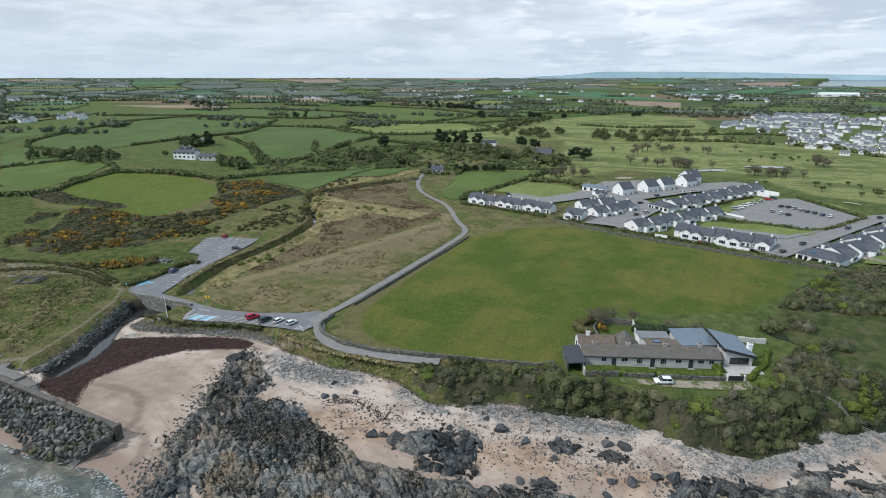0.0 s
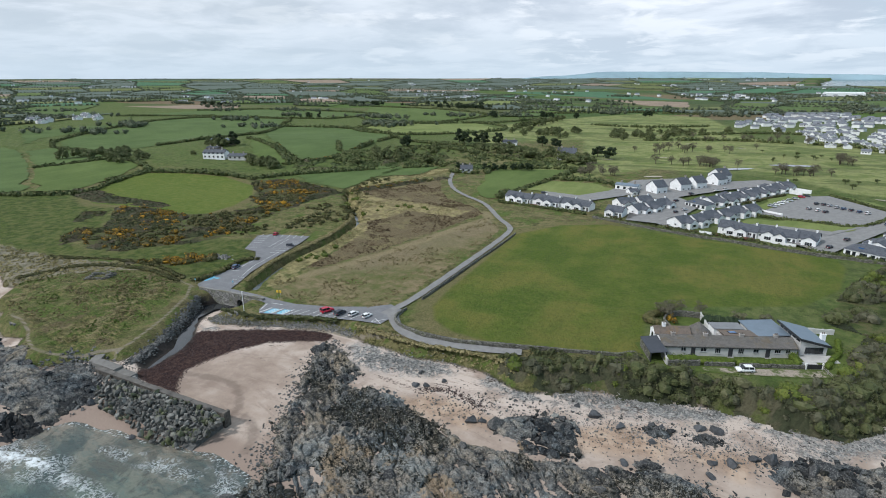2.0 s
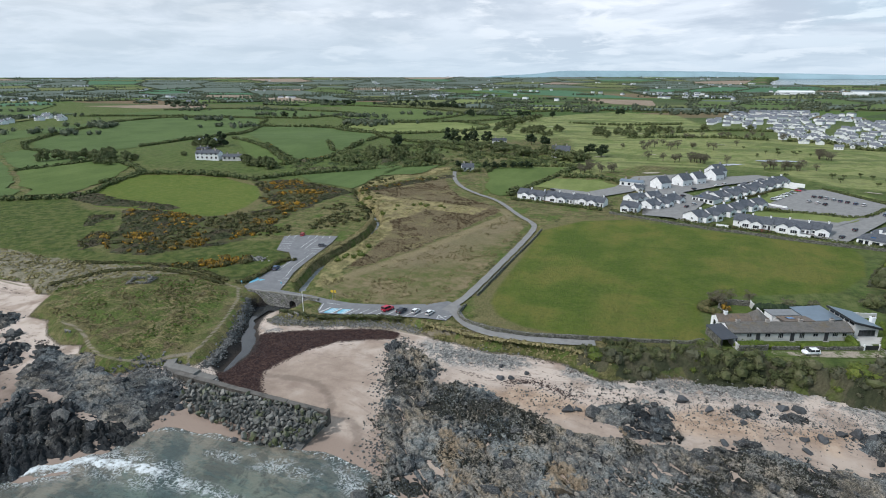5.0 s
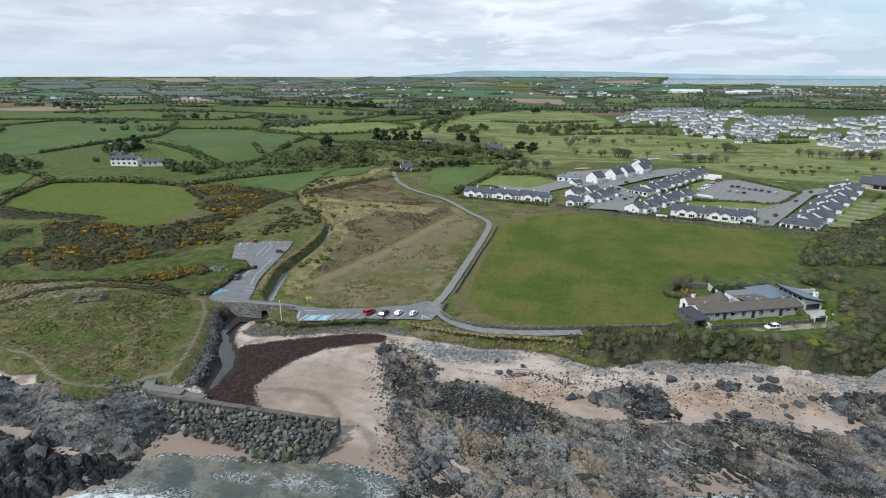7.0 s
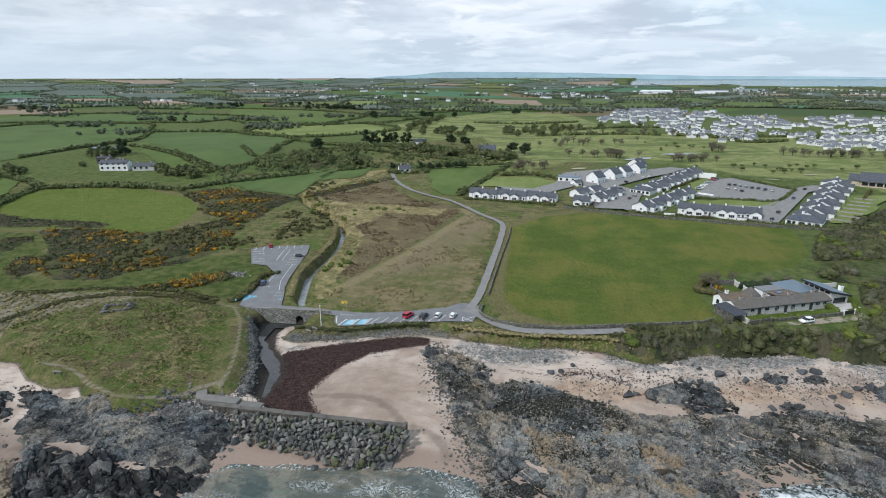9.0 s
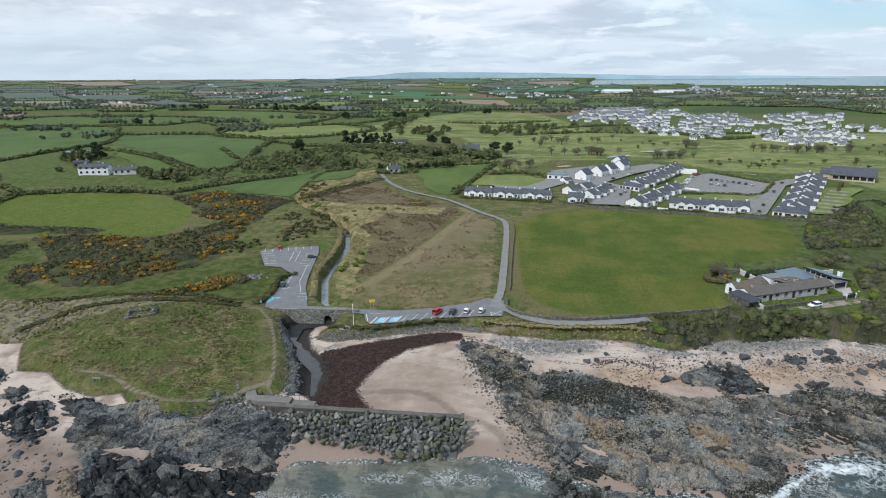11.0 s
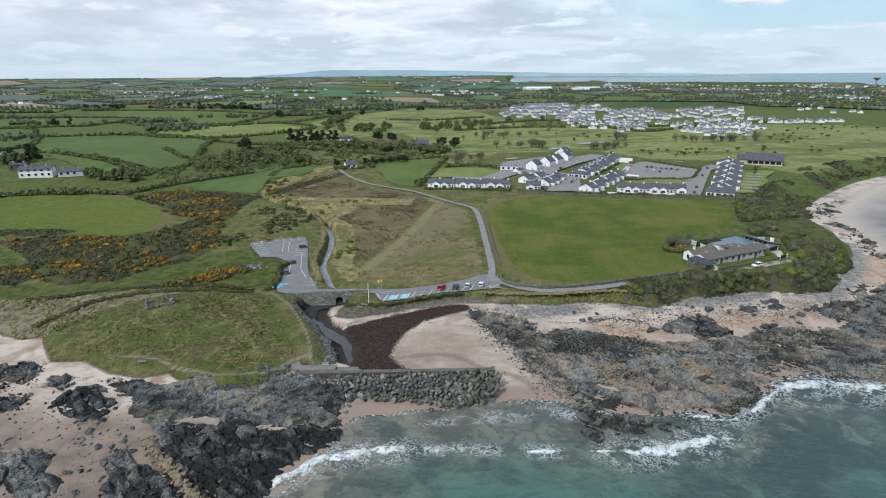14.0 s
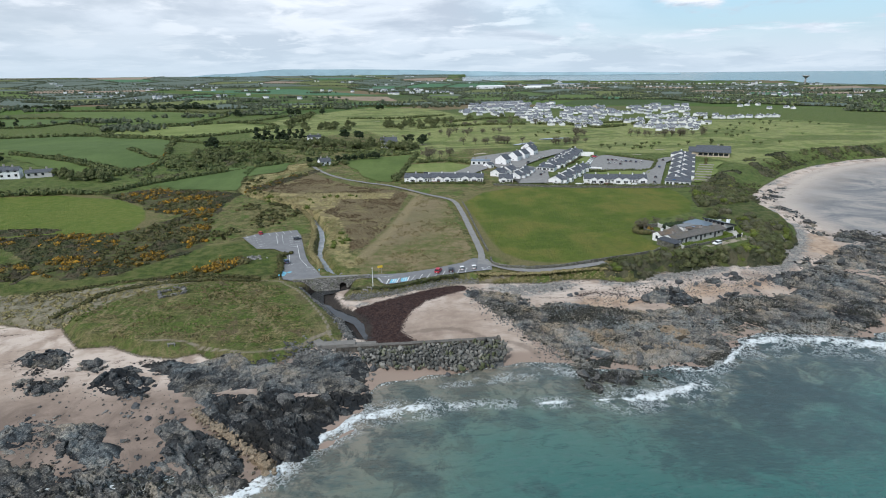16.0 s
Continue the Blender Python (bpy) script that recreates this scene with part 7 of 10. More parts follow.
def field(key, points, label, lift=0.3, cut=9.0):
    OUTLINES.append(points)
    bm = bmesh.new()
    f = bm.faces.new([bm.verts.new((px, py, 0)) for px, py in points])
    f.normal_update()
    if f.normal.z < 0:
        f.normal_flip()
    bmesh.ops.triangulate(bm, faces=[f])
    for _ in range(7):
        longs = [e for e in bm.edges if e.calc_length() > cut]
        if not longs:
            break
        bmesh.ops.subdivide_edges(bm, edges=longs, cuts=1, use_grid_fill=False)
        bmesh.ops.triangulate(bm, faces=[g for g in bm.faces if len(g.verts) > 3])
    for v in bm.verts:
        if v.is_boundary and cut < 50:
            v.co += Vector((4.5 * (noise.noise(v.co * 0.07) + 0.5 * noise.noise(v.co * 0.21)), 4.5 * (noise.noise(v.co * 0.07 + Vector((9, 0, 0))) + 0.5 * noise.noise(v.co * 0.21 + Vector((5, 0, 0)))), 0))
    co = np.array([v.co[:] for v in bm.verts])
    z = base_height(co[:, 0], co[:, 1]) + lift
    for v, h in zip(bm.verts, z):
        v.co.z = h
    return tagged(part("field", bm, field_material(key), soft=True), label, "field", "farm fields", kind="structure")


field("rich", [(-605.8, 294.7), (-745.5, 495.2), (-738.4, 562.2), (-611.8, 600.6), (-540.2, 524.8), (-482.4, 443.1), (-465.0, 397.2), (-456.2, 326.6), (-457.3, 285.0), (-482.7, 258.0), (-553.5, 263.6)], "large rich green pasture behind the farm")
field("rich", [(-463.3, 417.7), (-515.0, 500.0), (-449.7, 516.1), (-372.5, 500.2), (-326.7, 456.9), (-293.4, 355.3), (-281.2, 320.8), (-286.8, 280.7), (-354.2, 326.4)], "rich green pasture edged with flowering gorse")
field("mid", [(-419.2, 357.4), (-440.0, 399.9), (-360, 322), (-293.9, 275.2), (-290.0, 254.0), (-325.5, 275.7)], "narrow green field beside the farm")
# several western pastures here take a darker green in place of cloud shade
field("mid", [(-447.2, 189.6), (-424.5, 233.6), (-379.3, 222.7), (-353.5, 183.2), (-344.3, 156.7), (-360.2, 145.9)], "pale grazed pasture")
field("rich", [(-378, 133), (-440, 112), (-560, 140), (-600, 240), (-552, 230), (-453, 188), (-447, 186), (-366, 143)], "wide grazed pasture above the shore")
field("rich", [(-547.3, 234.7), (-554.2, 255.0), (-440.9, 247.2), (-432.2, 229.9), (-452.7, 192.1)], "bright green strip of pasture")
field("rich", [(-890.4, 527.2), (-906.7, 692.2), (-805.1, 785.1), (-562.2, 756.6), (-550.0, 632.2), (-663.1, 608.7), (-779.4, 583.8)], "long green pasture")
field("mid", [(-707.0, 952.2), (-530.3, 923.0), (-385.8, 814.2), (-374.4, 651.6), (-447.5, 614.0), (-540, 690)], "bright green pasture on a slope")
field("pale", [(-432.0, 580.6), (-326.2, 655.2), (-260.9, 581.0), (-322.5, 491.0), (-407.4, 505.0)], "pale green pasture")
field("rich", [(-738.7, 320.9), (-728.2, 375.1), (-769.3, 520.0), (-704.7, 416.3), (-642.5, 292.6), (-600.8, 258.8)], "green pasture with low hedges")
field("bare", [(-1172.2, 720.7), (-1076.0, 822.9), (-1008.3, 885.2), (-904.9, 779.9), (-986.5, 716.2)], "ploughed pinkish-brown field")
field("bare", [(-361.9, 1520.4), (-156.0, 1465.2), (-125.7, 1192.7), (-214.6, 1249.9)], "ploughed brown field")
field("teal", [(-897.6, 2096.3), (-540.1, 2258.8), (-170.0, 1552.2), (-406.2, 1638.0)], "blue-green cereal field")
field("mid", [(-157.7, 304.9), (-158.3, 325.3), (-108.0, 345.7), (-112.5, 320.7), (-119.6, 276.2), (-123.8, 245.3), (-128.4, 241.9), (-137.4, 250.7)], "green field beside the lane")
field("pale", [(-117.9, 271.4), (-113.6, 300.4), (-89.7, 303.4), (-69.3, 284.9), (-81.1, 266.4), (-106.1, 270.6)], "pale mown lawn behind the bungalows")
field("rich", [(-262.4, 249.1), (-235.6, 281.1), (-214.2, 302.7), (-214.0, 267.1), (-210.0, 228.6), (-241.6, 234.6)], "lush green meadow in the valley")
field("rich", [(-235.8, 299.7), (-196.2, 318.0), (-192.9, 288.9), (-210.8, 269.8)], "lush green meadow above the stream")

# an irregular net of small fields runs on to the skyline
frng = random.Random(5)
net = {}
rings = [620, 730, 860, 1010, 1180, 1380, 1620, 1900, 2230, 2620, 3080, 3620, 4250, 4700]
AZ = [radians(-80 + 4.6 * i) for i in range(28)]
for j, rr in enumerate(rings):
    for i, az in enumerate(AZ):
        a = az + radians(frng.uniform(-1.5, 1.5) + (2.3 if j % 2 else 0))
        r = rr * (1 + frng.uniform(-0.05, 0.05))
        net[i, j] = (-60 + r * math.sin(a), r * math.cos(a))
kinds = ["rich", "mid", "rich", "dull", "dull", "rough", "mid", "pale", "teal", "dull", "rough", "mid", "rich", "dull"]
near_outlines = list(OUTLINES)
far_hedges = []
for j in range(len(rings) - 1):
    for i in range(len(AZ) - 1):
        quad = [net[i, j], net[i + 1, j], net[i + 1, j + 1], net[i, j + 1]]
        qx, qy = np.array([q[0] for q in quad]), np.array([q[1] for q in quad])
        mx, my = qx.mean(), qy.mean()
        if inside_by(qx, qy, LAND).min() < 20 or inside_by(np.append(qx, mx), np.append(qy, my), GOLF).max() > -30 or math.hypot(mx - 230, my - 740) < 330:
            continue
        if max(inside_by(np.append(qx, mx), np.append(qy, my), p).max() for p in near_outlines) > -25:
            continue
        key = frng.choice(kinds)
        cuts = [quad] if frng.random() < 0.4 else [[quad[0], quad[1], ((quad[1][0] + quad[2][0]) / 2, (quad[1][1] + quad[2][1]) / 2), ((quad[0][0] + quad[3][0]) / 2, (quad[0][1] + quad[3][1]) / 2)],
                                                    [((quad[0][0] + quad[3][0]) / 2, (quad[0][1] + quad[3][1]) / 2), ((quad[1][0] + quad[2][0]) / 2, (quad[1][1] + quad[2][1]) / 2), quad[2], quad[3]]]
        for piece in cuts:
            # past 1500 m most fields get the tone with haze painted in
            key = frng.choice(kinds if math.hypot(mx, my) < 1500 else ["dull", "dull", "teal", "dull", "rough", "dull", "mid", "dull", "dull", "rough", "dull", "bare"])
            if frng.random() < 0.95:
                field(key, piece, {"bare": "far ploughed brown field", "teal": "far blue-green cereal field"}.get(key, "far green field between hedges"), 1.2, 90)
            far_hedges.append((piece[0], piece[1]))
            far_hedges.append((piece[0], piece[3]))
blobs = []
for k, (a, b) in enumerate(far_hedges):
    dist = math.hypot(a[0] + 60, a[1])
    n = max(2, int(math.dist(a, b) / (4.2 + dist / 420)))
    if frng.random() < 0.08:
        continue
    for q in range(n):
        t = q / n
        hx, hy = a[0] + (b[0] - a[0]) * t + frng.gauss(0, 1.5), a[1] + (b[1] - a[1]) * t + frng.gauss(0, 1.5)
        tall = frng.uniform(1.6, 3.0) * (2.2 if frng.random() < 0.14 else 1.0)
        blobs.append((hx, hy, tall * 0.6, frng.uniform(2.0, 3.2) + dist / 1300, 2.2 + dist / 1500, tall))
blobs = np.array(blobs)
blobs[:, 2] += base_height(blobs[:, 0], blobs[:, 1]) + 1.0
# hedge greens paled and blued: distance haze is put into the leaf colour
HAZED_LEAF = leaf_material("far_hedge_leaf", (0.056, 0.074, 0.047), (0.082, 0.100, 0.060), (0.108, 0.122, 0.074), (0.136, 0.138, 0.090))
foliage("far_hedgerows", blobs, 9, 1.5, HAZED_LEAF, 91, "dark hedges and small trees dividing the far fields", "hedge")
# copses and scattered thickets
blobs = []
for k in range(150):
    cr, ca = 640 * math.exp(frng.random() * 1.95), radians(frng.uniform(-72, 42))
    cx, cy = -60 + cr * math.sin(ca), cr * math.cos(ca)
    for q in range(frng.randint(6, 26)):
        s = frng.uniform(2.4, 4.6)
        blobs.append((cx + frng.gauss(0, 22), cy + frng.gauss(0, 9), s * 0.7, s, s, s))
blobs = np.array(blobs)
pick = (inside_by(blobs[:, 0], blobs[:, 1], LAND) > 10) & (np.hypot(blobs[:, 0] - 230, blobs[:, 1] - 740) > 290) & (inside_by(blobs[:, 0], blobs[:, 1], GOLF) < 0)
blobs = blobs[pick]
blobs[:, 2] += base_height(blobs[:, 0], blobs[:, 1])
foliage("far_copses", blobs, 12, 1.4, HAZED_LEAF, 92, "small dark copses and thickets among far fields", "woodland")

HEDGES = [
    [(-440, 96), (-371, 128), (-332, 153), (-343, 180), (-354, 206)],
    [(-745, 495), (-690, 400), (-610, 294), (-556, 258)], [(-556, 258), (-440, 248), (-425, 233)], [(-745, 500), (-740, 565), (-612, 603), (-540, 527), (-482, 445), (-465, 400)], [(-465, 400), (-456, 330), (-457, 290)],
    [(-515, 503), (-450, 519), (-372, 503), (-326, 459)], [(-465, 410), (-515, 500)], [(-354, 326), (-287, 281), (-282, 320), (-293, 355), (-327, 457)], [(-420, 357), (-350, 318), (-296, 277)], [(-890, 530), (-780, 586), (-663, 604), (-550, 632)],
    [(-906, 692), (-805, 788), (-562, 759), (-550, 632)], [(-562, 759), (-540, 690), (-447, 612), (-374, 650)], [(-707, 954), (-530, 926), (-386, 816), (-374, 652)], [(-432, 581), (-326, 657), (-261, 582), (-322, 490), (-407, 503), (-432, 581)],
    [(-424, 234), (-379, 223), (-352, 208), (-354, 184)], [(-352, 209), (-329, 219), (-298, 225), (-278, 226)], [(-447, 190), (-424, 234)], [(-262, 250), (-236, 282), (-214, 304), (-196, 319)], [(-277, 226), (-262, 250)],
    [(-236, 300), (-270, 300), (-290, 270)], [(-250, 320), (-290, 330), (-327, 372)], [(-196, 320), (-230, 345), (-270, 380)], [(-158, 306), (-158, 330), (-108, 350)], [(-108, 348), (-112, 320), (-119, 276), (-124, 246)],
    [(-270, 395), (-230, 400), (-190, 380), (-150, 360)], [(-330, 460), (-280, 430), (-220, 425)], [(-326, 657), (-300, 700), (-280, 780)], [(-110, 306), (-88, 308), (-68, 290)], [(-400, 860), (-300, 900), (-200, 980), (-90, 960)],
    [(-100, 540), (-30, 560), (60, 545), (140, 560)], [(60, 545), (90, 500), (170, 560), (260, 600)], [(-190, 700), (-130, 690), (-60, 720)], [(-60, 610), (-10, 640), (60, 640)]]
for k, line in enumerate(HEDGES):
    far = min(q[1] for q in line) > 450
    hedgerow(line, 1.7 if not far else 2.0, 2.4 if not far else 2.8, 200 + k, 14 if not far else 10, 0.8 if not far else 1.1, 1.9 if not far else 2.8)
foliage("flowering_gorse", hedge_lumps([(-355, 328), (-320, 300), (-288, 283), (-283, 318), (-292, 350)], 2.2, 1.2, 1.5, 260, 0.45), 16, 0.6, GORSE_FLOWER, 261, "orange-flowered gorse along a field hedge", "gorse")

# sandy bunkers and a pond on the golf course
POND = Nodes("pond_water", 0.1, spec=0.5)
POND.colour(POND.ramp(POND.noise(0.2, 3), (0.3, (0.10, 0.12, 0.13)), (0.7, (0.16, 0.18, 0.19))))
BUNKER = plain("bunker_sand", (0.368, 0.328, 0.246), 0.95, 2.0, 0.15)


def oval(name, x, y, rx, ry, turn, material, label, lift):
    bm = bmesh.new()
    z = float(base_height(np.array(x), np.array(y))) + lift
    ring = [bm.verts.new((x + math.cos(radians(turn)) * rx * math.cos(a) * w - math.sin(radians(turn)) * ry * math.sin(a) * w,
                          y + math.sin(radians(turn)) * rx * math.cos(a) * w + math.cos(radians(turn)) * ry * math.sin(a) * w, z))
            for k in range(20) for a, w in [(k * math.pi / 10, 1 + 0.18 * math.sin(3.1 * k) + 0.1 * math.sin(7 * k))]]
    bm.faces.new(ring)
    return tagged(part(name, bm, material), label, name.replace("_", " "), "golf hazards", kind="structure")


oval("golf_pond", -20, 380, 12, 3.4, 38, POND.mat, "grey pond on the golf course", 0.42)
oval("golf_pond", 12, 407, 13, 4.0, 15, POND.mat, "grey pond on the golf course", 0.42)
for x0, y0, rx, ry, tn in ((45, 309, 6, 1.8, -20), (72, 330, 7, 2.0, 10), (-5, 340, 6, 1.6, 20), (-68, 420, 5, 2, 0), (-60, 520, 6, 2.4, 30), (-95, 590, 6, 2.4, 0), (-150, 650, 7, 3, 10), (-62, 335, 9, 4, 30), (110, 420, 6, 2, 0), (-103, 396, 7, 2, 0), (-20, 500, 6, 2.4, 0), (-200, 640, 7, 3, 10)):
    oval("golf_bunker", x0, y0, rx * 0.6, ry * 0.65, tn, BUNKER, "pale sand bunker on the golf course", 0.42)


# ---- building materials ----
def render_wall(name, colour, stain):
    m = Nodes(name, 0.9)
    col = m.ramp(m.noise(0.9, 5, 0.65), (0.35, tuple(c * 0.86 for c in colour)), (0.6, colour))
    col = m.mix(m.calc("MULTIPLY", m.step(m.noise(0.7, 5, 0.7, stretch=(1, 1, 0.15)), 0.52, 0.72), 0.5), col, stain)
    return m.colour(col).bump(m.noise(12, 3), 0.02).mat


def slate_roof(name, dark, light, moss=None):
    m = Nodes(name, 0.7)
    col = m.ramp(m.cells(3.2, out="Color", stretch=(1, 1.6, 1.6)), (0.15, dark), (0.85, light))
    col = m.mix(0.45, col, m.ramp(m.noise(0.7, 5, 0.7), (0.36, dark), (0.62, light)))
    if moss:
        col = m.mix(m.calc("MULTIPLY", m.step(m.noise(0.45, 5, 0.7, warp=0.4), 0.50, 0.64), 0.6), col, moss)
    wv = m.nt.nodes.new("ShaderNodeTexWave")
    wv.bands_direction, wv.inputs["Scale"].default_value, wv.inputs["Distortion"].default_value = "Z", 3.4, 0.4
    m.nt.links.new(m.pos, wv.inputs["Vector"])
    col = m.mix(m.calc("MULTIPLY", m.step(wv.outputs["Fac"], 0.25, 0.0), 0.45), col, tuple(c * 0.5 for c in dark))
    return m.colour(col).bump(wv.outputs["Fac"], 0.04, 0.5).mat


WHITE_WALL = render_wall("white_render", (0.80, 0.80, 0.79), (0.62, 0.61, 0.57))
GREY_WALL = render_wall("grey_render", (0.52, 0.51, 0.49), (0.38, 0.375, 0.36))
BEIGE_WALL = render_wall("beige_render", (0.55, 0.47, 0.37), (0.42, 0.36, 0.29))
SLATE = slate_roof("blue_slate", (0.052, 0.058, 0.070), (0.112, 0.119, 0.134))
OLD_SLATE = slate_roof("old_slate", (0.085, 0.078, 0.07), (0.165, 0.15, 0.135), (0.14, 0.105, 0.06))
BROWN_SLATE = slate_roof("brown_slate", (0.10, 0.08, 0.065), (0.185, 0.145, 0.115), (0.20, 0.13, 0.07))
METAL_ROOF = plain("grey_metal_roof", (0.17, 0.215, 0.26), 0.45, 0.8, 0.18, metal=0.3)
LEAD = plain("lead_sheet", (0.20, 0.205, 0.21), 0.6, 0.9, 0.25)
DARK_FELT = plain("dark_felt", (0.05, 0.055, 0.065), 0.8, 1.2, 0.3)
GLASS = Nodes("window_glass", 0.06, spec=0.6).colour((0.018, 0.022, 0.026)).mat
SKY_GLASS = Nodes("skylight_glass", 0.08, spec=0.6).colour((0.03, 0.10, 0.24)).mat
GREY_TRIM = plain("weathered_trim", (0.40, 0.40, 0.39), 0.6, 3, 0.15)
WHITE_TRIM = plain("white_trim", (0.78, 0.78, 0.77), 0.5, 3, 0.08)
DARK_TRIM = plain("dark_trim", (0.03, 0.032, 0.035), 0.6, 3, 0.2)
DOOR_PAINT = plain("dark_door", (0.045, 0.045, 0.05), 0.5, 3, 0.2)
CHIMNEY_MAT = plain("chimney_render", (0.36, 0.33, 0.30), 0.9, 2, 0.35)
CONCRETE = plain("concrete", (0.30, 0.285, 0.265), 0.9, 0.8, 0.35, bump=0.05)
PALE_PAVING = plain("pale_paving", (0.48, 0.46, 0.43), 0.85, 1.2, 0.2)


def drystone(name, a=(0.085, 0.082, 0.072), b=(0.26, 0.25, 0.225), scale=1.7):
    m = Nodes(name, 0.95)
    col = m.ramp(m.cells(scale, out="Color", stretch=(1, 1, 1.7)), (0.1, a), (0.9, b))
    col = m.mix(m.step(m.cells(scale, "DISTANCE_TO_EDGE", "Distance", stretch=(1, 1, 1.7)), 0.09, 0.0), col, (0.035, 0.033, 0.03))
    col = m.mix(m.calc("MULTIPLY", m.step(m.noise(0.6, 4), 0.5, 0.66), 0.45), col, (0.10, 0.11, 0.05))
    return m.colour(col).bump(m.cells(scale, "DISTANCE_TO_EDGE", "Distance", stretch=(1, 1, 1.7)), 0.15, 0.8).mat


STONE = drystone("drystone", (0.065, 0.063, 0.052), (0.20, 0.192, 0.165))


def gable_roof(parent, x0, x1, y0, y1, eave, ridge, material, over=0.3, thick=0.16, axis="x", name="roof", label=""):
    """Two slopes with thickness; the ridge runs along axis."""
    bm = bmesh.new()
    if axis == "x":
        a0, a1, b0, b1 = y0, y1, x0, x1
    else:
        a0, a1, b0, b1 = x0, x1, y0, y1
    mid, half = (a0 + a1) / 2, (a1 - a0) / 2
    drop = (ridge - eave) / half * over
    line = [(a0 - over, eave - drop), (mid, ridge), (a1 + over, eave - drop), (a1 + over, eave - drop + thick), (mid, ridge + thick), (a0 - over, eave - drop + thick)]
    prism(bm, line, b0 - over, b1 + over)
    if axis == "x":
        bmesh.ops.transform(bm, matrix=Matrix(((0, 1, 0, 0), (1, 0, 0, 0), (0, 0, 1, 0), (0, 0, 0, 1))), verts=bm.verts[:])
        bmesh.ops.recalc_face_normals(bm, faces=bm.faces[:])
    return part(name, bm, material, parent, label)


def hip_roof(parent, x0, x1, y0, y1, eave, ridge, material, over=0.3, name="roof", label=""):
    """Four slopes that meet in a ridge along the longer side."""
    x0, x1, y0, y1 = x0 - over, x1 + over, y0 - over, y1 + over
    w = min(x1 - x0, y1 - y0) / 2
    ends = [(x0 + w, (y0 + y1) / 2), (x1 - w, (y0 + y1) / 2)] if x1 - x0 >= y1 - y0 else [((x0 + x1) / 2, y0 + w), ((x0 + x1) / 2, y1 - w)]
    bm = bmesh.new()
    low = [bm.verts.new((x, y, eave)) for x, y in ((x0, y0), (x1, y0), (x1, y1), (x0, y1))]
    p, q = (bm.verts.new((x, y, ridge + 0.01 * k)) for k, (x, y) in enumerate(ends))
    bm.faces.new(low[::-1])
    if x1 - x0 >= y1 - y0:
        sides = ((low[0], low[1], q, p), (low[1], low[2], q), (low[2], low[3], p, q), (low[3], low[0], p))
    else:
        sides = ((low[0], low[1], p), (low[1], low[2], q, p), (low[2], low[3], q), (low[3], low[0], p, q))
    for f in sides:
        bm.faces.new(f)
    bmesh.ops.recalc_face_normals(bm, faces=bm.faces[:])
    return part(name, bm, material, parent, label)


def gable_body(parent, x0, x1, y0, y1, z0, eave, ridge, material, axis="x", name="wall", label=""):
    bm = bmesh.new()
    if axis == "x":
        prism(bm, [(y0, z0), (y1, z0), (y1, eave), ((y0 + y1) / 2, ridge), (y0, eave)], x0, x1)
        bmesh.ops.transform(bm, matrix=Matrix(((0, 1, 0, 0), (1, 0, 0, 0), (0, 0, 1, 0), (0, 0, 0, 1))), verts=bm.verts[:])
        bmesh.ops.recalc_face_normals(bm, faces=bm.faces[:])
    else:
        prism(bm, [(x0, z0), (x1, z0), (x1, eave), ((x0 + x1) / 2, ridge), (x0, eave)], y0, y1)
    return part(name, bm, material, parent, label)


def window(parent, x, y, z, w, h, face="-y", frame_mat=None, bars=1):
    """A framed window set 4 cm into the look of a wall that faces -y, +y, -x or +x."""
    ob = new("window")
    ob.parent = parent
    ob.matrix_basis = pose(x, y, z, 0, 0, {"-y": 0, "+x": 90, "+y": 180, "-x": -90}[face])
    frame_mat = frame_mat or WHITE_TRIM
    bm = bmesh.new()
    t = 0.09
    for a, b, c, d in ((-w / 2, w / 2, 0, t), (-w / 2, w / 2, h - t, h), (-w / 2, -w / 2 + t, t, h - t), (w / 2 - t, w / 2, t, h - t)):
        box(bm, a, b, -0.06, 0.06, c, d)
    for k in range(bars):
        cx = -w / 2 + w * (k + 1) / (bars + 1)
        box(bm, cx - 0.035, cx + 0.035, -0.05, 0.05, t, h - t)
    part("window_frame", bm, frame_mat, ob)
    boxed("pane", -w / 2 + t, w / 2 - t, -0.03, 0.02, t, h - t, GLASS, ob)
    boxed("window_sill", -w / 2 - 0.08, w / 2 + 0.08, -0.14, 0.05, -0.08, -0.005, frame_mat, ob)
    return ob


def chimney(parent, x, y, z0, z1, w=0.9, d=0.6, material=None):
    ob = boxed("chimney", x - w / 2, x + w / 2, y - d / 2, y + d / 2, z0, z1, material or CHIMNEY_MAT, parent)
    boxed("chimney_cap", x - w / 2 - 0.08, x + w / 2 + 0.08, y - d / 2 - 0.08, y + d / 2 + 0.08, z1, z1 + 0.12, material or CHIMNEY_MAT, ob)
    for dx in (-w * 0.22, w * 0.22):
        bm = bmesh.new()
        bmesh.ops.create_cone(bm, cap_ends=True, segments=8, radius1=0.13, radius2=0.10, depth=0.4, matrix=Matrix.Translation((x + dx, y, z1 + 0.32)))
        part("chimney_pot", bm, BROWN_SLATE, ob)
    return ob


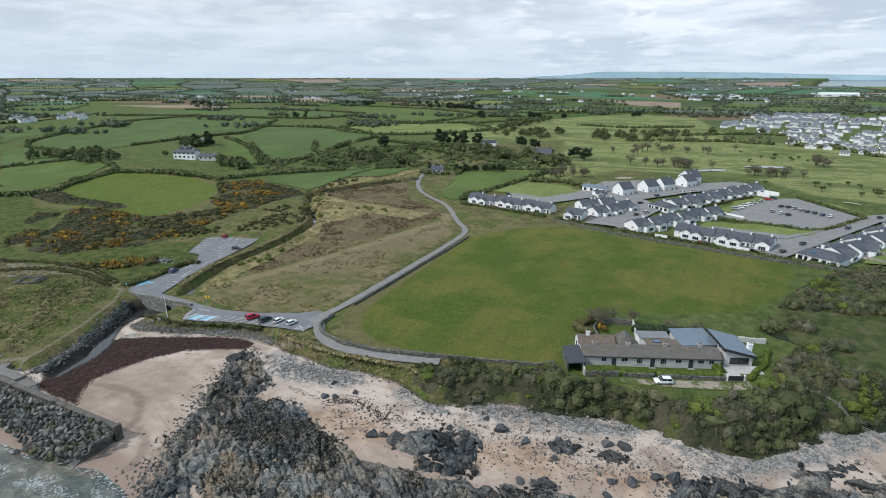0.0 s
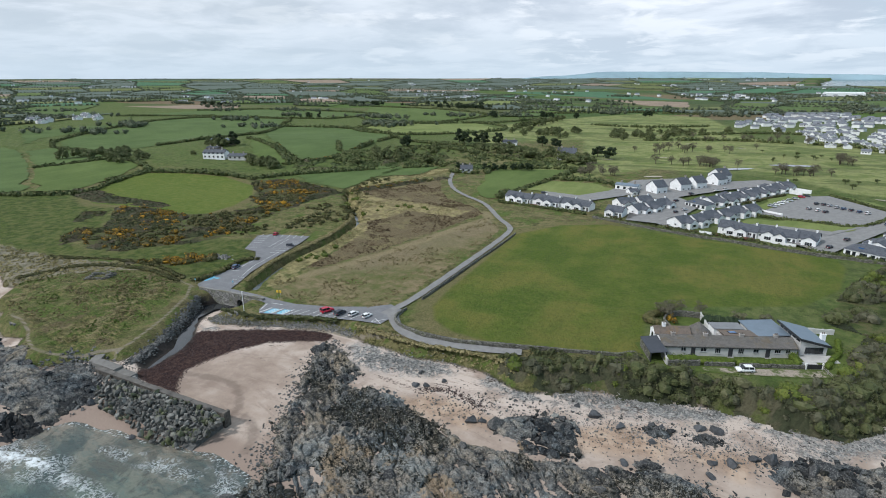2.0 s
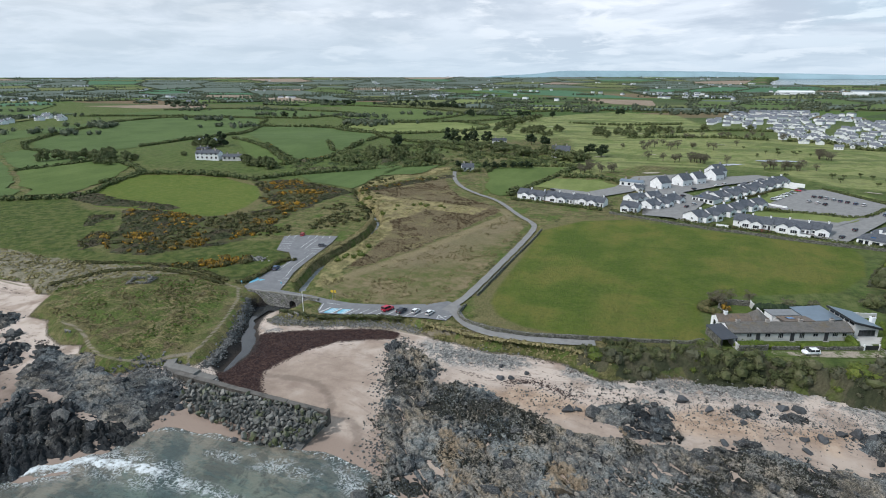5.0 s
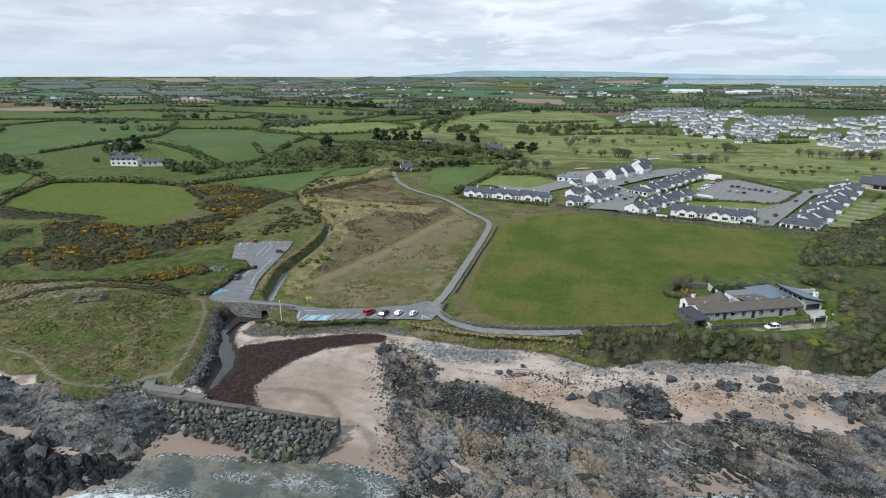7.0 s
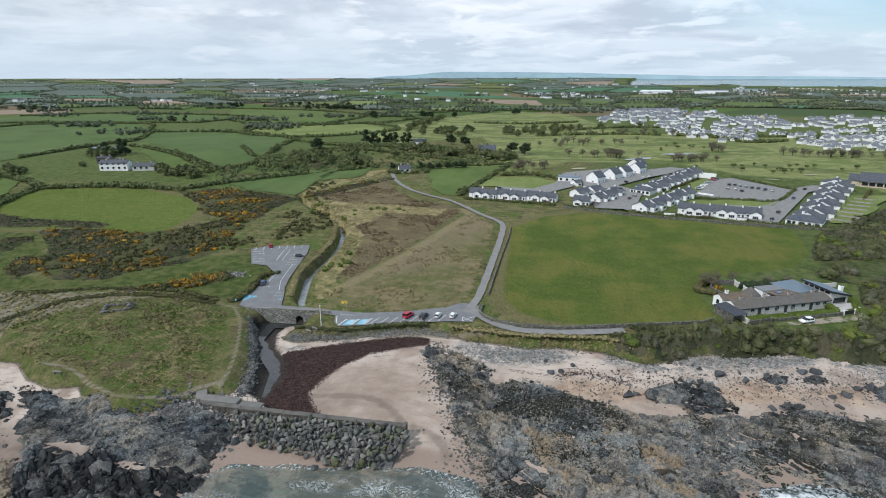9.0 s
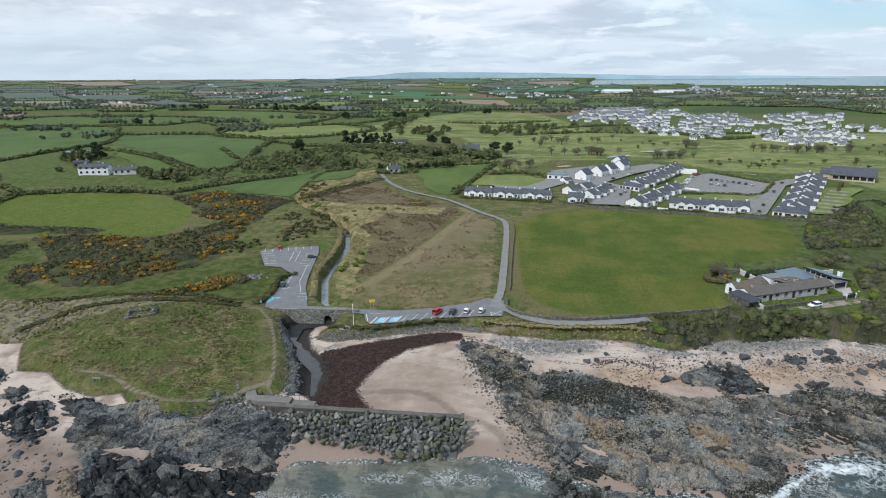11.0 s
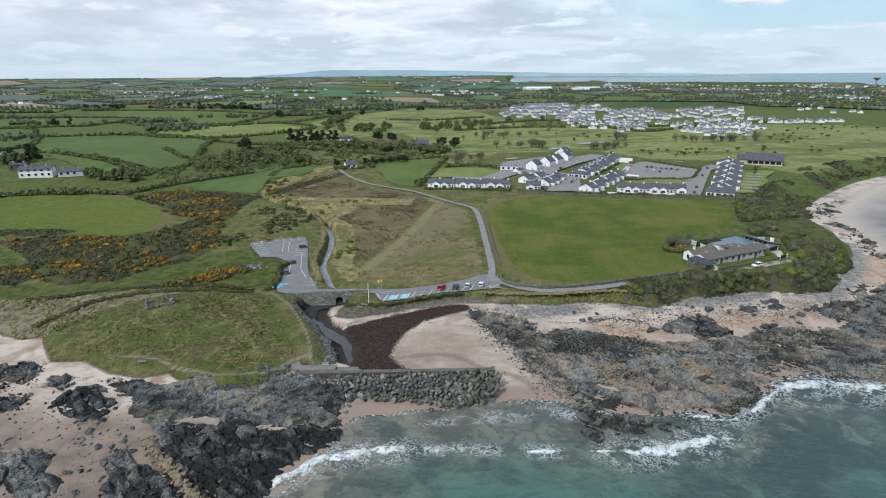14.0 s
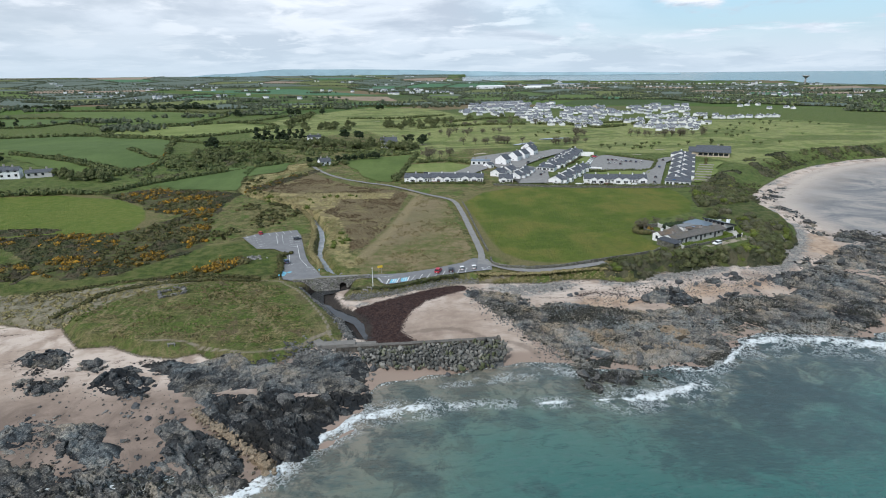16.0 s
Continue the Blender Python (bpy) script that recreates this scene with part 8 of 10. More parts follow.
# ---- the long cottage on the bank ----
def build_cottage():
    top = empty("cottage", -22.6, 107.2, 7.1, 25.0)
    top.matrix_basis = top.matrix_basis @ Matrix.Scale(0.95, 4)
    gable_body(top, -3.0, 27.0, 0.0, 5.8, -0.4, 2.35, 3.55, GREY_WALL, label="pale grey rendered wall")
    gable_body(top, -3.02, -2.72, 0.02, 5.78, -0.4, 2.36, 3.56, WHITE_WALL, name="gable_wall", label="white rendered gable wall")
    gable_roof(top, -2.9, 26.9, 0.0, 5.8, 2.4, 3.62, OLD_SLATE, 0.28, label="weathered grey slate roof")
    gable_body(top, -3.0, 5.4, 5.82, 9.8, -0.4, 2.5, 3.6, WHITE_WALL, name="rear_wall")
    gable_roof(top, -2.9, 5.3, 5.95, 9.8, 2.55, 3.7, BROWN_SLATE, 0.2, name="rear_roof", label="mossy brown slate roof")
    # round-ended outbuilding with a pyramid roof
    bm = bmesh.new()
    bmesh.ops.create_cone(bm, cap_ends=True, segments=12, radius1=2.9, radius2=0.15, depth=2.3, matrix=Matrix.Translation((8.0, 8.6, 3.5)))
    part("turret_roof", bm, OLD_SLATE, top, "conical grey slate roof")
    bm = bmesh.new()
    bmesh.ops.create_cone(bm, cap_ends=True, segments=12, radius1=2.4, radius2=2.4, depth=2.9, matrix=Matrix.Translation((8.0, 8.6, 0.9)))
    part("turret_wall", bm, GREY_WALL, top)
    # flat-roofed block and the low brown link with a blue skylight
    boxed("block_wall", 11.4, 18.2, 7.6, 11.0, -0.4, 3.35, WHITE_WALL, top)
    boxed("block_roof", 11.2, 18.4, 7.4, 11.2, 3.355, 3.55, LEAD, top, "flat grey lead roof", 0.03)
    gable_body(top, 12.0, 18.6, 5.82, 7.58, -0.4, 2.4, 2.6, GREY_WALL, name="link_wall")
    bm = prism(bmesh.new(), [(3.2, 3.50), (7.35, 3.20), (7.35, 3.34), (3.2, 3.78)], 12.0, 19.6)
    bmesh.ops.transform(bm, matrix=Matrix(((0, 1, 0, 0), (1, 0, 0, 0), (0, 0, 1, 0), (0, 0, 0, 1))), verts=bm.verts[:])
    bmesh.ops.recalc_face_normals(bm, faces=bm.faces[:])
    part("link_roof", bm, BROWN_SLATE, top, "brown slate lean-to roof")
    sk = part("skylight", box(bmesh.new(), -0.75, 0.75, -0.6, 0.6, -0.05, 0.05), DARK_TRIM, top, "blue glass skylight")
    sk.matrix_basis = pose(14.6, 5.4, 3.60, -6, 0, 0) @ Matrix.Scale(1.25, 4)
    pane = part("pane", box(bmesh.new(), -0.62, 0.62, -0.48, 0.48, 0.051, 0.075), SKY_GLASS, sk)
    # wide low metal roof and the tall mono-pitch wing
    boxed("wing_wall", 20.6, 28.2, 5.86, 14.4, -0.4, 2.38, GREY_WALL, top)
    bm = prism(bmesh.new(), [(20.2, 2.5), (28.3, 2.9), (28.3, 3.05), (20.2, 2.65)], 5.6, 14.8)
    part("wing_roof", bm, METAL_ROOF, top, "wide low blue-grey metal roof")
    bm = prism(bmesh.new(), [(28.4, -0.4), (34.4, -0.4), (34.4, 2.6), (28.4, 4.1)], 1.4, 11.0)
    part("tall_wing_wall", bm, GREY_WALL, top)
    bm = prism(bmesh.new(), [(27.9, 4.28), (34.9, 2.52), (34.9, 2.7), (27.9, 4.46)], 0.9, 11.5)
    part("tall_wing_roof", bm, METAL_ROOF, top, "sloping blue-grey metal roof")
    bm = prism(bmesh.new(), [(27.86, 3.95), (34.94, 2.2), (34.94, 2.76), (27.86, 4.52)], 0.78, 0.89)
    part("fascia", bm, DARK_TRIM, top, "dark roof edge")
    boxed("side_fascia", 27.74, 27.88, 0.9, 11.5, 4.0, 4.5, DARK_TRIM, top)
    bm = bmesh.new()
    for k in range(5):
        box(bm, 28.36, 28.395, 2.0 + 1.8 * k, 3.5 + 1.8 * k, 3.1, 3.8)
    part("clerestory", bm, GLASS, top, "dark strip of high windows")
    for k in range(4):
        window(top, 30.0 + 1.02 * k, 1.37, 0.7, 0.98, 1.4, "-y", DARK_TRIM, 0)
    chimney(top, 34.9, 4.6, -0.4, 4.0, 0.9, 1.0, WHITE_WALL)
    boxed("terrace", 28.0, 35.6, -2.0, 1.35, -0.35, 0.14, PALE_PAVING, top, "pale paved terrace")
    boxed("path", 26.2, 30.2, -5.0, -2.02, -0.35, 0.12, PALE_PAVING, top)
    for u in (3.9, 12.3, 20.6):
        door = boxed("door", u - 0.48, u + 0.48, -0.09, -0.005, 0.0, 2.0, DOOR_PAINT, top, "dark painted front door")
        boxed("door_frame", u - 0.58, u + 0.58, -0.06, -0.003, 2.0, 2.1, WHITE_TRIM, door)
        boxed("step", u - 0.7, u + 0.7, -0.7, -0.1, -0.3, 0.0, CONCRETE, door)
    for u, w, bars in ((1.7, 1.2, 1), (6.2, 1.4, 1), (9.4, 1.3, 2), (14.6, 1.3, 2), (17.9, 1.3, 1), (22.7, 1.4, 2), (25.0, 1.1, 1)):
        tall = w == 1.3 and bars == 2
        window(top, u, -0.015, 0.75 if tall else 1.1, w, 1.4 if tall else 0.95, "-y", GREY_TRIM, bars)
    window(top, -3.04, 2.9, 0.7, 1.9, 1.5, "-x", DARK_TRIM, 1)
    window(top, -3.04, 7.8, 1.0, 1.0, 1.1, "-x", DARK_TRIM, 0)
    for u in (0.0, 7.4, 15.6, 23.3):
        chimney(top, u, 2.9, 2.9, 4.3)
    chimney(top, -0.6, 7.8, 3.0, 4.5, 0.8, 0.6, WHITE_WALL)
    for u in (-2.7, 26.9):
        bm = bmesh.new()
        bmesh.ops.create_cone(bm, cap_ends=True, segments=6, radius1=0.05, radius2=0.05, depth=2.4, matrix=Matrix.Translation((u + 0.2, -0.08, 1.1)))
        part("downpipe", bm, DARK_TRIM, top)
    boxed("gutter", -2.9, 26.9, -0.4, -0.29, 2.16, 2.26, DARK_TRIM, top)
    return tagged(top, "long single-storey grey cottage with slate roof and modern metal-roofed wing", "house")


COTTAGE = build_cottage()
CF = COTTAGE.matrix_basis.copy()


def yard_place(u, v):
    p = CF @ Vector((u, v, 0))
    return p.x, p.y


def build_carport():
    top = empty("carport", *yard_place(-4.9, 0.4), 7.0, 25.0)
    bm = prism(bmesh.new(), [(-1.9, 2.15), (1.75, 2.55), (1.75, 2.7), (-1.9, 2.3)], -3.9, 4.0)
    part("roof", bm, DARK_FELT, top, "dark felt lean-to roof")
    boxed("back_wall", -1.8, 1.7, 3.6, 3.85, -0.3, 2.1, STONE, top)
    boxed("side_wall", -1.8, -1.55, -3.2, 3.58, -0.3, 2.05, STONE, top)
    for dx in (-1.65, 1.55):
        boxed("post", dx - 0.09, dx + 0.09, -3.75, -3.57, -0.3, 2.2 + 0.11 * (dx + 1.65), DARK_TRIM, top)
    return tagged(top, "open lean-to carport with dark felt roof beside the cottage", "carport")


build_carport()


def stone_wall(points, height, thick, label, base=None, parent=None, material=None, jag=0.12, name="stone_wall"):
    """An uneven wall that follows a line over the ground."""
    line = curve_through(points, 1.2) if len(points) > 2 else [(points[0][0] + (points[1][0] - points[0][0]) * k / 12, points[0][1] + (points[1][1] - points[0][1]) * k / 12) for k in range(13)]
    xy = np.array(line)
    z = base_height(xy[:, 0], xy[:, 1]) if base is None else np.full(len(xy), base)
    rng = random.Random(int(abs(points[0][0] * 10)))
    verts, faces = [], []
    for k, (px, py) in enumerate(line):
        a, b = line[max(k - 1, 0)], line[min(k + 1, len(line) - 1)]
        d = Vector((b[0] - a[0], b[1] - a[1])).normalized()
        h, w = height * (1 + rng.uniform(-jag, jag)), thick / 2 * (1 + rng.uniform(-0.15, 0.15))
        for s, zz, ww in ((1, -0.8, 1.1), (1, h * 0.92, 0.95), (0.45, h, 1), (-0.45, h * 1.02, 1), (-1, h * 0.9, 0.95), (-1, -0.8, 1.1)):
            verts.append((px - d.y * w * s * ww, py + d.x * w * s * ww, z[k] + zz))
        if k:
            o, q = 6 * (k - 1), 6 * k
            faces += [(o + i, o + i + 1, q + i + 1, q + i) for i in range(5)]
    faces += [tuple(range(6)), tuple(range(len(verts) - 6, len(verts)))[::-1]]
    ob = mesh_of(name, verts, faces, material or STONE, parent)
    return tagged(ob, label, "wall") if not parent else ob


stone_wall([yard_place(-3.2, -4.9), yard_place(3.8, -4.6)], 1.3, 0.5, "grey stone front garden wall", 7.0)
stone_wall([yard_place(4.9, -4.5), yard_place(11.4, -4.5)], 0.9, 0.5, "low grey stone front garden wall", 7.0)
stone_wall([yard_place(12.4, -4.6), yard_place(26.4, -4.8)], 0.9, 0.5, "low grey stone front garden wall", 7.0)
stone_wall([yard_place(-3.3, -4.8), yard_place(-3.2, -0.4)], 1.7, 0.4, "grey rendered side wall beside the carport", 7.0, None, GREY_WALL)
stone_wall([yard_place(3.0, 12.0), yard_place(3.2, 18.5), yard_place(7.7, 22.6), yard_place(13.7, 21.6)], 1.3, 0.5, "lichened stone wall round the back garden", 7.3)
stone_wall([yard_place(13.7, 21.6), yard_place(12.2, 12.0)], 1.4, 0.4, "pale back garden wall", 7.3, None, GREY_WALL)
stone_wall([yard_place(36.8, 14.0), yard_place(43.0, 13.2)], 1.0, 0.4, "grey garden wall east of the house", 7.3, None, GREY_WALL)


def flat_patch(name, pts, z, material, label, category):
    bm = bmesh.new()
    f = bm.faces.new([bm.verts.new((*yard_place(u, v), z)) for u, v in pts])
    f.normal_update()
    if f.normal.z < 0:
        f.normal_flip()
    return tagged(part(name, bm, material), label, category, kind="structure")


LAWN = Nodes("lawn", 0.95, spec=0.15)
LAWN.colour(LAWN.ramp(LAWN.noise(0.5, 5, 0.7), (0.35, (0.055, 0.080, 0.017)), (0.65, (0.092, 0.118, 0.03))))
GRAVEL = Nodes("gravel_track", 0.95)
GRAVEL.colour(GRAVEL.mix(GRAVEL.step(GRAVEL.noise(0.35, 5, 0.7), 0.44, 0.58), GRAVEL.ramp(GRAVEL.noise(3, 4), (0.3, (0.22, 0.18, 0.14)), (0.7, (0.36, 0.31, 0.25))), (0.075, 0.095, 0.025)))
flat_patch("yard", [(-7.0, -6.2), (3, -7.4), (12, -8.4), (24, -9.0), (33.6, -8.6), (38, -3), (43, 13.5), (36, 15.5), (28, 16), (14, 23), (7, 24), (2, 19), (2, 11), (-7.6, 6)], 7.06, LAWN.mat, "mown garden lawn round the cottage", "lawn")
flat_patch("drive", [(4, -5.4), (12, -5.6), (27, -5.4), (31, -6), (33, -8.4), (24, -8.8), (12, -8.2), (4, -6.8)], 7.1, GRAVEL.mat, "worn gravel and grass drive in front of the cottage", "drive")


def clipped_hedge(points, r, h, seed, label="clipped bright green garden hedge", material=None, z=7.05, spacing=0.4):
    line = curve_through(points, spacing) if len(points) > 2 else [(points[0][0] + (points[1][0] - points[0][0]) * k / 24, points[0][1] + (points[1][1] - points[0][1]) * k / 24) for k in range(25)]
    rng = np.random.default_rng(seed)
    b = [(px, py, z + h * 0.45, r * 1.1, r * 1.1, h * 0.66 * rng.uniform(0.95, 1.06)) for px, py in line]
    return foliage("garden_hedge", b, 30, 0.16, material or HEDGE_TRIM, seed, label, "hedge", kind="", core=1.0)


clipped_hedge([yard_place(-2.6, -3.2), yard_place(3.4, -3.0)], 1.0, 1.5, 301)
clipped_hedge([yard_place(4.8, -3.5), yard_place(11.4, -3.4)], 0.75, 1.1, 302)
clipped_hedge([yard_place(12.8, -3.6), yard_place(25.0, -3.8)], 0.9, 1.25, 303)
clipped_hedge([yard_place(25.2, -3.6), yard_place(26.0, -0.6)], 0.9, 1.5, 304)
clipped_hedge([yard_place(31.4, -4.6), yard_place(34.4, -1.0), yard_place(37.6, 2.2), yard_place(41.5, 9.0)], 0.6, 0.9, 305)
clipped_hedge([yard_place(13.8, 17.6), yard_place(24.0, 15.8), yard_place(28, 15.4)], 1.5, 2.4, 306, "tall dark hedge behind the cottage", PINE_LEAF)
clipped_hedge([yard_place(2.2, 16.0), yard_place(-1.0, 19), yard_place(2.0, 22.5), yard_place(7.0, 24.4)], 1.2, 1.5, 307, "dark thorny hedge at the garden corner", GORSE_LEAF)
foliage("flowering_shrub", [(*yard_place(4.6, 18.2), 8.2, 0.8, 0.8, 1.1), (*yard_place(5.4, 17.4), 7.9, 0.7, 0.7, 0.9)], 60, 0.22, GORSE_FLOWER, 308, "orange-flowered shrub in the back garden", "shrub", kind="")
for k, (u, v) in enumerate(((3.4, 22.4), (6.4, 24.2), (9.2, 23.8), (14.2, 23.2), (21.5, 17.4), (27.5, 16.2), (4.6, 20.6))):
    px, py = yard_place(u, v)
    copy_thing(BARE, pose(px, py, 7.0, 0, 0, 50 * k) @ Matrix.Scale(0.6, 4))


def build_gate():
    top = empty("field_gate", *yard_place(28.2, -5.0), 7.05, 25.0)
    for x in (-1.7, 1.7):
        boxed("gate_post", x - 0.14, x + 0.14, -0.14, 0.14, -0.2, 1.45, WHITE_WALL, top)
    bm = bmesh.new()
    for k in range(11):
        x = -1.45 + 0.29 * k
        box(bm, x - 0.14, x + 0.14, -0.03, 0.03, 0.08, 1.15)
    part("boards", bm, DARK_TRIM, top, "dark close-boarded gate")
    return tagged(top, "dark timber drive gate between white posts", "gate")


build_gate()
WEATHERED = plain("weathered_timber", (0.28, 0.26, 0.23), 0.9, 6, 0.35)


def rail_fence(points, label, height=1.1):
    top = empty("post_fence", *points[0], float(base_height(np.array(points[0][0]), np.array(points[0][1]))))
    ox, oy, oz = top.matrix_basis.translation
    for (ax, ay), (bx, by) in zip(points, points[1:]):
        n = max(1, round(math.dist((ax, ay), (bx, by)) / 2.2))
        z0, z1 = (float(ground_height(np.array([q[0]]), np.array([q[1]]))[0]) for q in ((ax, ay), (bx, by)))
        for k in range(n):
            t = k / n
            x, y, z = ax + (bx - ax) * t - ox, ay + (by - ay) * t - oy, z0 + (z1 - z0) * t - oz
            boxed("post", x - 0.07, x + 0.07, y - 0.07, y + 0.07, z - 0.4, z + height, WEATHERED, top)
        for h in (0.45, 0.85):
            a, b = Vector((ax - ox, ay - oy, z0 - oz + h)), Vector((bx - ox, by - oy, z1 - oz + h))
            m = Matrix.Translation((a + b) / 2) @ (b - a).to_track_quat("X", "Z").to_matrix().to_4x4() @ Matrix.Diagonal(((b - a).length, 0.05, 0.1, 1))
            bm = bmesh.new()
            bmesh.ops.create_cube(bm, size=1, matrix=m)
            part("rail", bm, WEATHERED, top)
    return tagged(top, label, "fence")


rail_fence([yard_place(30.0, -5.2), yard_place(29.8, -9.0)], "weathered timber post-and-rail fence by the gate")
rail_fence([(14.0, 116.0), (17.8, 115.4), (21.3, 115.2), (24.2, 114.6), (27.0, 113.6), (29.0, 110.8)], "pale timber handrail beside the steps to the shore", 1.3)
stone_wall([(-90.3, 104.0), (-90.2, 98.6), (-86.3, 94.6), (-80.0, 92.9), (-77.0, 92.7), (-68.2, 93.2), (-54.2, 96.9), (-42, 100), (-30.5, 103.5)], 0.8, 0.6, "lichened drystone wall between field and shore lane")
stone_wall([(-90.0, 112.0), (-90.2, 126.1), (-90.4, 149.9), (-90.4, 172.1), (-91.0, 186.6)], 0.65, 0.45, "low drystone wall along the lane")


# ---- the holiday bungalows and the far housing ----
def bungalow(length, depth, wall, ridge, front, seed, roof_mat, wall_mat, label, plain_one=False):
    """A gabled house, ridge along x, with a gabled bay toward -y."""
    top = empty("bungalow")
    L, D = length / 2, depth / 2
    gable_body(top, -L, L, -D, D, -0.5, wall, ridge, wall_mat)
    gable_roof(top, -L, L, -D, D, wall + 0.05, ridge + 0.07, roof_mat, 0.3, label="blue-grey slate roof")
    if plain_one:
        for x in (-L * 0.55, 0.0, L * 0.55):
            boxed("window", x - 0.7, x + 0.7, -D - (2.46 if front and abs(x - L * 0.35 * (1 if seed % 2 else -1)) < front / 2 else 0.04), -D + 0.1, 1.0, 2.1, GLASS, top)
    if front:
        w = front / 2
        bx = L * 0.35 * (1 if seed % 2 else -1)
        pr = wall + (ridge - wall) * min(1.0, front / depth) * 0.95
        gable_body(top, bx - w, bx + w, -D - 2.4, -D + 0.6, -0.5, wall, pr, wall_mat, "y", "bay_wall", "white gabled bay")
        gable_roof(top, bx - w, bx + w, -D - 2.4, 0, wall + 0.05, pr + 0.07, roof_mat, 0.22, 0.14, "y", "bay_roof")
        if not plain_one:
            window(top, bx, -D - 2.42, 0.5, min(2.6, front - 1.2), 1.5, "-y", None, 2)
            ox = -bx * 1.1
            window(top, ox, -D - 0.02, 0.9, 1.4, 1.15, "-y")
            dr = boxed("door", ox + 1.3, ox + 2.2, -D - 0.07, -D - 0.004, 0, 2.0, DOOR_PAINT, top, "dark front door")
            boxed("door_handle", ox + 2.02, ox + 2.08, -D - 0.12, -D - 0.072, 0.95, 1.1, CHIMNEY_MAT, dr)
    elif not plain_one:
        for x in (-L * 0.5, L * 0.5):
            window(top, x, -D - 0.02, 0.9, 1.3, 1.15, "-y")
    if not plain_one:
        window(top, -L - 0.02, -D * 0.2, 0.9, 1.1, 1.1, "-x")
        window(top, L * 0.4, D + 0.02, 0.9, 1.4, 1.1, "+y")
    if plain_one:
        boxed("chimney", L * 0.65, L * 0.65 + 0.7, -0.45, 0.45, ridge - 0.5, ridge + 1.0, WHITE_WALL, top)
    else:
        chimney(top, L * 0.72, 0, ridge - 0.5, ridge + 0.9, 0.6, 0.9, WHITE_WALL if seed % 3 else CHIMNEY_MAT)
    return tagged(top, label, "house", "holiday bungalows")


FAR_SLATE = slate_roof("pale_slate", (0.115, 0.122, 0.140), (0.215, 0.225, 0.245))
TYPE_A = bungalow(8.2, 8.4, 2.6, 4.9, 5.2, 1, SLATE, WHITE_WALL, "white rendered bungalow with slate roof and gabled bay")
TYPE_B = bungalow(8.6, 8.0, 2.6, 4.8, 4.6, 2, SLATE, WHITE_WALL, "white rendered bungalow with slate roof and gabled bay")
TYPE_C = bungalow(8.0, 9.0, 4.3, 7.6, 0, 3, SLATE, WHITE_WALL, "white two-storey house with steep slate roof")


def terrace_unit(back, seed, label):
    """A deep bungalow of a continuous row: ridge along the row, a white gabled bay to -y and a hipped wing to +y."""
    top = empty("bungalow")
    gable_body(top, -4.7, 4.7, -4.6, 4.6, -0.5, 2.4, 4.5, WHITE_WALL)
    gable_roof(top, -4.7, 4.7, -4.6, 4.6, 2.45, 4.57, SLATE, 0.3, label="blue-grey slate roof")
    bx = 1.6 if seed % 2 else -1.8
    gable_body(top, bx - 2.3, bx + 2.3, -7.4, -4.0, -0.5, 2.35, 3.9, WHITE_WALL, "y", "bay_wall", "white gabled bay")
    gable_roof(top, bx - 2.3, bx + 2.3, -7.4, -0.5, 2.4, 3.97, SLATE, 0.25, 0.14, "y", "bay_roof")
    boxed("wing_wall", -bx - 2.6, -bx + 2.6, 4.62, 4.6 + back, -0.5, 2.38, WHITE_WALL, top)
    hip_roof(top, -bx - 2.6, -bx + 2.6, 0.6, 4.6 + back, 2.4, 4.3, SLATE, 0.3, "wing_roof")
    window(top, bx, -7.42, 0.5, 2.6, 1.5, "-y", None, 2)
    window(top, -bx * 1.2, -4.62, 0.3, 2.0, 1.8, "-y", None, 1)
    window(top, -bx, 4.62 + back, 0.9, 1.6, 1.1, "+y")
    patio = boxed("patio", -bx * 1.2 - 1.9, -bx * 1.2 + 1.9, -7.2, -4.65, -0.4, 0.1, PALE_PAVING, top)
    boxed("patio_wall", -bx * 1.2 - 1.9, -bx * 1.2 + 1.9, -7.35, -7.22, 0.0, 0.95, WHITE_WALL, patio)
    chimney(top, 3.6, 0, 4.0, 5.3, 0.6, 0.9, WHITE_WALL if seed % 3 else CHIMNEY_MAT)
    return tagged(top, label, "house", "holiday bungalows")


def terrace_end():
    """The hipped bungalow at the head of a row, its long low front toward -x."""
    top = empty("bungalow")
    boxed("wall", -4.2, 4.4, -6.6, 6.6, -0.5, 2.4, WHITE_WALL, top)
    hip_roof(top, -4.2, 4.4, -6.6, 6.6, 2.42, 4.5, SLATE, 0.35, label="hipped blue-grey slate roof")
    for v, w in ((-5.0, 1.6), (-2.2, 1.2), (0.6, 2.2), (3.4, 1.0), (5.2, 1.4)):
        window(top, -4.22, v, 0.6, w, 1.35, "-x", DARK_TRIM, 1)
    boxed("roof_light", -3.0, -1.9, 1.2, 2.8, 2.98, 3.42, SKY_GLASS, top)
    chimney(top, 2.2, 1.4, 3.4, 5.2, 0.6, 0.9, WHITE_WALL)
    return tagged(top, "white hipped bungalow with long low slate roof", "house", "holiday bungalows")


TYPE_T = terrace_unit(2.6, 1, "white terraced bungalow with slate roofs and walled patio")
TYPE_U = terrace_unit(1.8, 2, "white terraced bungalow with slate roofs and walled patio")
TYPE_E = terrace_end()
FAR_A = bungalow(9.0, 8.0, 2.7, 5.2, 5.6, 4, FAR_SLATE, WHITE_WALL, "white house with grey roof in the far estate", True)
FAR_B = bungalow(9.5, 7.8, 2.7, 5.0, 0, 5, FAR_SLATE, WHITE_WALL, "white house with grey roof in the far estate", True)
FAR_C = bungalow(9.0, 8.0, 4.6, 7.4, 0, 6, FAR_SLATE, BEIGE_WALL, "beige two-storey house in the far estate", True)
for ob in (FAR_A, FAR_B, FAR_C):
    ob["group"] = "far housing estate"


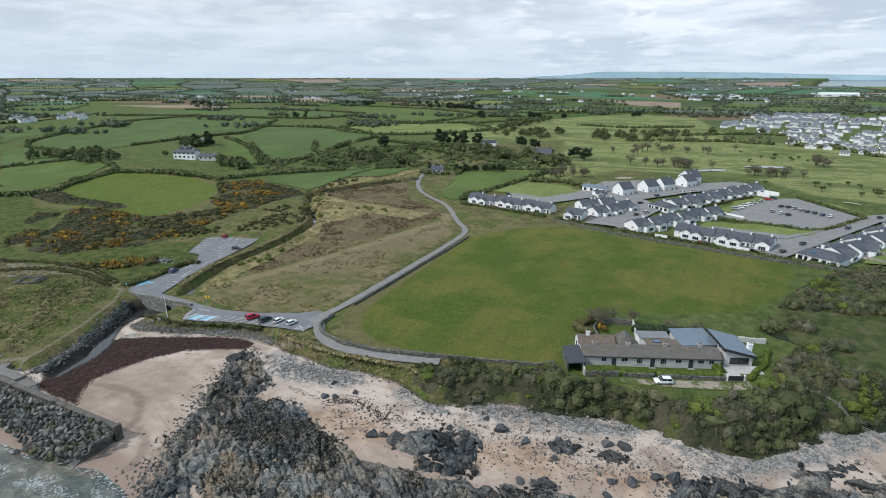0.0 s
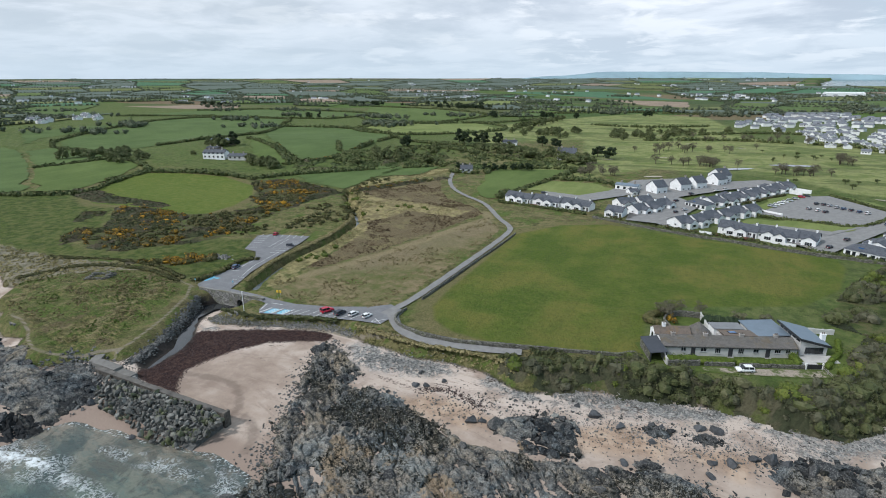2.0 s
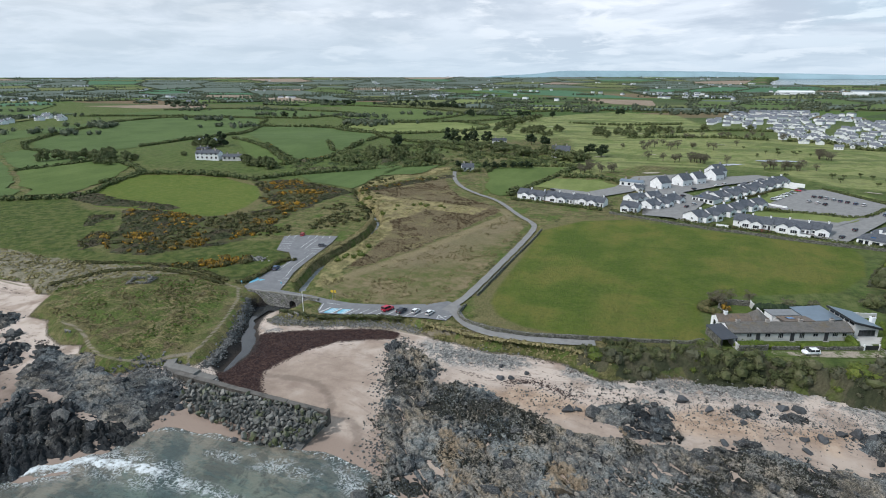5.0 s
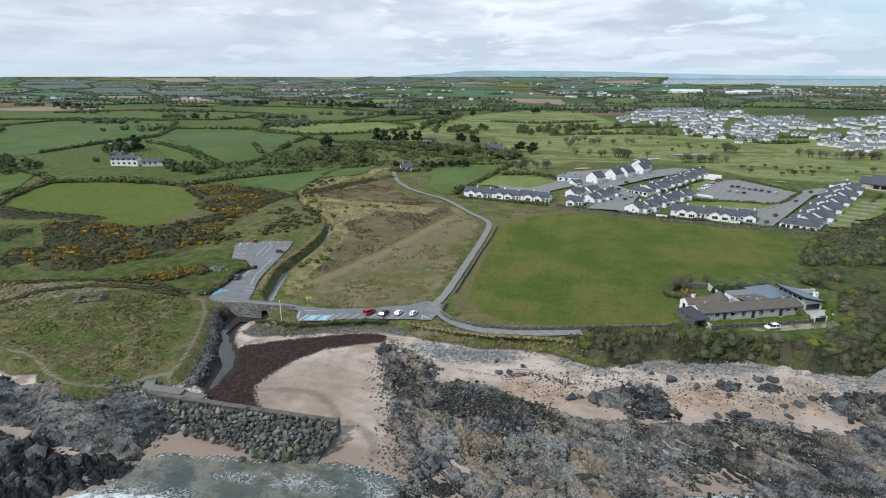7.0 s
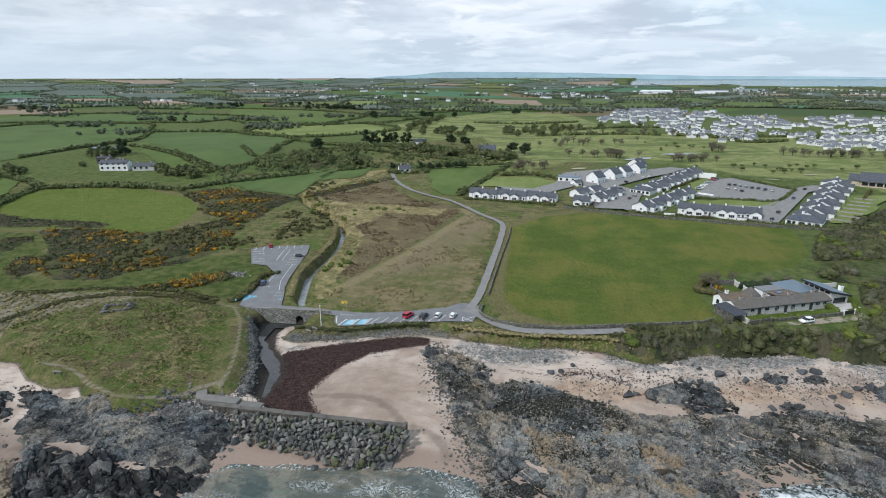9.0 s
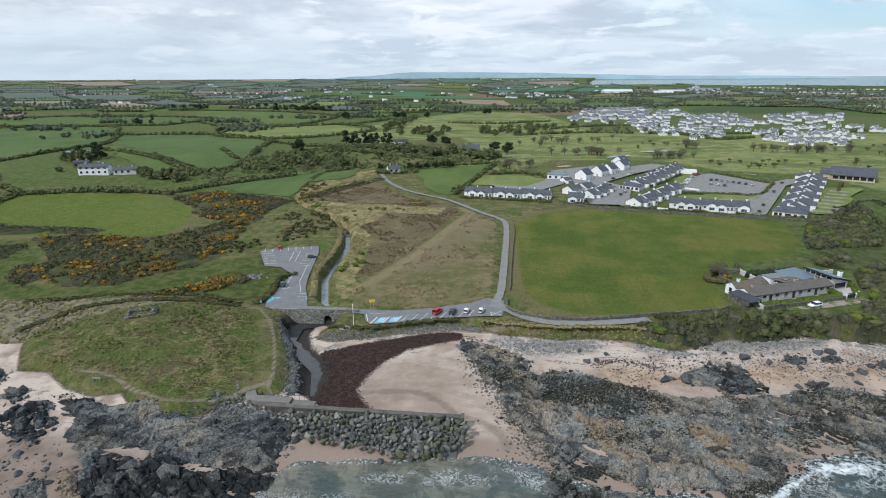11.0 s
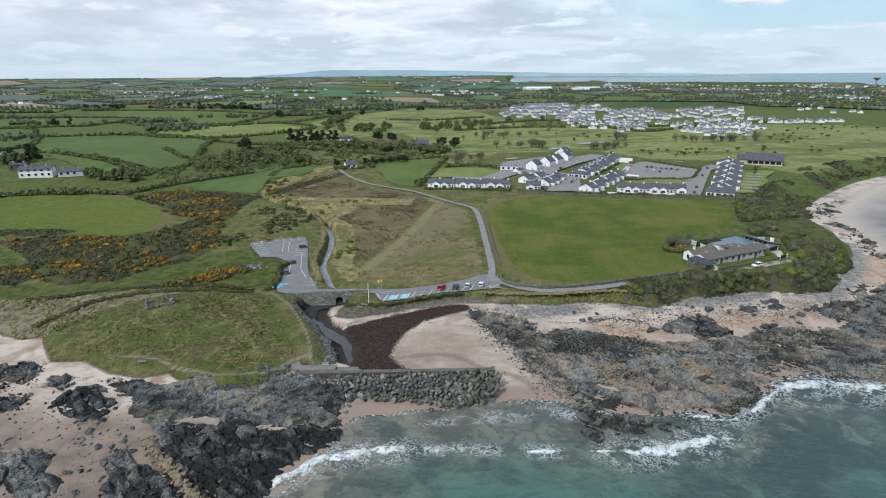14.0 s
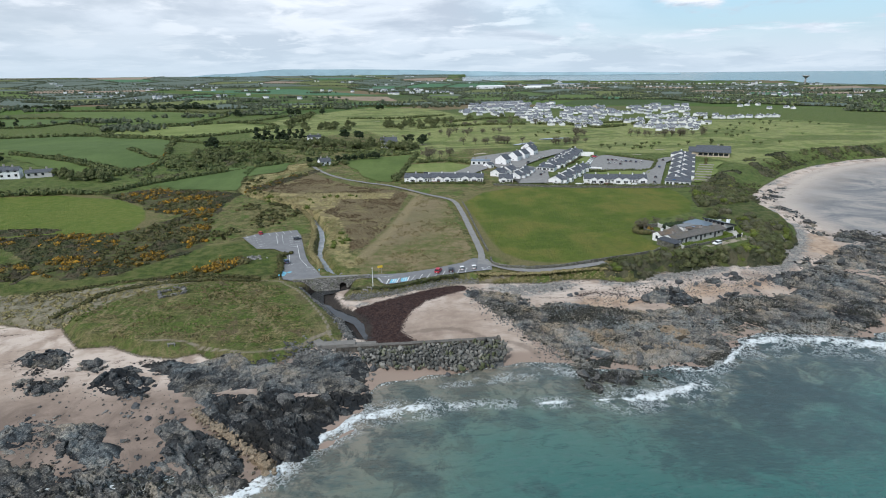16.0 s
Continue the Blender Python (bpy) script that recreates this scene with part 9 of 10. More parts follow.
def terrace(a, b, count, kinds, turn=0.0, step=0.0, seed=0):
    """Houses side by side along the line from a to b, their bays toward its right side."""
    ang = math.degrees(math.atan2(b[1] - a[1], b[0] - a[0]))
    count = round(count * 1.14)
    for k in range(count):
        t = (k + 0.5) / count
        x, y = a[0] + (b[0] - a[0]) * t, a[1] + (b[1] - a[1]) * t
        off = step * (k % 2)
        x, y = x + math.sin(radians(ang)) * off, y - math.cos(radians(ang)) * off
        copy_thing(kinds[k % len(kinds)], pose(x, y, float(base_height(np.array(x), np.array(y))) + 0.1, 0, 0, ang + turn) @ Matrix.Scale(0.87, 4))


terrace((-118, 246), (-73.5, 238.5), 5, [TYPE_A, TYPE_B], 0, 1.2)
terrace((-66.5, 233.0), (-57, 231.5), 1, [TYPE_B])
terrace((-56.5, 236), (-44.5, 258), 3, [TYPE_A, TYPE_B], 0, 1.0)
terrace((-66, 247), (-52, 262), 2, [TYPE_B, TYPE_A], 0, 0.6)
terrace((-56.5, 284), (-50, 292), 1, [TYPE_C])
terrace((-46.5, 296), (-33, 312), 2, [TYPE_C])
terrace((-31, 317), (-23.5, 327), 1, [TYPE_C])
terrace((-28.4, 266.5), (1.5, 317), 6, [TYPE_T, TYPE_U], 0, 1.3)
copy_thing(TYPE_E, pose(-30.6, 262.4, float(base_height(np.array(-30.0), np.array(262.0))) + 0.1, 0, 0, 59) @ Matrix.Scale(0.82, 4))
terrace((-37.0, 220.5), (-9.5, 261), 5, [TYPE_A, TYPE_B], 0, 1.2)
terrace((-19.5, 223.0), (11.5, 216.0), 4, [TYPE_A, TYPE_B], 0, 1.0)
terrace((27.6, 211.6), (69.5, 291.0), 9, [TYPE_U, TYPE_T], 0, 1.8)
TYPE_E.matrix_basis = pose(25.4, 206.6, float(base_height(np.array(25.0), np.array(206.0))) + 0.1, 0, 0, 63) @ Matrix.Scale(0.95, 4)
TYPE_T.matrix_basis = pose(71.8, 297.0, float(base_height(np.array(70.0), np.array(296.0))) + 0.1, 0, 0, 62) @ Matrix.Scale(0.87, 4)
TYPE_U.matrix_basis = pose(4.2, 321.5, float(base_height(np.array(4.0), np.array(321.0))) + 0.1, 0, 0, 59) @ Matrix.Scale(0.87, 4)
TYPE_A.matrix_basis = pose(-61.5, 253.5, float(base_height(np.array(-61.0), np.array(253.0))) + 0.1, 0, 0, 40) @ Matrix.Scale(0.8, 4)
TYPE_B.matrix_basis = pose(-63.8, 281.0, float(base_height(np.array(-63.0), np.array(281.0))) + 0.1, 0, 0, 40) @ Matrix.Scale(0.6, 4)
TYPE_C.matrix_basis = pose(-26.5, 331.5, float(base_height(np.array(-20.0), np.array(332.0))), 0, 0, 52)

paved("estate_road", [(-56, 222.9), (-43.5, 222.2), (-39, 217.6), (-34, 245), (-30.2, 262.2), (-41.8, 278.5), (-20.4, 306.8), (6.0, 335.5), (-4.4, 343.1), (-40, 318), (-62, 296), (-60, 276.8), (-43.0, 263.4)], LANE_TAR, "grey tarmac road among the bungalows", 0.75)
paved("estate_yard", [(-105.5, 256.1), (-80.9, 252.0), (-66.2, 272.2), (-60, 292), (-40, 318), (-24, 333), (-38, 338), (-70, 318), (-76.0, 282.3), (-87.3, 264.6), (-106.8, 268.9)], LANE_TAR, "grey tarmac access road behind the bungalows", 0.7)
paved("estate_car_park", [(-8.9, 254.5), (13.4, 302.4), (23.0, 307.3), (44.1, 277.6), (27.7, 250.4), (11.3, 249.8)], LANE_TAR, "grey tarmac car park among the bungalows", 0.72)
paved("estate_lane", [(9.8, 205.9), (14.2, 203.1), (50.1, 272.5), (70.1, 293.7), (58.8, 292.6), (39.3, 263.0), (16.4, 229.0), (-14, 232), (-14, 229), (9.3, 223.0)], LANE_TAR, "grey tarmac lane beside the bungalow terrace", 0.74)
field("pale", [(-12, 246), (26, 246.5), (14, 230), (-13, 234.5)], "pale mown lawn beside the car park", 0.68)
field("pale", [(-5, 262), (12, 301), (6, 306), (-8, 270)], "pale mown lawn beside the car park", 0.66)
field("pale", [(44, 282), (24, 309), (28, 312), (50, 284)], "pale dry bank beside the car park", 0.66)
field("pale", [(66, 268), (36, 210), (48, 214), (86, 272)], "mown gardens behind the terrace", 0.66)
for k, line in enumerate(([(-9, 253), (11, 248), (28, 248.5), (46, 278)], [(46, 278), (24, 310)], [(-70, 226), (-40, 214), (-20, 209), (8, 203), (32, 200)], [(-120, 237), (-98, 233), (-74, 228)])):
    hedgerow(line, 0.8, 1.5, 320 + k, 20, 0.4, 0.8, 0.0, None, "dark clipped hedge round the bungalows")
GARDEN_LEAF = leaf_material("garden_leaf", (0.030, 0.045, 0.016), (0.062, 0.085, 0.024), (0.110, 0.070, 0.045), (0.150, 0.165, 0.040))
DECK = plain("red_decking", (0.17, 0.075, 0.055), 0.8, 4, 0.3)
for k, line in enumerate(([(-119, 238), (-108, 235), (-92, 233), (-76, 230)], [(-70, 229), (-58, 226)], [(-41, 219), (-28, 216)], [(-22, 215), (-6, 211), (9, 208)], [(40, 208), (56, 236), (74, 268), (84, 286)], [(-30, 230), (-18, 246), (-4, 262)], [(-20, 268), (-8, 284), (4, 304)])):
    foliage("garden_shrubs", hedge_lumps(line, 1.1, 0.7, 1.1, 340 + k, 0.3), 26, 0.26, GARDEN_LEAF, 350 + k, "mixed green and russet garden shrubs before the bungalows", "shrubs")
for k, (x, y, w) in enumerate(((-112, 238.2, 4.0), (-101, 236.4, 5.0), (-89, 234.4, 4.4), (-79, 232.6, 3.6), (-24.4, 216.6, 4.6), (-10, 214.0, 3.4), (3, 211.2, 4.0))):
    z = float(base_height(np.array(x), np.array(y)))
    deck = empty("garden_deck", x, y, z, -10)
    boxed("boards", -w / 2, w / 2, -1.5, 1.5, 0.0, 0.32, DECK if k % 2 else PALE_PAVING, deck)
    boxed("rail", -w / 2, w / 2, -1.5, -1.42, 0.325, 1.15, DECK if k % 2 else WHITE_TRIM, deck)
    tagged(deck, "railed garden terrace before a bungalow", "deck")
stone_wall([(-70, 224), (-40, 213), (-20, 208), (8, 202), (34, 199)], 1.0, 0.5, "low stone boundary wall below the bungalows")
stone_wall([(2, 322), (16, 313)], 1.9, 0.3, "long white garden wall", None, None, WHITE_WALL, 0.0)
stone_wall([(-7, 262), (2, 256)], 1.5, 0.3, "white garden wall", None, None, WHITE_WALL, 0.0)
stone_wall([(1, 316), (12, 308)], 1.9, 0.3, "long white garden wall", None, None, WHITE_WALL, 0.0)
for k in range(7):
    ax, ay = 38 + 4.6 * k, 215 + 7.6 * k
    stone_wall([(ax, ay), (ax + 8, ay - 3)], 1.3, 0.2, "grey timber garden screen behind the terrace", None, None, WEATHERED, 0.02, "garden_screen")


def build_club():
    top = empty("clubhouse", 96, 300, float(base_height(np.array(92.0), np.array(296.0))) + 0.3, -25)
    gable_body(top, -10, 10, -7, 7, -0.5, 3.0, 6.4, BEIGE_WALL, "x")
    gable_roof(top, -10, 10, -7, 7, 3.05, 6.5, SLATE, 0.9, 0.25)
    gable_body(top, -15, -9.9, -5, 5, -0.5, 2.8, 5.2, BEIGE_WALL, "x", "wing_wall")
    gable_roof(top, -15, -10.2, -5, 5, 2.85, 5.3, SLATE, 0.6, 0.2, "x", "wing_roof")
    for k in range(6):
        window(top, -8 + 3.2 * k, -7.02, 0.6, 2.6, 1.7, "-y", DARK_TRIM, 2)
    window(top, -15.02, 0, 0.6, 3.0, 1.8, "-x", DARK_TRIM, 2)
    chimney(top, 3, 0, 5.6, 7.4)
    return tagged(top, "large beige clubhouse with wide slate roof", "clubhouse")


build_club()


def long_house(name, x, y, turn, length, depth, wall, ridge, wall_mat, roof_mat, label, floors=1, gap=3.4, lift=0.3):
    top = empty(name, x, y, float(base_height(np.array(float(x)), np.array(float(y)))) + lift, turn)
    gable_body(top, -length / 2, length / 2, -depth / 2, depth / 2, -0.8, wall, ridge, wall_mat)
    gable_roof(top, -length / 2, length / 2, -depth / 2, depth / 2, wall + 0.04, ridge + 0.06, roof_mat, 0.3)
    n = int(length / gap)
    for f in range(floors):
        for k in range(n):
            window(top, -length / 2 + gap * (k + 0.5), -depth / 2 - 0.02, 0.8 + 2.6 * f, 1.3, 1.2, "-y", DARK_TRIM, 0)
    chimney(top, length * 0.3, 0, ridge - 0.4, ridge + 1.1)
    chimney(top, -length * 0.3, 0, ridge - 0.4, ridge + 1.1)
    return tagged(top, label, "house")


long_house("farmhouse", -347, 259.6, 16, 17, 6.5, 4.0, 5.8, WHITE_WALL, SLATE, "long two-storey white farmhouse with grey roof", 2)
long_house("farm_outhouse", -330.5, 265.0, 20, 13, 6, 2.4, 3.8, GREY_WALL, SLATE, "low grey wing beside the farmhouse")
long_house("farm_outhouse", -357, 270, 18, 12, 7, 2.6, 4.0, GREY_WALL, DARK_FELT, "grey farm outbuilding behind the farmhouse")
long_house("farm_shed", -372, 279, 20, 9, 7, 2.8, 3.6, BROWN_SLATE, DARK_FELT, "brown timber farm shed")
long_house("barn", -401, 312, 12, 18, 9, 3.6, 4.8, BROWN_SLATE, METAL_ROOF, "dark barn with blue-grey metal roof")
long_house("roadside_house", -172, 307, 30, 7.5, 5.5, 2.4, 4.4, WHITE_WALL, SLATE, "small white house at the bend of the lane")
long_house("villa", -130, 388, 10, 13, 8, 4.6, 8.0, GREY_WALL, SLATE, "grey gabled villa among trees")
long_house("white_bungalow", -199, 449, 15, 12, 7, 2.8, 4.6, WHITE_WALL, DARK_FELT, "low white bungalow behind dark trees")
long_house("estate_shed", -68, 290, -10, 12, 5, 2.6, 3.4, WHITE_WALL, METAL_ROOF, "long white shed behind the bungalows")

def joined_houses(places, label):
    """Houses too far off to tell apart: white walls and grey roofs, a mesh of each, joined."""
    wv, wf, rv, rf = [], [], [], []
    for x, y, z, turn, L, D, h, r in places:
        c, s = math.cos(radians(turn)), math.sin(radians(turn))
        for verts, faces, over, z0, e, rr in ((wv, wf, 0, -2.0, h, r), (rv, rf, 0.35, h + 0.05, h + 0.1, r + 0.25)):
            o = len(verts)
            lx, ly = L / 2 + over, D / 2 + over
            for px, py, pz in ((-lx, -ly, z0), (lx, -ly, z0), (lx, ly, z0), (-lx, ly, z0), (-lx, -ly, e), (lx, -ly, e), (lx, ly, e), (-lx, ly, e), (-lx, 0, rr), (lx, 0, rr)):
                verts.append((x + c * px - s * py, y + s * px + c * py, z + pz))
            faces += [tuple(o + i for i in f) for f in ((0, 1, 5, 4), (1, 2, 6, 9, 5), (2, 3, 7, 6), (3, 0, 4, 8, 7), (4, 5, 9, 8), (6, 7, 8, 9), (3, 2, 1, 0))]
    top = empty("far_houses")
    mesh_of("walls", wv, wf, WHITE_WALL, top)
    mesh_of("roofs", rv, rf, FAR_SLATE, top)
    return tagged(top, label, "houses", kind="stuff")


far_places = []
# rows of the far estate: two ends and a count
FAR_ROWS = """-32 779 -16 763 3;-4 911 17 932 3;-8 765 31 756 6;23 949 109 990 10;17 839 91 860 9;35 757 65 746 5;24 652 55 618 8;38 703 79 682 7;75 788 160 960 6;44 590 71 563 6;110 878 145 798 8;89 669 93 622 3;70 546 82 525 4;88 578 101 539 5;142 731 161 688 6;164 813 210 826 7;128 588 137 549 4;173 707 195 683 6;146 566 167 577 3;184 615 239 642 7;156 535 191 553 5;126 501 135 480 4;143 489 172 489 6;195 574 222 561 5;187 517 198 511 3;237 803 312 855 9;268 749 307 744 7;167 555 214 518 9;247 591 348 602 11;254 648 279 623 5;131 517 160 487 6;413 810 483 845 3;437 760 429 734 1;479 781 460 728 2;803 2588 992 2140 16;1086 2327 1256 1848 20;783 2029 1049 1509 22;524 1102 495 879 7;325 2204 611 2095 12;1092 1391 1178 1364 6"""
hrng = random.Random(31)
for row in FAR_ROWS.split(";"):
    ax, ay, bx, by, n = (float(q) for q in row.split())
    ang = math.degrees(math.atan2(by - ay, bx - ax))
    for k in range(int(n)):
        t = (k + 0.5) / n
        x, y = ax + (bx - ax) * t + hrng.gauss(0, 1.5), ay + (by - ay) * t + hrng.gauss(0, 3)
        kind = hrng.choice((FAR_A, FAR_A, FAR_B, FAR_B, FAR_C) if y > 1100 else (FAR_A, FAR_B))
        turn = ang + hrng.choice((0, 0, 90, 90, 180)) + hrng.gauss(0, 12)
        zz = float(base_height(np.array(x), np.array(y))) + 0.4
        if y < 840:
            copy_thing(kind, pose(x, y, zz, 0, 0, turn) @ Matrix.Scale(0.70, 4))
        else:
            far_places.append((x, y, zz, turn, hrng.uniform(7, 10), 7, hrng.choice((2.4, 2.4, 3.9)), 4.8))
# the streets between: close-set houses in curving rows
built = [tuple(ob.matrix_basis.translation[:2]) for ob in bpy.data.objects if ob.parent is None and ob.name.startswith("bungalow")] + [(q[0], q[1]) for q in far_places]
ESTATES = [[(-34.5, 723), (-9, 865), (62, 1005), (130, 935), (161, 785), (199, 758), (188, 680), (143, 618), (100, 560), (97, 503), (55, 490), (27, 552), (18, 651)], [(146, 569), (183, 605), (245, 665), (236, 593), (168, 452), (142, 452), (125, 466), (122, 491)],
           [(228, 765), (365, 870), (288, 708), (192, 660)]]
for outline in ESTATES:
    p = np.array(outline)
    gx, gy = np.meshgrid(np.arange(p[:, 0].min(), p[:, 0].max(), 12.5), np.arange(p[:, 1].min(), p[:, 1].max(), 17.0))
    for x, y in zip(gx.ravel(), gy.ravel()):
        x, y = x + 5 * math.sin(y / 41) + hrng.gauss(0, 1.2), y + 9 * math.sin(x / 33) + hrng.gauss(0, 1.6)
        if inside_by(np.array([x]), np.array([y]), outline)[0] < 0 or hrng.random() < 0.5 or any((x - a) ** 2 + (y - b) ** 2 < 110 for a, b in built):
            continue
        zz = float(base_height(np.array(x), np.array(y))) + 0.4
        turn = math.degrees(math.atan(0.5 * math.cos(x / 33))) + hrng.choice((0, 0, 90, 180)) + hrng.gauss(0, 8)
        if y < 640:
            copy_thing(hrng.choice((FAR_A, FAR_B)), pose(x, y, zz, 0, 0, turn) @ Matrix.Scale(0.66, 4))
        else:
            far_places.append((x, y, zz, turn, hrng.uniform(6.5, 8.5), 6.0, hrng.choice((2.2, 2.2, 3.2)), 3.9))
for k, proto in enumerate((FAR_A, FAR_B, FAR_C)):
    proto.matrix_basis = pose(150 + 14 * k, 780, float(base_height(np.array(160.0), np.array(780.0))) + 0.4, 0, 0, 20 * k)
# lone houses and hamlets out on the plain
for k in range(150):
    r, az = 1350 * math.exp(hrng.random() * 1.35), radians(hrng.uniform(-70, 40))
    x, y = -60 + r * math.sin(az), r * math.cos(az)
    if inside_by(np.array([x]), np.array([y]), LAND)[0] < 30 or inside_by(np.array([x]), np.array([y]), GOLF)[0] > -20:
        continue
    for q in range(hrng.choice((1, 1, 2, 4))):
        xx, yy = x + hrng.gauss(0, 30), y + hrng.gauss(0, 12)
        far_places.append((xx, yy, float(base_height(np.array(xx), np.array(yy))) + 1.2, hrng.uniform(-60, 60), hrng.uniform(8, 14), 8, hrng.choice((2.8, 2.8, 4.6)), 5.4))
joined_houses(far_places, "white and grey houses scattered over the far plain")
for x, y, n in ((-930, 430, 7), (-940, 500, 8)):
    for q in range(n):
        xx, yy = x + 15 * q, y + hrng.gauss(0, 9) - 4 * q
        ob = copy_thing(hrng.choice((FAR_A, FAR_B)), pose(xx, yy, float(base_height(np.array(xx), np.array(yy))) + 0.6, 0, 0, hrng.uniform(-20, 20)))
        tagged(ob, "white house with grey roof in a hamlet", "house", "scattered far houses")


def warehouse(x, y, length, depth, h, turn, wall, roof, label):
    top = empty("warehouse", x, y, float(base_height(np.array(float(x)), np.array(float(y)))), turn)
    gable_body(top, -length / 2, length / 2, -depth / 2, depth / 2, -1, h, h * 1.35, wall)
    gable_roof(top, -length / 2, length / 2, -depth / 2, depth / 2, h + 0.1, h * 1.35 + 0.1, roof, 0.5, 0.3)
    return tagged(top, label, "warehouse", "far industrial sheds")


warehouse(205, 1985, 95, 40, 9, 8, WHITE_WALL, WHITE_TRIM, "long white industrial shed")
warehouse(350, 1960, 60, 30, 6, -6, WHITE_WALL, WHITE_TRIM, "low white industrial shed")
warehouse(420, 2150, 90, 30, 6, -10, WHITE_WALL, METAL_ROOF, "low pale industrial shed")
warehouse(560, 2250, 100, 34, 7, -12, GREY_WALL, METAL_ROOF, "low grey industrial shed with blue roof")


def water_tower(x, y):
    z = float(base_height(np.array(x), np.array(y)))
    top = empty("water_tower", x, y, z)
    for name, r0, r1, z0, z1 in (("shaft", 3.6, 2.6, -1, 22), ("bowl", 3.0, 13.0, 22, 30), ("lid", 13.0, 12.0, 30, 32)):
        bm = bmesh.new()
        bmesh.ops.create_cone(bm, cap_ends=True, segments=20, radius1=r0, radius2=r1, depth=z1 - z0, matrix=Matrix.Translation((0, 0, (z0 + z1) / 2)))
        part(name, bm, CONCRETE, top)
    return tagged(top, "grey concrete water tower with flared bowl", "water tower")


water_tower(1440, 2060)


# ---- pier, culvert and seafront ----
PIER_CONCRETE = Nodes("pier_concrete", 0.9)
_c = PIER_CONCRETE.ramp(PIER_CONCRETE.noise(0.7, 6, 0.7), (0.38, (0.042, 0.037, 0.031)), (0.62, (0.135, 0.12, 0.102)))
_c = PIER_CONCRETE.mix(PIER_CONCRETE.calc("MULTIPLY", PIER_CONCRETE.step(PIER_CONCRETE.noise(1.0, 4, 0.6, stretch=(1, 1, 0.12)), 0.5, 0.64), 0.6), _c, (0.055, 0.052, 0.046))
PIER_CONCRETE.colour(_c).bump(PIER_CONCRETE.noise(3, 5), 0.12)
PIER_COPING = plain("pier_coping", (0.120, 0.110, 0.098), 0.9, 1.0, 0.5, bump=0.05)
PIER_TOP = plain("pier_top", (0.178, 0.168, 0.153), 0.9, 1.2, 0.3, bump=0.04)


def build_pier():
    top = empty("pier", -136.6, 47.25, -0.42, math.degrees(math.atan2(1.3, 39.4)))
    n = 13
    for k in range(n):
        a, b = 39.4 * k / n, 39.4 * (k + 1) / n - 0.012
        bm = box(bmesh.new(), a, b, -0.55, 0.55, -0.6, 3.66)
        bmesh.ops.bevel(bm, geom=bm.edges[:], offset=0.05, segments=1, affect="EDGES")
        part("wall_bay", bm, PIER_CONCRETE.mat, top)
        boxed("coping", a, b, -0.6, 0.6, 3.665, 3.85 + 0.04 * math.sin(k * 2.3), PIER_COPING, top, bevel=0.04)
    boxed("end_block", 39.42, 40.1, -0.75, 0.75, -0.6, 4.1, PIER_CONCRETE.mat, top, bevel=0.06)
    boxed("landing", -3.4, 4.6, 0.85, 3.0, 1.2, 3.9, PIER_TOP, top, "pale concrete landing", 0.05)
    boxed("lower_landing", 4.65, 9.6, 0.85, 2.9, 0.6, 3.35, PIER_TOP, top, "lower concrete landing", 0.05)
    arm = boxed("arm", -1.1, 1.1, -0.2, 5.4, 1.2, 3.95, PIER_TOP, top, "concrete ramp", 0.05)
    arm.matrix_basis = pose(-3.4, 1.4, 0, 0, 0, 32)
    for k in range(7):
        boxed("stair", 9.7 + 0.34 * k, 10.04 + 0.34 * k, 0.85, 2.2, 0.2, 3.1 - 0.3 * k, CONCRETE, top)
    rail = new("hand_rail")
    rail.parent = top
    for k in range(5):
        boxed("upright", 4.9 + 1.1 * k, 4.95 + 1.1 * k, 2.8, 2.85, 3.35, 4.35, DARK_TRIM, rail)
    boxed("top_bar", 4.9, 9.35, 2.79, 2.86, 4.35, 4.41, DARK_TRIM, rail)
    return tagged(top, "stained concrete pier wall with landing and steps", "pier")


build_pier()


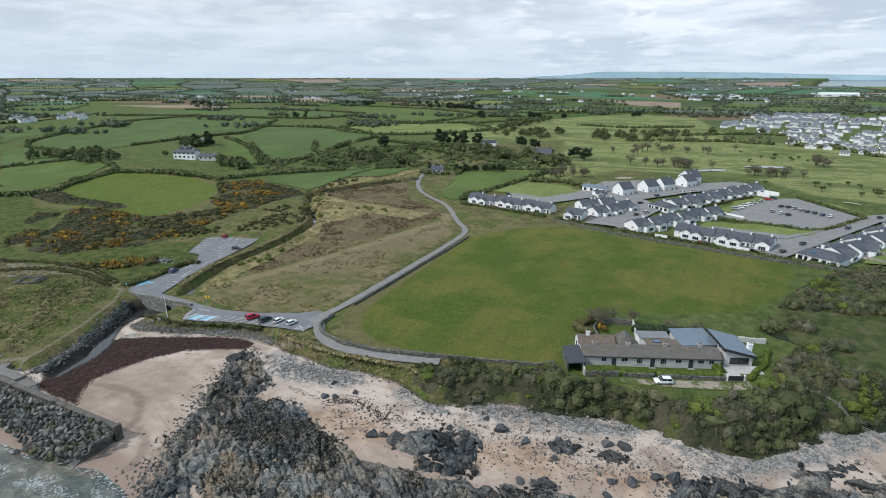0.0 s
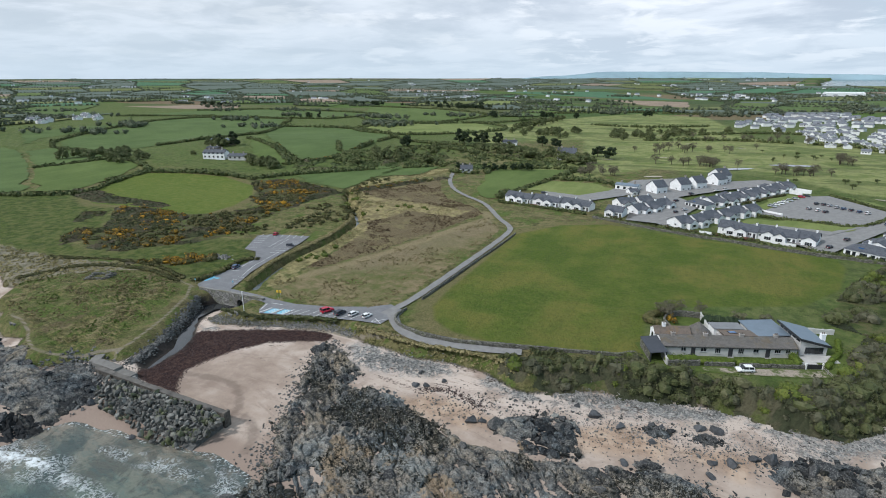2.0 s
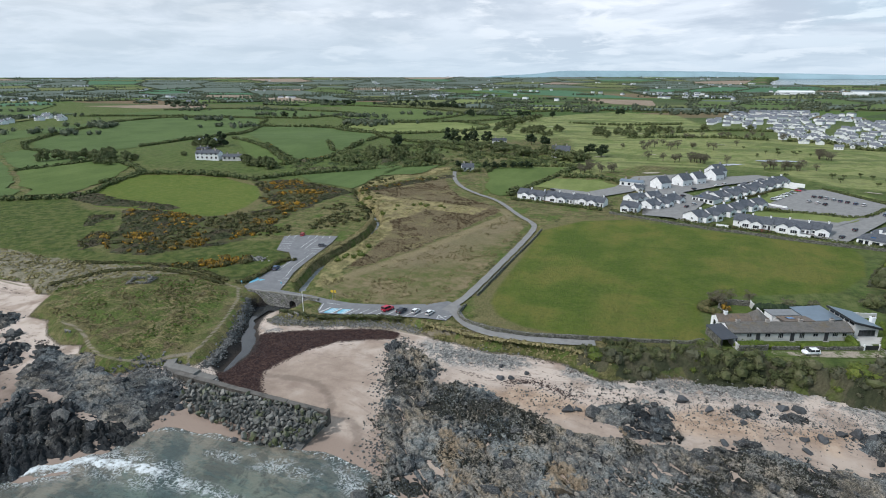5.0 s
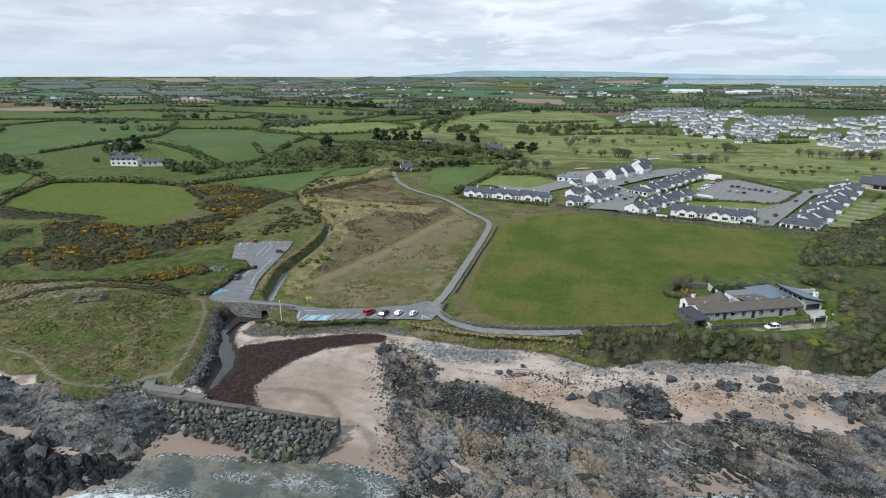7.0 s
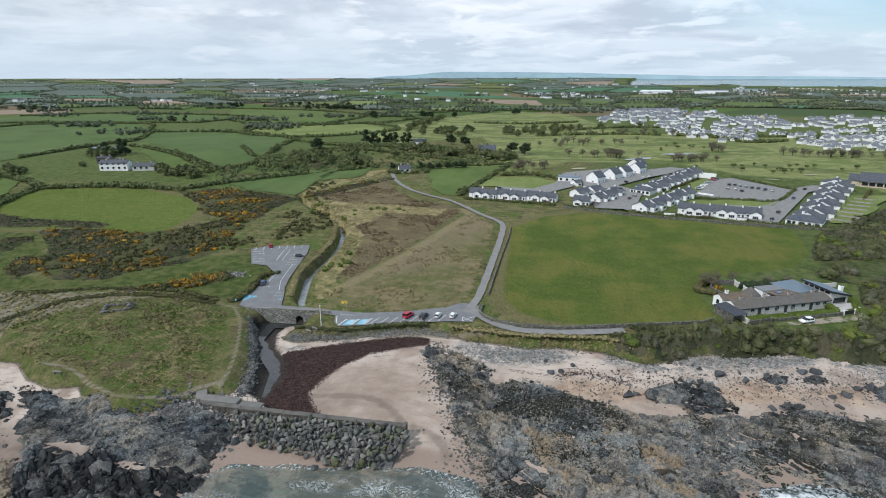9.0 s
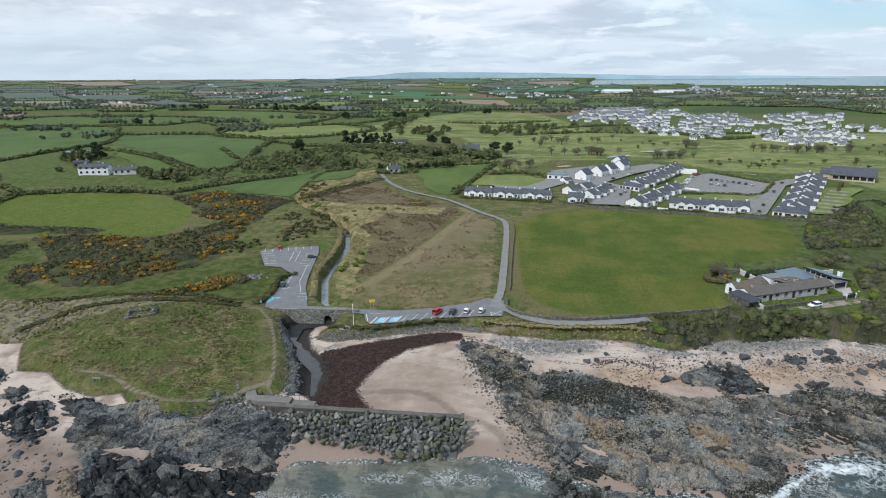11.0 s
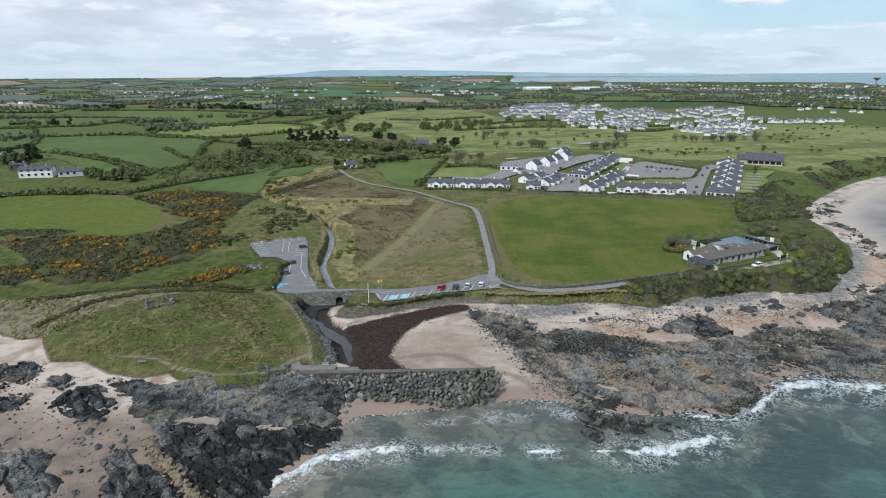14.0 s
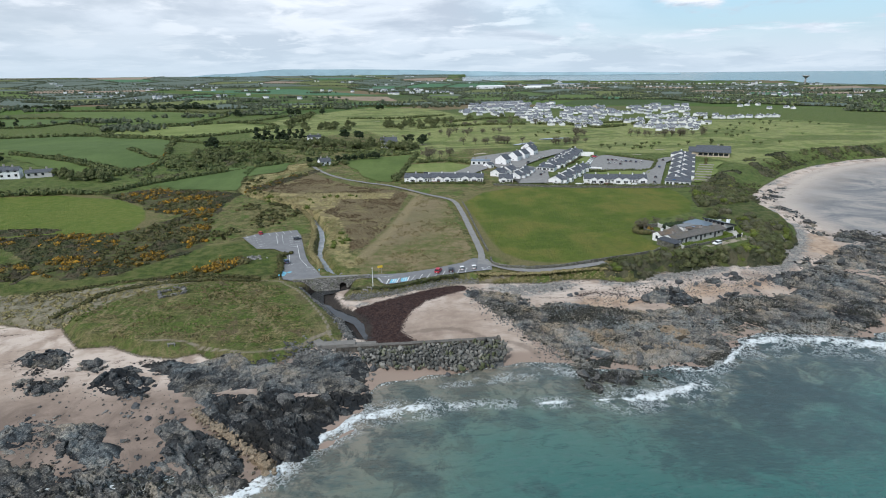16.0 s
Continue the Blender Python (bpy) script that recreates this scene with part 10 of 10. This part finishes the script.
def build_culvert():
    """The road bridge: a stone face with an arch, over the stream."""
    top = empty("culvert_bridge", -139.1, 90.75, 0.55, 6.4)
    L, R, zt, w, spring = -15.2, 8.6, 4.7, 1.05, 2.0
    outline = [(L, 0.3), (-w, 0.3), (-w, spring)] + [(w * math.cos(t), spring + w * math.sin(t)) for t in [math.pi - math.pi * k / 10 for k in range(1, 10)]] + [(w, spring), (w, 0.3), (R, 0.3), (R, zt), (L, zt)]
    bm = prism(bmesh.new(), outline, -0.3, 0.3)
    part("face", bm, drystone("bridge_stone", (0.13, 0.125, 0.115), (0.33, 0.315, 0.29), 1.3), top, "grey stone bridge face")
    bm = bmesh.new()
    for k in range(13):
        t = math.pi * (k + 0.5) / 13
        m = Matrix.Translation(((w + 0.16) * math.cos(t), -0.33, spring + (w + 0.16) * math.sin(t))) @ Matrix.Rotation(-(t - math.pi / 2), 4, "Y")
        bmesh.ops.create_cube(bm, size=1, matrix=m @ Matrix.Diagonal((0.26, 0.12, 0.34, 1)))
    part("arch_ring", bm, REVET, top)
    bm = bmesh.new()
    ring = [(-w, 0.2), (-w, spring)] + [(w * math.cos(t), spring + w * math.sin(t)) for t in [math.pi - math.pi * k / 10 for k in range(1, 10)]] + [(w, spring), (w, 0.2)]
    va, vb = [bm.verts.new((x, 0.28, z)) for x, z in ring], [bm.verts.new((x, 9.0, z)) for x, z in ring]
    for k in range(len(ring) - 1):
        bm.faces.new((va[k], va[k + 1], vb[k + 1], vb[k]))
    part("barrel", bm, DARK_STONE, top, "dark vaulted tunnel")
    boxed("parapet", L, R, -0.34, 0.34, zt + 0.002, zt + 0.22, REVET, top)
    return tagged(top, "grey stone culvert bridge carrying the road over the stream", "bridge")


build_culvert()
WHITE_PAINT = plain("road_paint", (0.62, 0.62, 0.60), 0.8, 2.5, 0.25)
BLUE_PAINT = plain("blue_bay_paint", (0.16, 0.42, 0.55), 0.8, 1.8, 0.25)
ROAD, PARK = bpy.data.objects["seafront_road"], bpy.data.objects["car_park"]


def marking(parent, points, material, lift, name="marking"):
    bm = bmesh.new()
    f = bm.faces.new([bm.verts.new((px, py, float(base_height(np.array(px), np.array(py))) + lift)) for px, py in points])
    f.normal_update()
    if f.normal.z < 0:
        f.normal_flip()
    return part(name, bm, material, parent)


def stripe(parent, a, b, lift, w=0.14):
    d = Vector((b[0] - a[0], b[1] - a[1])).normalized() * w / 2
    return marking(parent, [(a[0] - d.y, a[1] + d.x), (a[0] + d.y, a[1] - d.x), (b[0] + d.y, b[1] - d.x), (b[0] - d.y, b[1] + d.x)], WHITE_PAINT, lift)


for k in range(8):
    x = -117.6 + 2.45 * k
    y = 87.6 + 0.62 * k + (0.03 * k)
    stripe(ROAD, (x, y), (x + 1.2, y + 4.0), 0.05)
for x, y in ((-124.4, 85.4), (-121.2, 86.3)):
    marking(ROAD, [(x, y), (x + 2.0, y + 0.6), (x + 2.5, y + 3.9), (x + 0.5, y + 3.3)], BLUE_PAINT, 0.048, "blue_bay")
    for q in (0.35, 0.8):
        stripe(ROAD, (x + 0.4 + 2.4 * q * 0.6, y + 0.7), (x + 0.9 + 2.4 * q * 0.6, y + 3.6), 0.056, 0.25)
for k in range(3):
    stripe(ROAD, (-125.4 + 3.2 * k, 85.0 + 0.9 * k), (-124.6 + 3.2 * k, 88.9 + 0.9 * k), 0.056, 0.35)
stripe(ROAD, (-128.0, 90.5), (-126.4, 86.2), 0.05, 0.2)
for a, b in (((-94.6, 95.6), (-91.4, 93.4)), ((-94.2, 93.3), (-91.6, 96.6)), ((-94.6, 95.6), (-94.2, 93.2)), ((-127.2, 91.2), (-123.4, 91.8))):
    stripe(ROAD, a, b, 0.05)
for q in range(2):
    marking(PARK, [(-158.4 + 1.9 * q, 93.9 + 0.2 * q), (-156.8 + 1.9 * q, 94.2 + 0.2 * q), (-158.2 + 1.8 * q, 99.4 + 0.7 * q), (-159.7 + 1.8 * q, 99.0 + 0.7 * q)], BLUE_PAINT, 0.05, "blue_bay")
for a, b in (((-160.4, 117.0), (-158.4, 107.2)), ((-159.3, 127.0), (-155.7, 111.5)), ((-155.7, 111.5), (-152.0, 103.4)), ((-150.9, 96.8), (-147.6, 97.5)), ((-151.7, 99.3), (-148.8, 100.0)), ((-152.4, 101.7), (-149.9, 102.3)),
             ((-169.6, 140.1), (-166.9, 129.4)), ((-167.6, 141.4), (-165.0, 129.9)), ((-169.6, 140.1), (-167.6, 141.4)), ((-158.6, 105), (-156.6, 106.2)), ((-158.0, 102), (-156.0, 103.2))):
    stripe(PARK, a, b, 0.055)
for k in range(7):
    stripe(PARK, (-181.6 + 2.6 * k, 142.0 + 0.95 * k), (-180.0 + 2.6 * k, 138.2 + 0.95 * k), 0.055)
    if k < 6:
        stripe(PARK, (-160.8 + 0.55 * k, 140.2 - 2.7 * k), (-164.4 + 0.55 * k, 138.8 - 2.7 * k), 0.055)
        stripe(PARK, (-181.4 + 1.45 * k, 139.0 - 2.55 * k), (-177.6 + 1.45 * k, 140.4 - 2.55 * k), 0.055)

# ---- cars ----
TYRE = plain("tyre_rubber", (0.02, 0.02, 0.02), 0.8, 4, 0.2)
ALLOY = plain("alloy", (0.45, 0.45, 0.46), 0.35, 4, 0.1, metal=0.8)
LAMP = Nodes("head_lamp", 0.1, spec=0.6).colour((0.7, 0.7, 0.68)).mat
TAIL = Nodes("tail_lamp", 0.2, spec=0.5).colour((0.35, 0.02, 0.015)).mat
PLATE = plain("plate", (0.6, 0.6, 0.55), 0.6, 3, 0.1)


def car(colour_name, colour, label, tall=1.0, van=False):
    top = empty("car")
    paint = Nodes("car_paint_" + colour_name, 0.38, 0.0, 0.4)
    paint.colour(paint.ramp(paint.noise(6, 3), (0.3, tuple(c * 0.92 for c in colour)), (0.7, colour)))
    L, W, H = 4.3, 1.78, 1.5 * tall
    b = H * 0.62
    roof_back = -1.95 if van else -1.72
    bm = bmesh.new()
    low = [(-2.12, 0.28), (2.08, 0.28), (2.15, 0.5), (2.1, 0.68), (1.9, b - 0.05), (1.0, b), (-2.0, b), (-2.14, b - 0.12)]
    prism(bm, low, -W / 2, W / 2)
    bmesh.ops.bevel(bm, geom=bm.edges[:], offset=0.07, segments=2, affect="EDGES")
    part("body", bm, paint.mat, top, soft=True)
    cab = [(1.05, b - 0.02), (0.35, H - 0.07), (roof_back, H - 0.07), (roof_back - 0.42 if not van else -2.05, b - 0.02)]
    bm = bmesh.new()
    va = [bm.verts.new((x, -W / 2 * (0.96 if z < H - 0.2 else 0.80), z)) for x, z in cab]
    vb = [bm.verts.new((x, W / 2 * (0.96 if z < H - 0.2 else 0.80), z)) for x, z in cab]
    bm.faces.new(va), bm.faces.new(vb[::-1])
    for k in range(4):
        bm.faces.new((va[(k + 1) % 4], va[k], vb[k], vb[(k + 1) % 4]))
    bmesh.ops.recalc_face_normals(bm, faces=bm.faces[:])
    part("cabin_glass", bm, GLASS, top, "dark car windows")
    boxed("roof", roof_back + 0.1, 0.3, -W / 2 * 0.82, W / 2 * 0.82, H - 0.075, H, paint.mat, top, bevel=0.03)
    bm = bmesh.new()
    for s in (-1, 1):
        for x in (-0.55, roof_back - 0.15):
            m = Matrix.Translation((x, s * W / 2 * 0.885, (b + H) / 2 - 0.03)) @ Matrix.Rotation(s * 0.24, 4, "X")
            bmesh.ops.create_cube(bm, size=1, matrix=m @ Matrix.Diagonal((0.1 if x == -0.55 else 0.18, 0.05, H - b - 0.02, 1)))
    part("cabin_frame", bm, paint.mat, top)
    for x in (-1.32, 1.32):
        for s in (-1, 1):
            bm = bmesh.new()
            bmesh.ops.create_cone(bm, cap_ends=True, segments=16, radius1=0.32, radius2=0.32, depth=0.22, matrix=Matrix.Translation((x, s * (W / 2 - 0.09), 0.32)) @ Matrix.Rotation(math.pi / 2, 4, "X"))
            wheel = part("wheel", bm, TYRE, top)
            bm = bmesh.new()
            bmesh.ops.create_cone(bm, cap_ends=True, segments=10, radius1=0.2, radius2=0.17, depth=0.03, matrix=Matrix.Translation((x, s * (W / 2 + 0.03), 0.32)) @ Matrix.Rotation(-s * math.pi / 2, 4, "X"))
            part("rim", bm, ALLOY, wheel)
    for s in (-1, 1):
        boxed("headlight", 1.98, 2.13, s * 0.62 - 0.2, s * 0.62 + 0.2, 0.62, 0.76, LAMP, top)
        boxed("tail_light", -2.17, -2.1, s * 0.68 - 0.14, s * 0.68 + 0.14, 0.62, 0.82, TAIL, top)
        boxed("mirror", 0.72, 0.9, s * 0.98 - 0.1, s * 0.98 + 0.1, b + 0.02, b + 0.16, paint.mat, top)
    boxed("number_plate", -2.19, -2.15, -0.26, 0.26, 0.42, 0.54, PLATE, top)
    return tagged(top, label, "car", "parked cars")


CARS = {"white": car("white", (0.78, 0.78, 0.77), "white hatchback car parked on tarmac", 1.05), "red": car("red", (0.42, 0.015, 0.04), "dark red van-bodied car parked in a bay", 1.15, True),
        "dark": car("dark", (0.025, 0.03, 0.045), "dark blue car parked on tarmac"), "silver": car("silver", (0.42, 0.44, 0.46), "silver car parked on tarmac"), "blue": car("blue", (0.04, 0.08, 0.16), "blue car parked on tarmac")}
first = {}


def park_car(kind, x, y, turn, z=None, lift=0.05):
    zz = (float(base_height(np.array(float(x)), np.array(float(y)))) + lift) if z is None else z
    m = pose(x, y, zz, 0, 0, turn) @ Matrix.Scale(0.84, 4)
    if kind not in first:
        first[kind] = True
        CARS[kind].matrix_basis = m
        return CARS[kind]
    return copy_thing(CARS[kind], m)


tagged(park_car("white", -9.0, 107.0 - 0.6, 25 + 180, 7.12), "white hatchback car on the drive before the cottage")
park_car("red", -108.9, 93.4, 70)
park_car("dark", -104.8, 93.8, 86)
park_car("white", -101.1, 94.9, 84)
park_car("white", -97.1, 95.4, 82)
park_car("blue", -159.5, 107.6, 110)
park_car("red", -176.4, 143.2, 115)
park_car("dark", -160.6, 134.6, 20)
for k, (x, y) in enumerate(((-1.6, 271.5), (0.2, 275.5), (2.0, 279.5), (3.8, 283.5), (5.8, 287.8), (8.4, 293.0), (11.2, 298.0), (13.6, 301.6))):
    park_car(("silver", "white", "white", "white", "silver", "silver", "red", "dark")[k], x, y, -25, lift=0.76)
for k, (x, y) in enumerate(((16.1, 284.6), (18.8, 284.2), (20.9, 282.5), (23.3, 280.0), (25.6, 278.0), (28.2, 276.6), (30.8, 274.2), (33.6, 272.6), (12.5, 272.5), (15.6, 270.5), (18.2, 268.4))):
    park_car(("dark", "dark", "silver", "silver", "blue", "dark", "blue", "white", "silver", "white", "dark")[k], x, y, 60, lift=0.76)
for kind, x, y, tn in (("dark", 14.6, 210.6, 62), ("dark", 21.0, 223.5, 62), ("blue", 37.5, 255.0, 62), ("dark", 51.0, 279.5, 58), ("dark", -38.8, 244.0, 70), ("silver", -35.8, 250.0, 60), ("dark", -41.3, 267.7, 60), ("dark", -36.7, 287.4, 55), ("dark", -105, 262.2, 20), ("white", -22, 305, 50), ("white", -26, 300, 50)):
    park_car(kind, x, y, tn, lift=0.78)


# ---- small seafront things ----
def pole(name, x, y, z, h, r, material, label):
    top = empty(name, x, y, z)
    bm = bmesh.new()
    bmesh.ops.create_cone(bm, cap_ends=True, segments=8, radius1=r, radius2=r * 0.7, depth=h, matrix=Matrix.Translation((0, 0, h / 2 - 0.2)))
    part("post", bm, material, top)
    return tagged(top, label, name.replace("_", " "))


mast = pole("flagpole", -129.3, 83.2, 4.2, 6.4, 0.09, WHITE_TRIM, "tall white pole on the seafront verge")
boxed("cap", -0.12, 0.12, -0.12, 0.12, 6.2, 6.34, WHITE_TRIM, mast)
YELLOW = plain("yellow_sign", (0.62, 0.42, 0.04), 0.5, 3, 0.12)
for x, y in ((-127.9, 94.6), (-127.1, 94.9)):
    sg = pole("road_sign", x, y, 4.6, 2.9, 0.05, ALLOY, "yellow warning sign on a grey post")
    boxed("sign_plate", -0.38, 0.38, -0.09, -0.05, 1.9, 2.65, YELLOW, sg)
for x, y in ((-158.6, 91.2), (-146.8, 95.2)):
    sg = pole("parking_sign", x, y, 4.4, 2.4, 0.05, ALLOY, "small blue parking sign on a grey post")
    boxed("sign_plate", -0.25, 0.25, -0.09, -0.05, 1.7, 2.2, BLUE_PAINT, sg)


def bench(x, y, turn, label):
    top = empty("bench", x, y, height_at(x, y), turn)
    for k in range(3):
        boxed("seat_slat", -0.85, 0.85, -0.25 + 0.17 * k, -0.11 + 0.17 * k, 0.42, 0.47, WEATHERED, top)
    for k in range(2):
        boxed("back_slat", -0.85, 0.85, 0.27, 0.31, 0.6 + 0.18 * k, 0.73 + 0.18 * k, WEATHERED, top)
    for s in (-0.7, 0.7):
        boxed("leg", s - 0.05, s + 0.05, -0.22, 0.32, -0.2, 0.42, CONCRETE, top)
        boxed("back_post", s - 0.04, s + 0.04, 0.31, 0.36, 0.0, 0.95, WEATHERED, top)
    return tagged(top, label, "bench")


bench(-175.2, 48.8, 185, "weathered timber bench on the headland edge")
bench(-131.3, 80.2, 160, "weathered timber bench on the seafront verge")
bench(-130.2, 81.4, 160, "weathered timber bench on the seafront verge")


def build_ruin():
    top = empty("stone_ruin", -185.8, 78.2, height_at(-185.8, 78.2), 24)
    rng = random.Random(4)
    for a, b, h0, h1 in (((-3.2, -2.4), (3.2, -2.4), 0.4, 1.1), ((3.2, -2.4), (3.2, 2.4), 1.6, 1.0), ((-3.2, 2.4), (3.2, 2.4), 0.5, 1.2), ((-3.2, -2.4), (-3.2, 2.4), 0.4, 0.7)):
        n = 46
        t = np.array([rng.random() for _ in range(n)])
        hh = (h0 + (h1 - h0) * t) * (0.7 + 0.6 * value_noise(t * 5, t * 0, int(10 * h1)))
        ob = strewn("broken_wall", a[0] + (b[0] - a[0]) * t + np.array([rng.gauss(0, 0.22) for _ in range(n)]), a[1] + (b[1] - a[1]) * t + np.array([rng.gauss(0, 0.22) for _ in range(n)]),
                    hh * np.array([rng.random() for _ in range(n)]), np.array([rng.uniform(0.25, 0.5) for _ in range(n)]), REVET, rng.randrange(999))
        ob.parent = top
    return tagged(top, "roofless ruin of broken grey stone walls in grass", "ruin")


build_ruin()
# an old stone heap with gorse by the car park
rx = np.random.default_rng(3)
stones_in("stone_heap", rx.normal(-172.5, 1.6, 60), rx.normal(113.6, 1.0, 60), rx.uniform(0.3, 0.8, 60), SHINGLE, 430, "pale heap of stones beside the car park", "stones")
foliage("hedge_bank", hedge_lumps([(-160, 117.5), (-163, 113), (-161, 106), (-160, 99), (-160.5, 92)], 0.8, 1.0, 1.1, 431), 18, 0.3, GORSE_LEAF, 432, "dark low hedge beside the car park", "hedge")
foliage("dune_hedge", hedge_lumps([(-228, 85), (-210, 91), (-195, 95), (-180, 95), (-165, 92)], 0.8, 0.9, 0.8, 433), 16, 0.3, GORSE_LEAF, 434, "low dark bank of brambles above the headland path", "hedge")


# ---- far hills ----
def hills(label, points, colour, dist, foot):
    verts, faces = [], []
    line = []
    for (a0, e0), (a1, e1) in zip(points, points[1:]):
        for k in range(12):
            t = k / 12
            s = t * t * (3 - 2 * t)
            line.append((a0 + (a1 - a0) * t, e0 + (e1 - e0) * s))
    line.append(points[-1])
    for k, (az, el) in enumerate(line):
        a = radians(az)
        bump = 2.0 * (value_noise(np.array(k * 0.7), np.array(0.3), 3) - 0.5)
        for r, h in ((dist - 60, 0), (dist, 66 + dist * math.tan(radians(el)) + float(bump)), (dist + 90, foot)):
            verts.append((-60 + r * math.sin(a), -20 + r * math.cos(a), h))
        if k:
            o, q = 3 * (k - 1), 3 * k
            faces += [(o, o + 1, q + 1, q), (o + 1, o + 2, q + 2, q + 1)]
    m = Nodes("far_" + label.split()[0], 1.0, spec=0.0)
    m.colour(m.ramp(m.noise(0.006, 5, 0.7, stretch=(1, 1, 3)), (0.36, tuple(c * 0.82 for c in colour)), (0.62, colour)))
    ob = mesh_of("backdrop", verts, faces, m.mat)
    return tagged(ob, label, "hills", kind="structure")


# the haze is part of the hill's pale blue-green base colour
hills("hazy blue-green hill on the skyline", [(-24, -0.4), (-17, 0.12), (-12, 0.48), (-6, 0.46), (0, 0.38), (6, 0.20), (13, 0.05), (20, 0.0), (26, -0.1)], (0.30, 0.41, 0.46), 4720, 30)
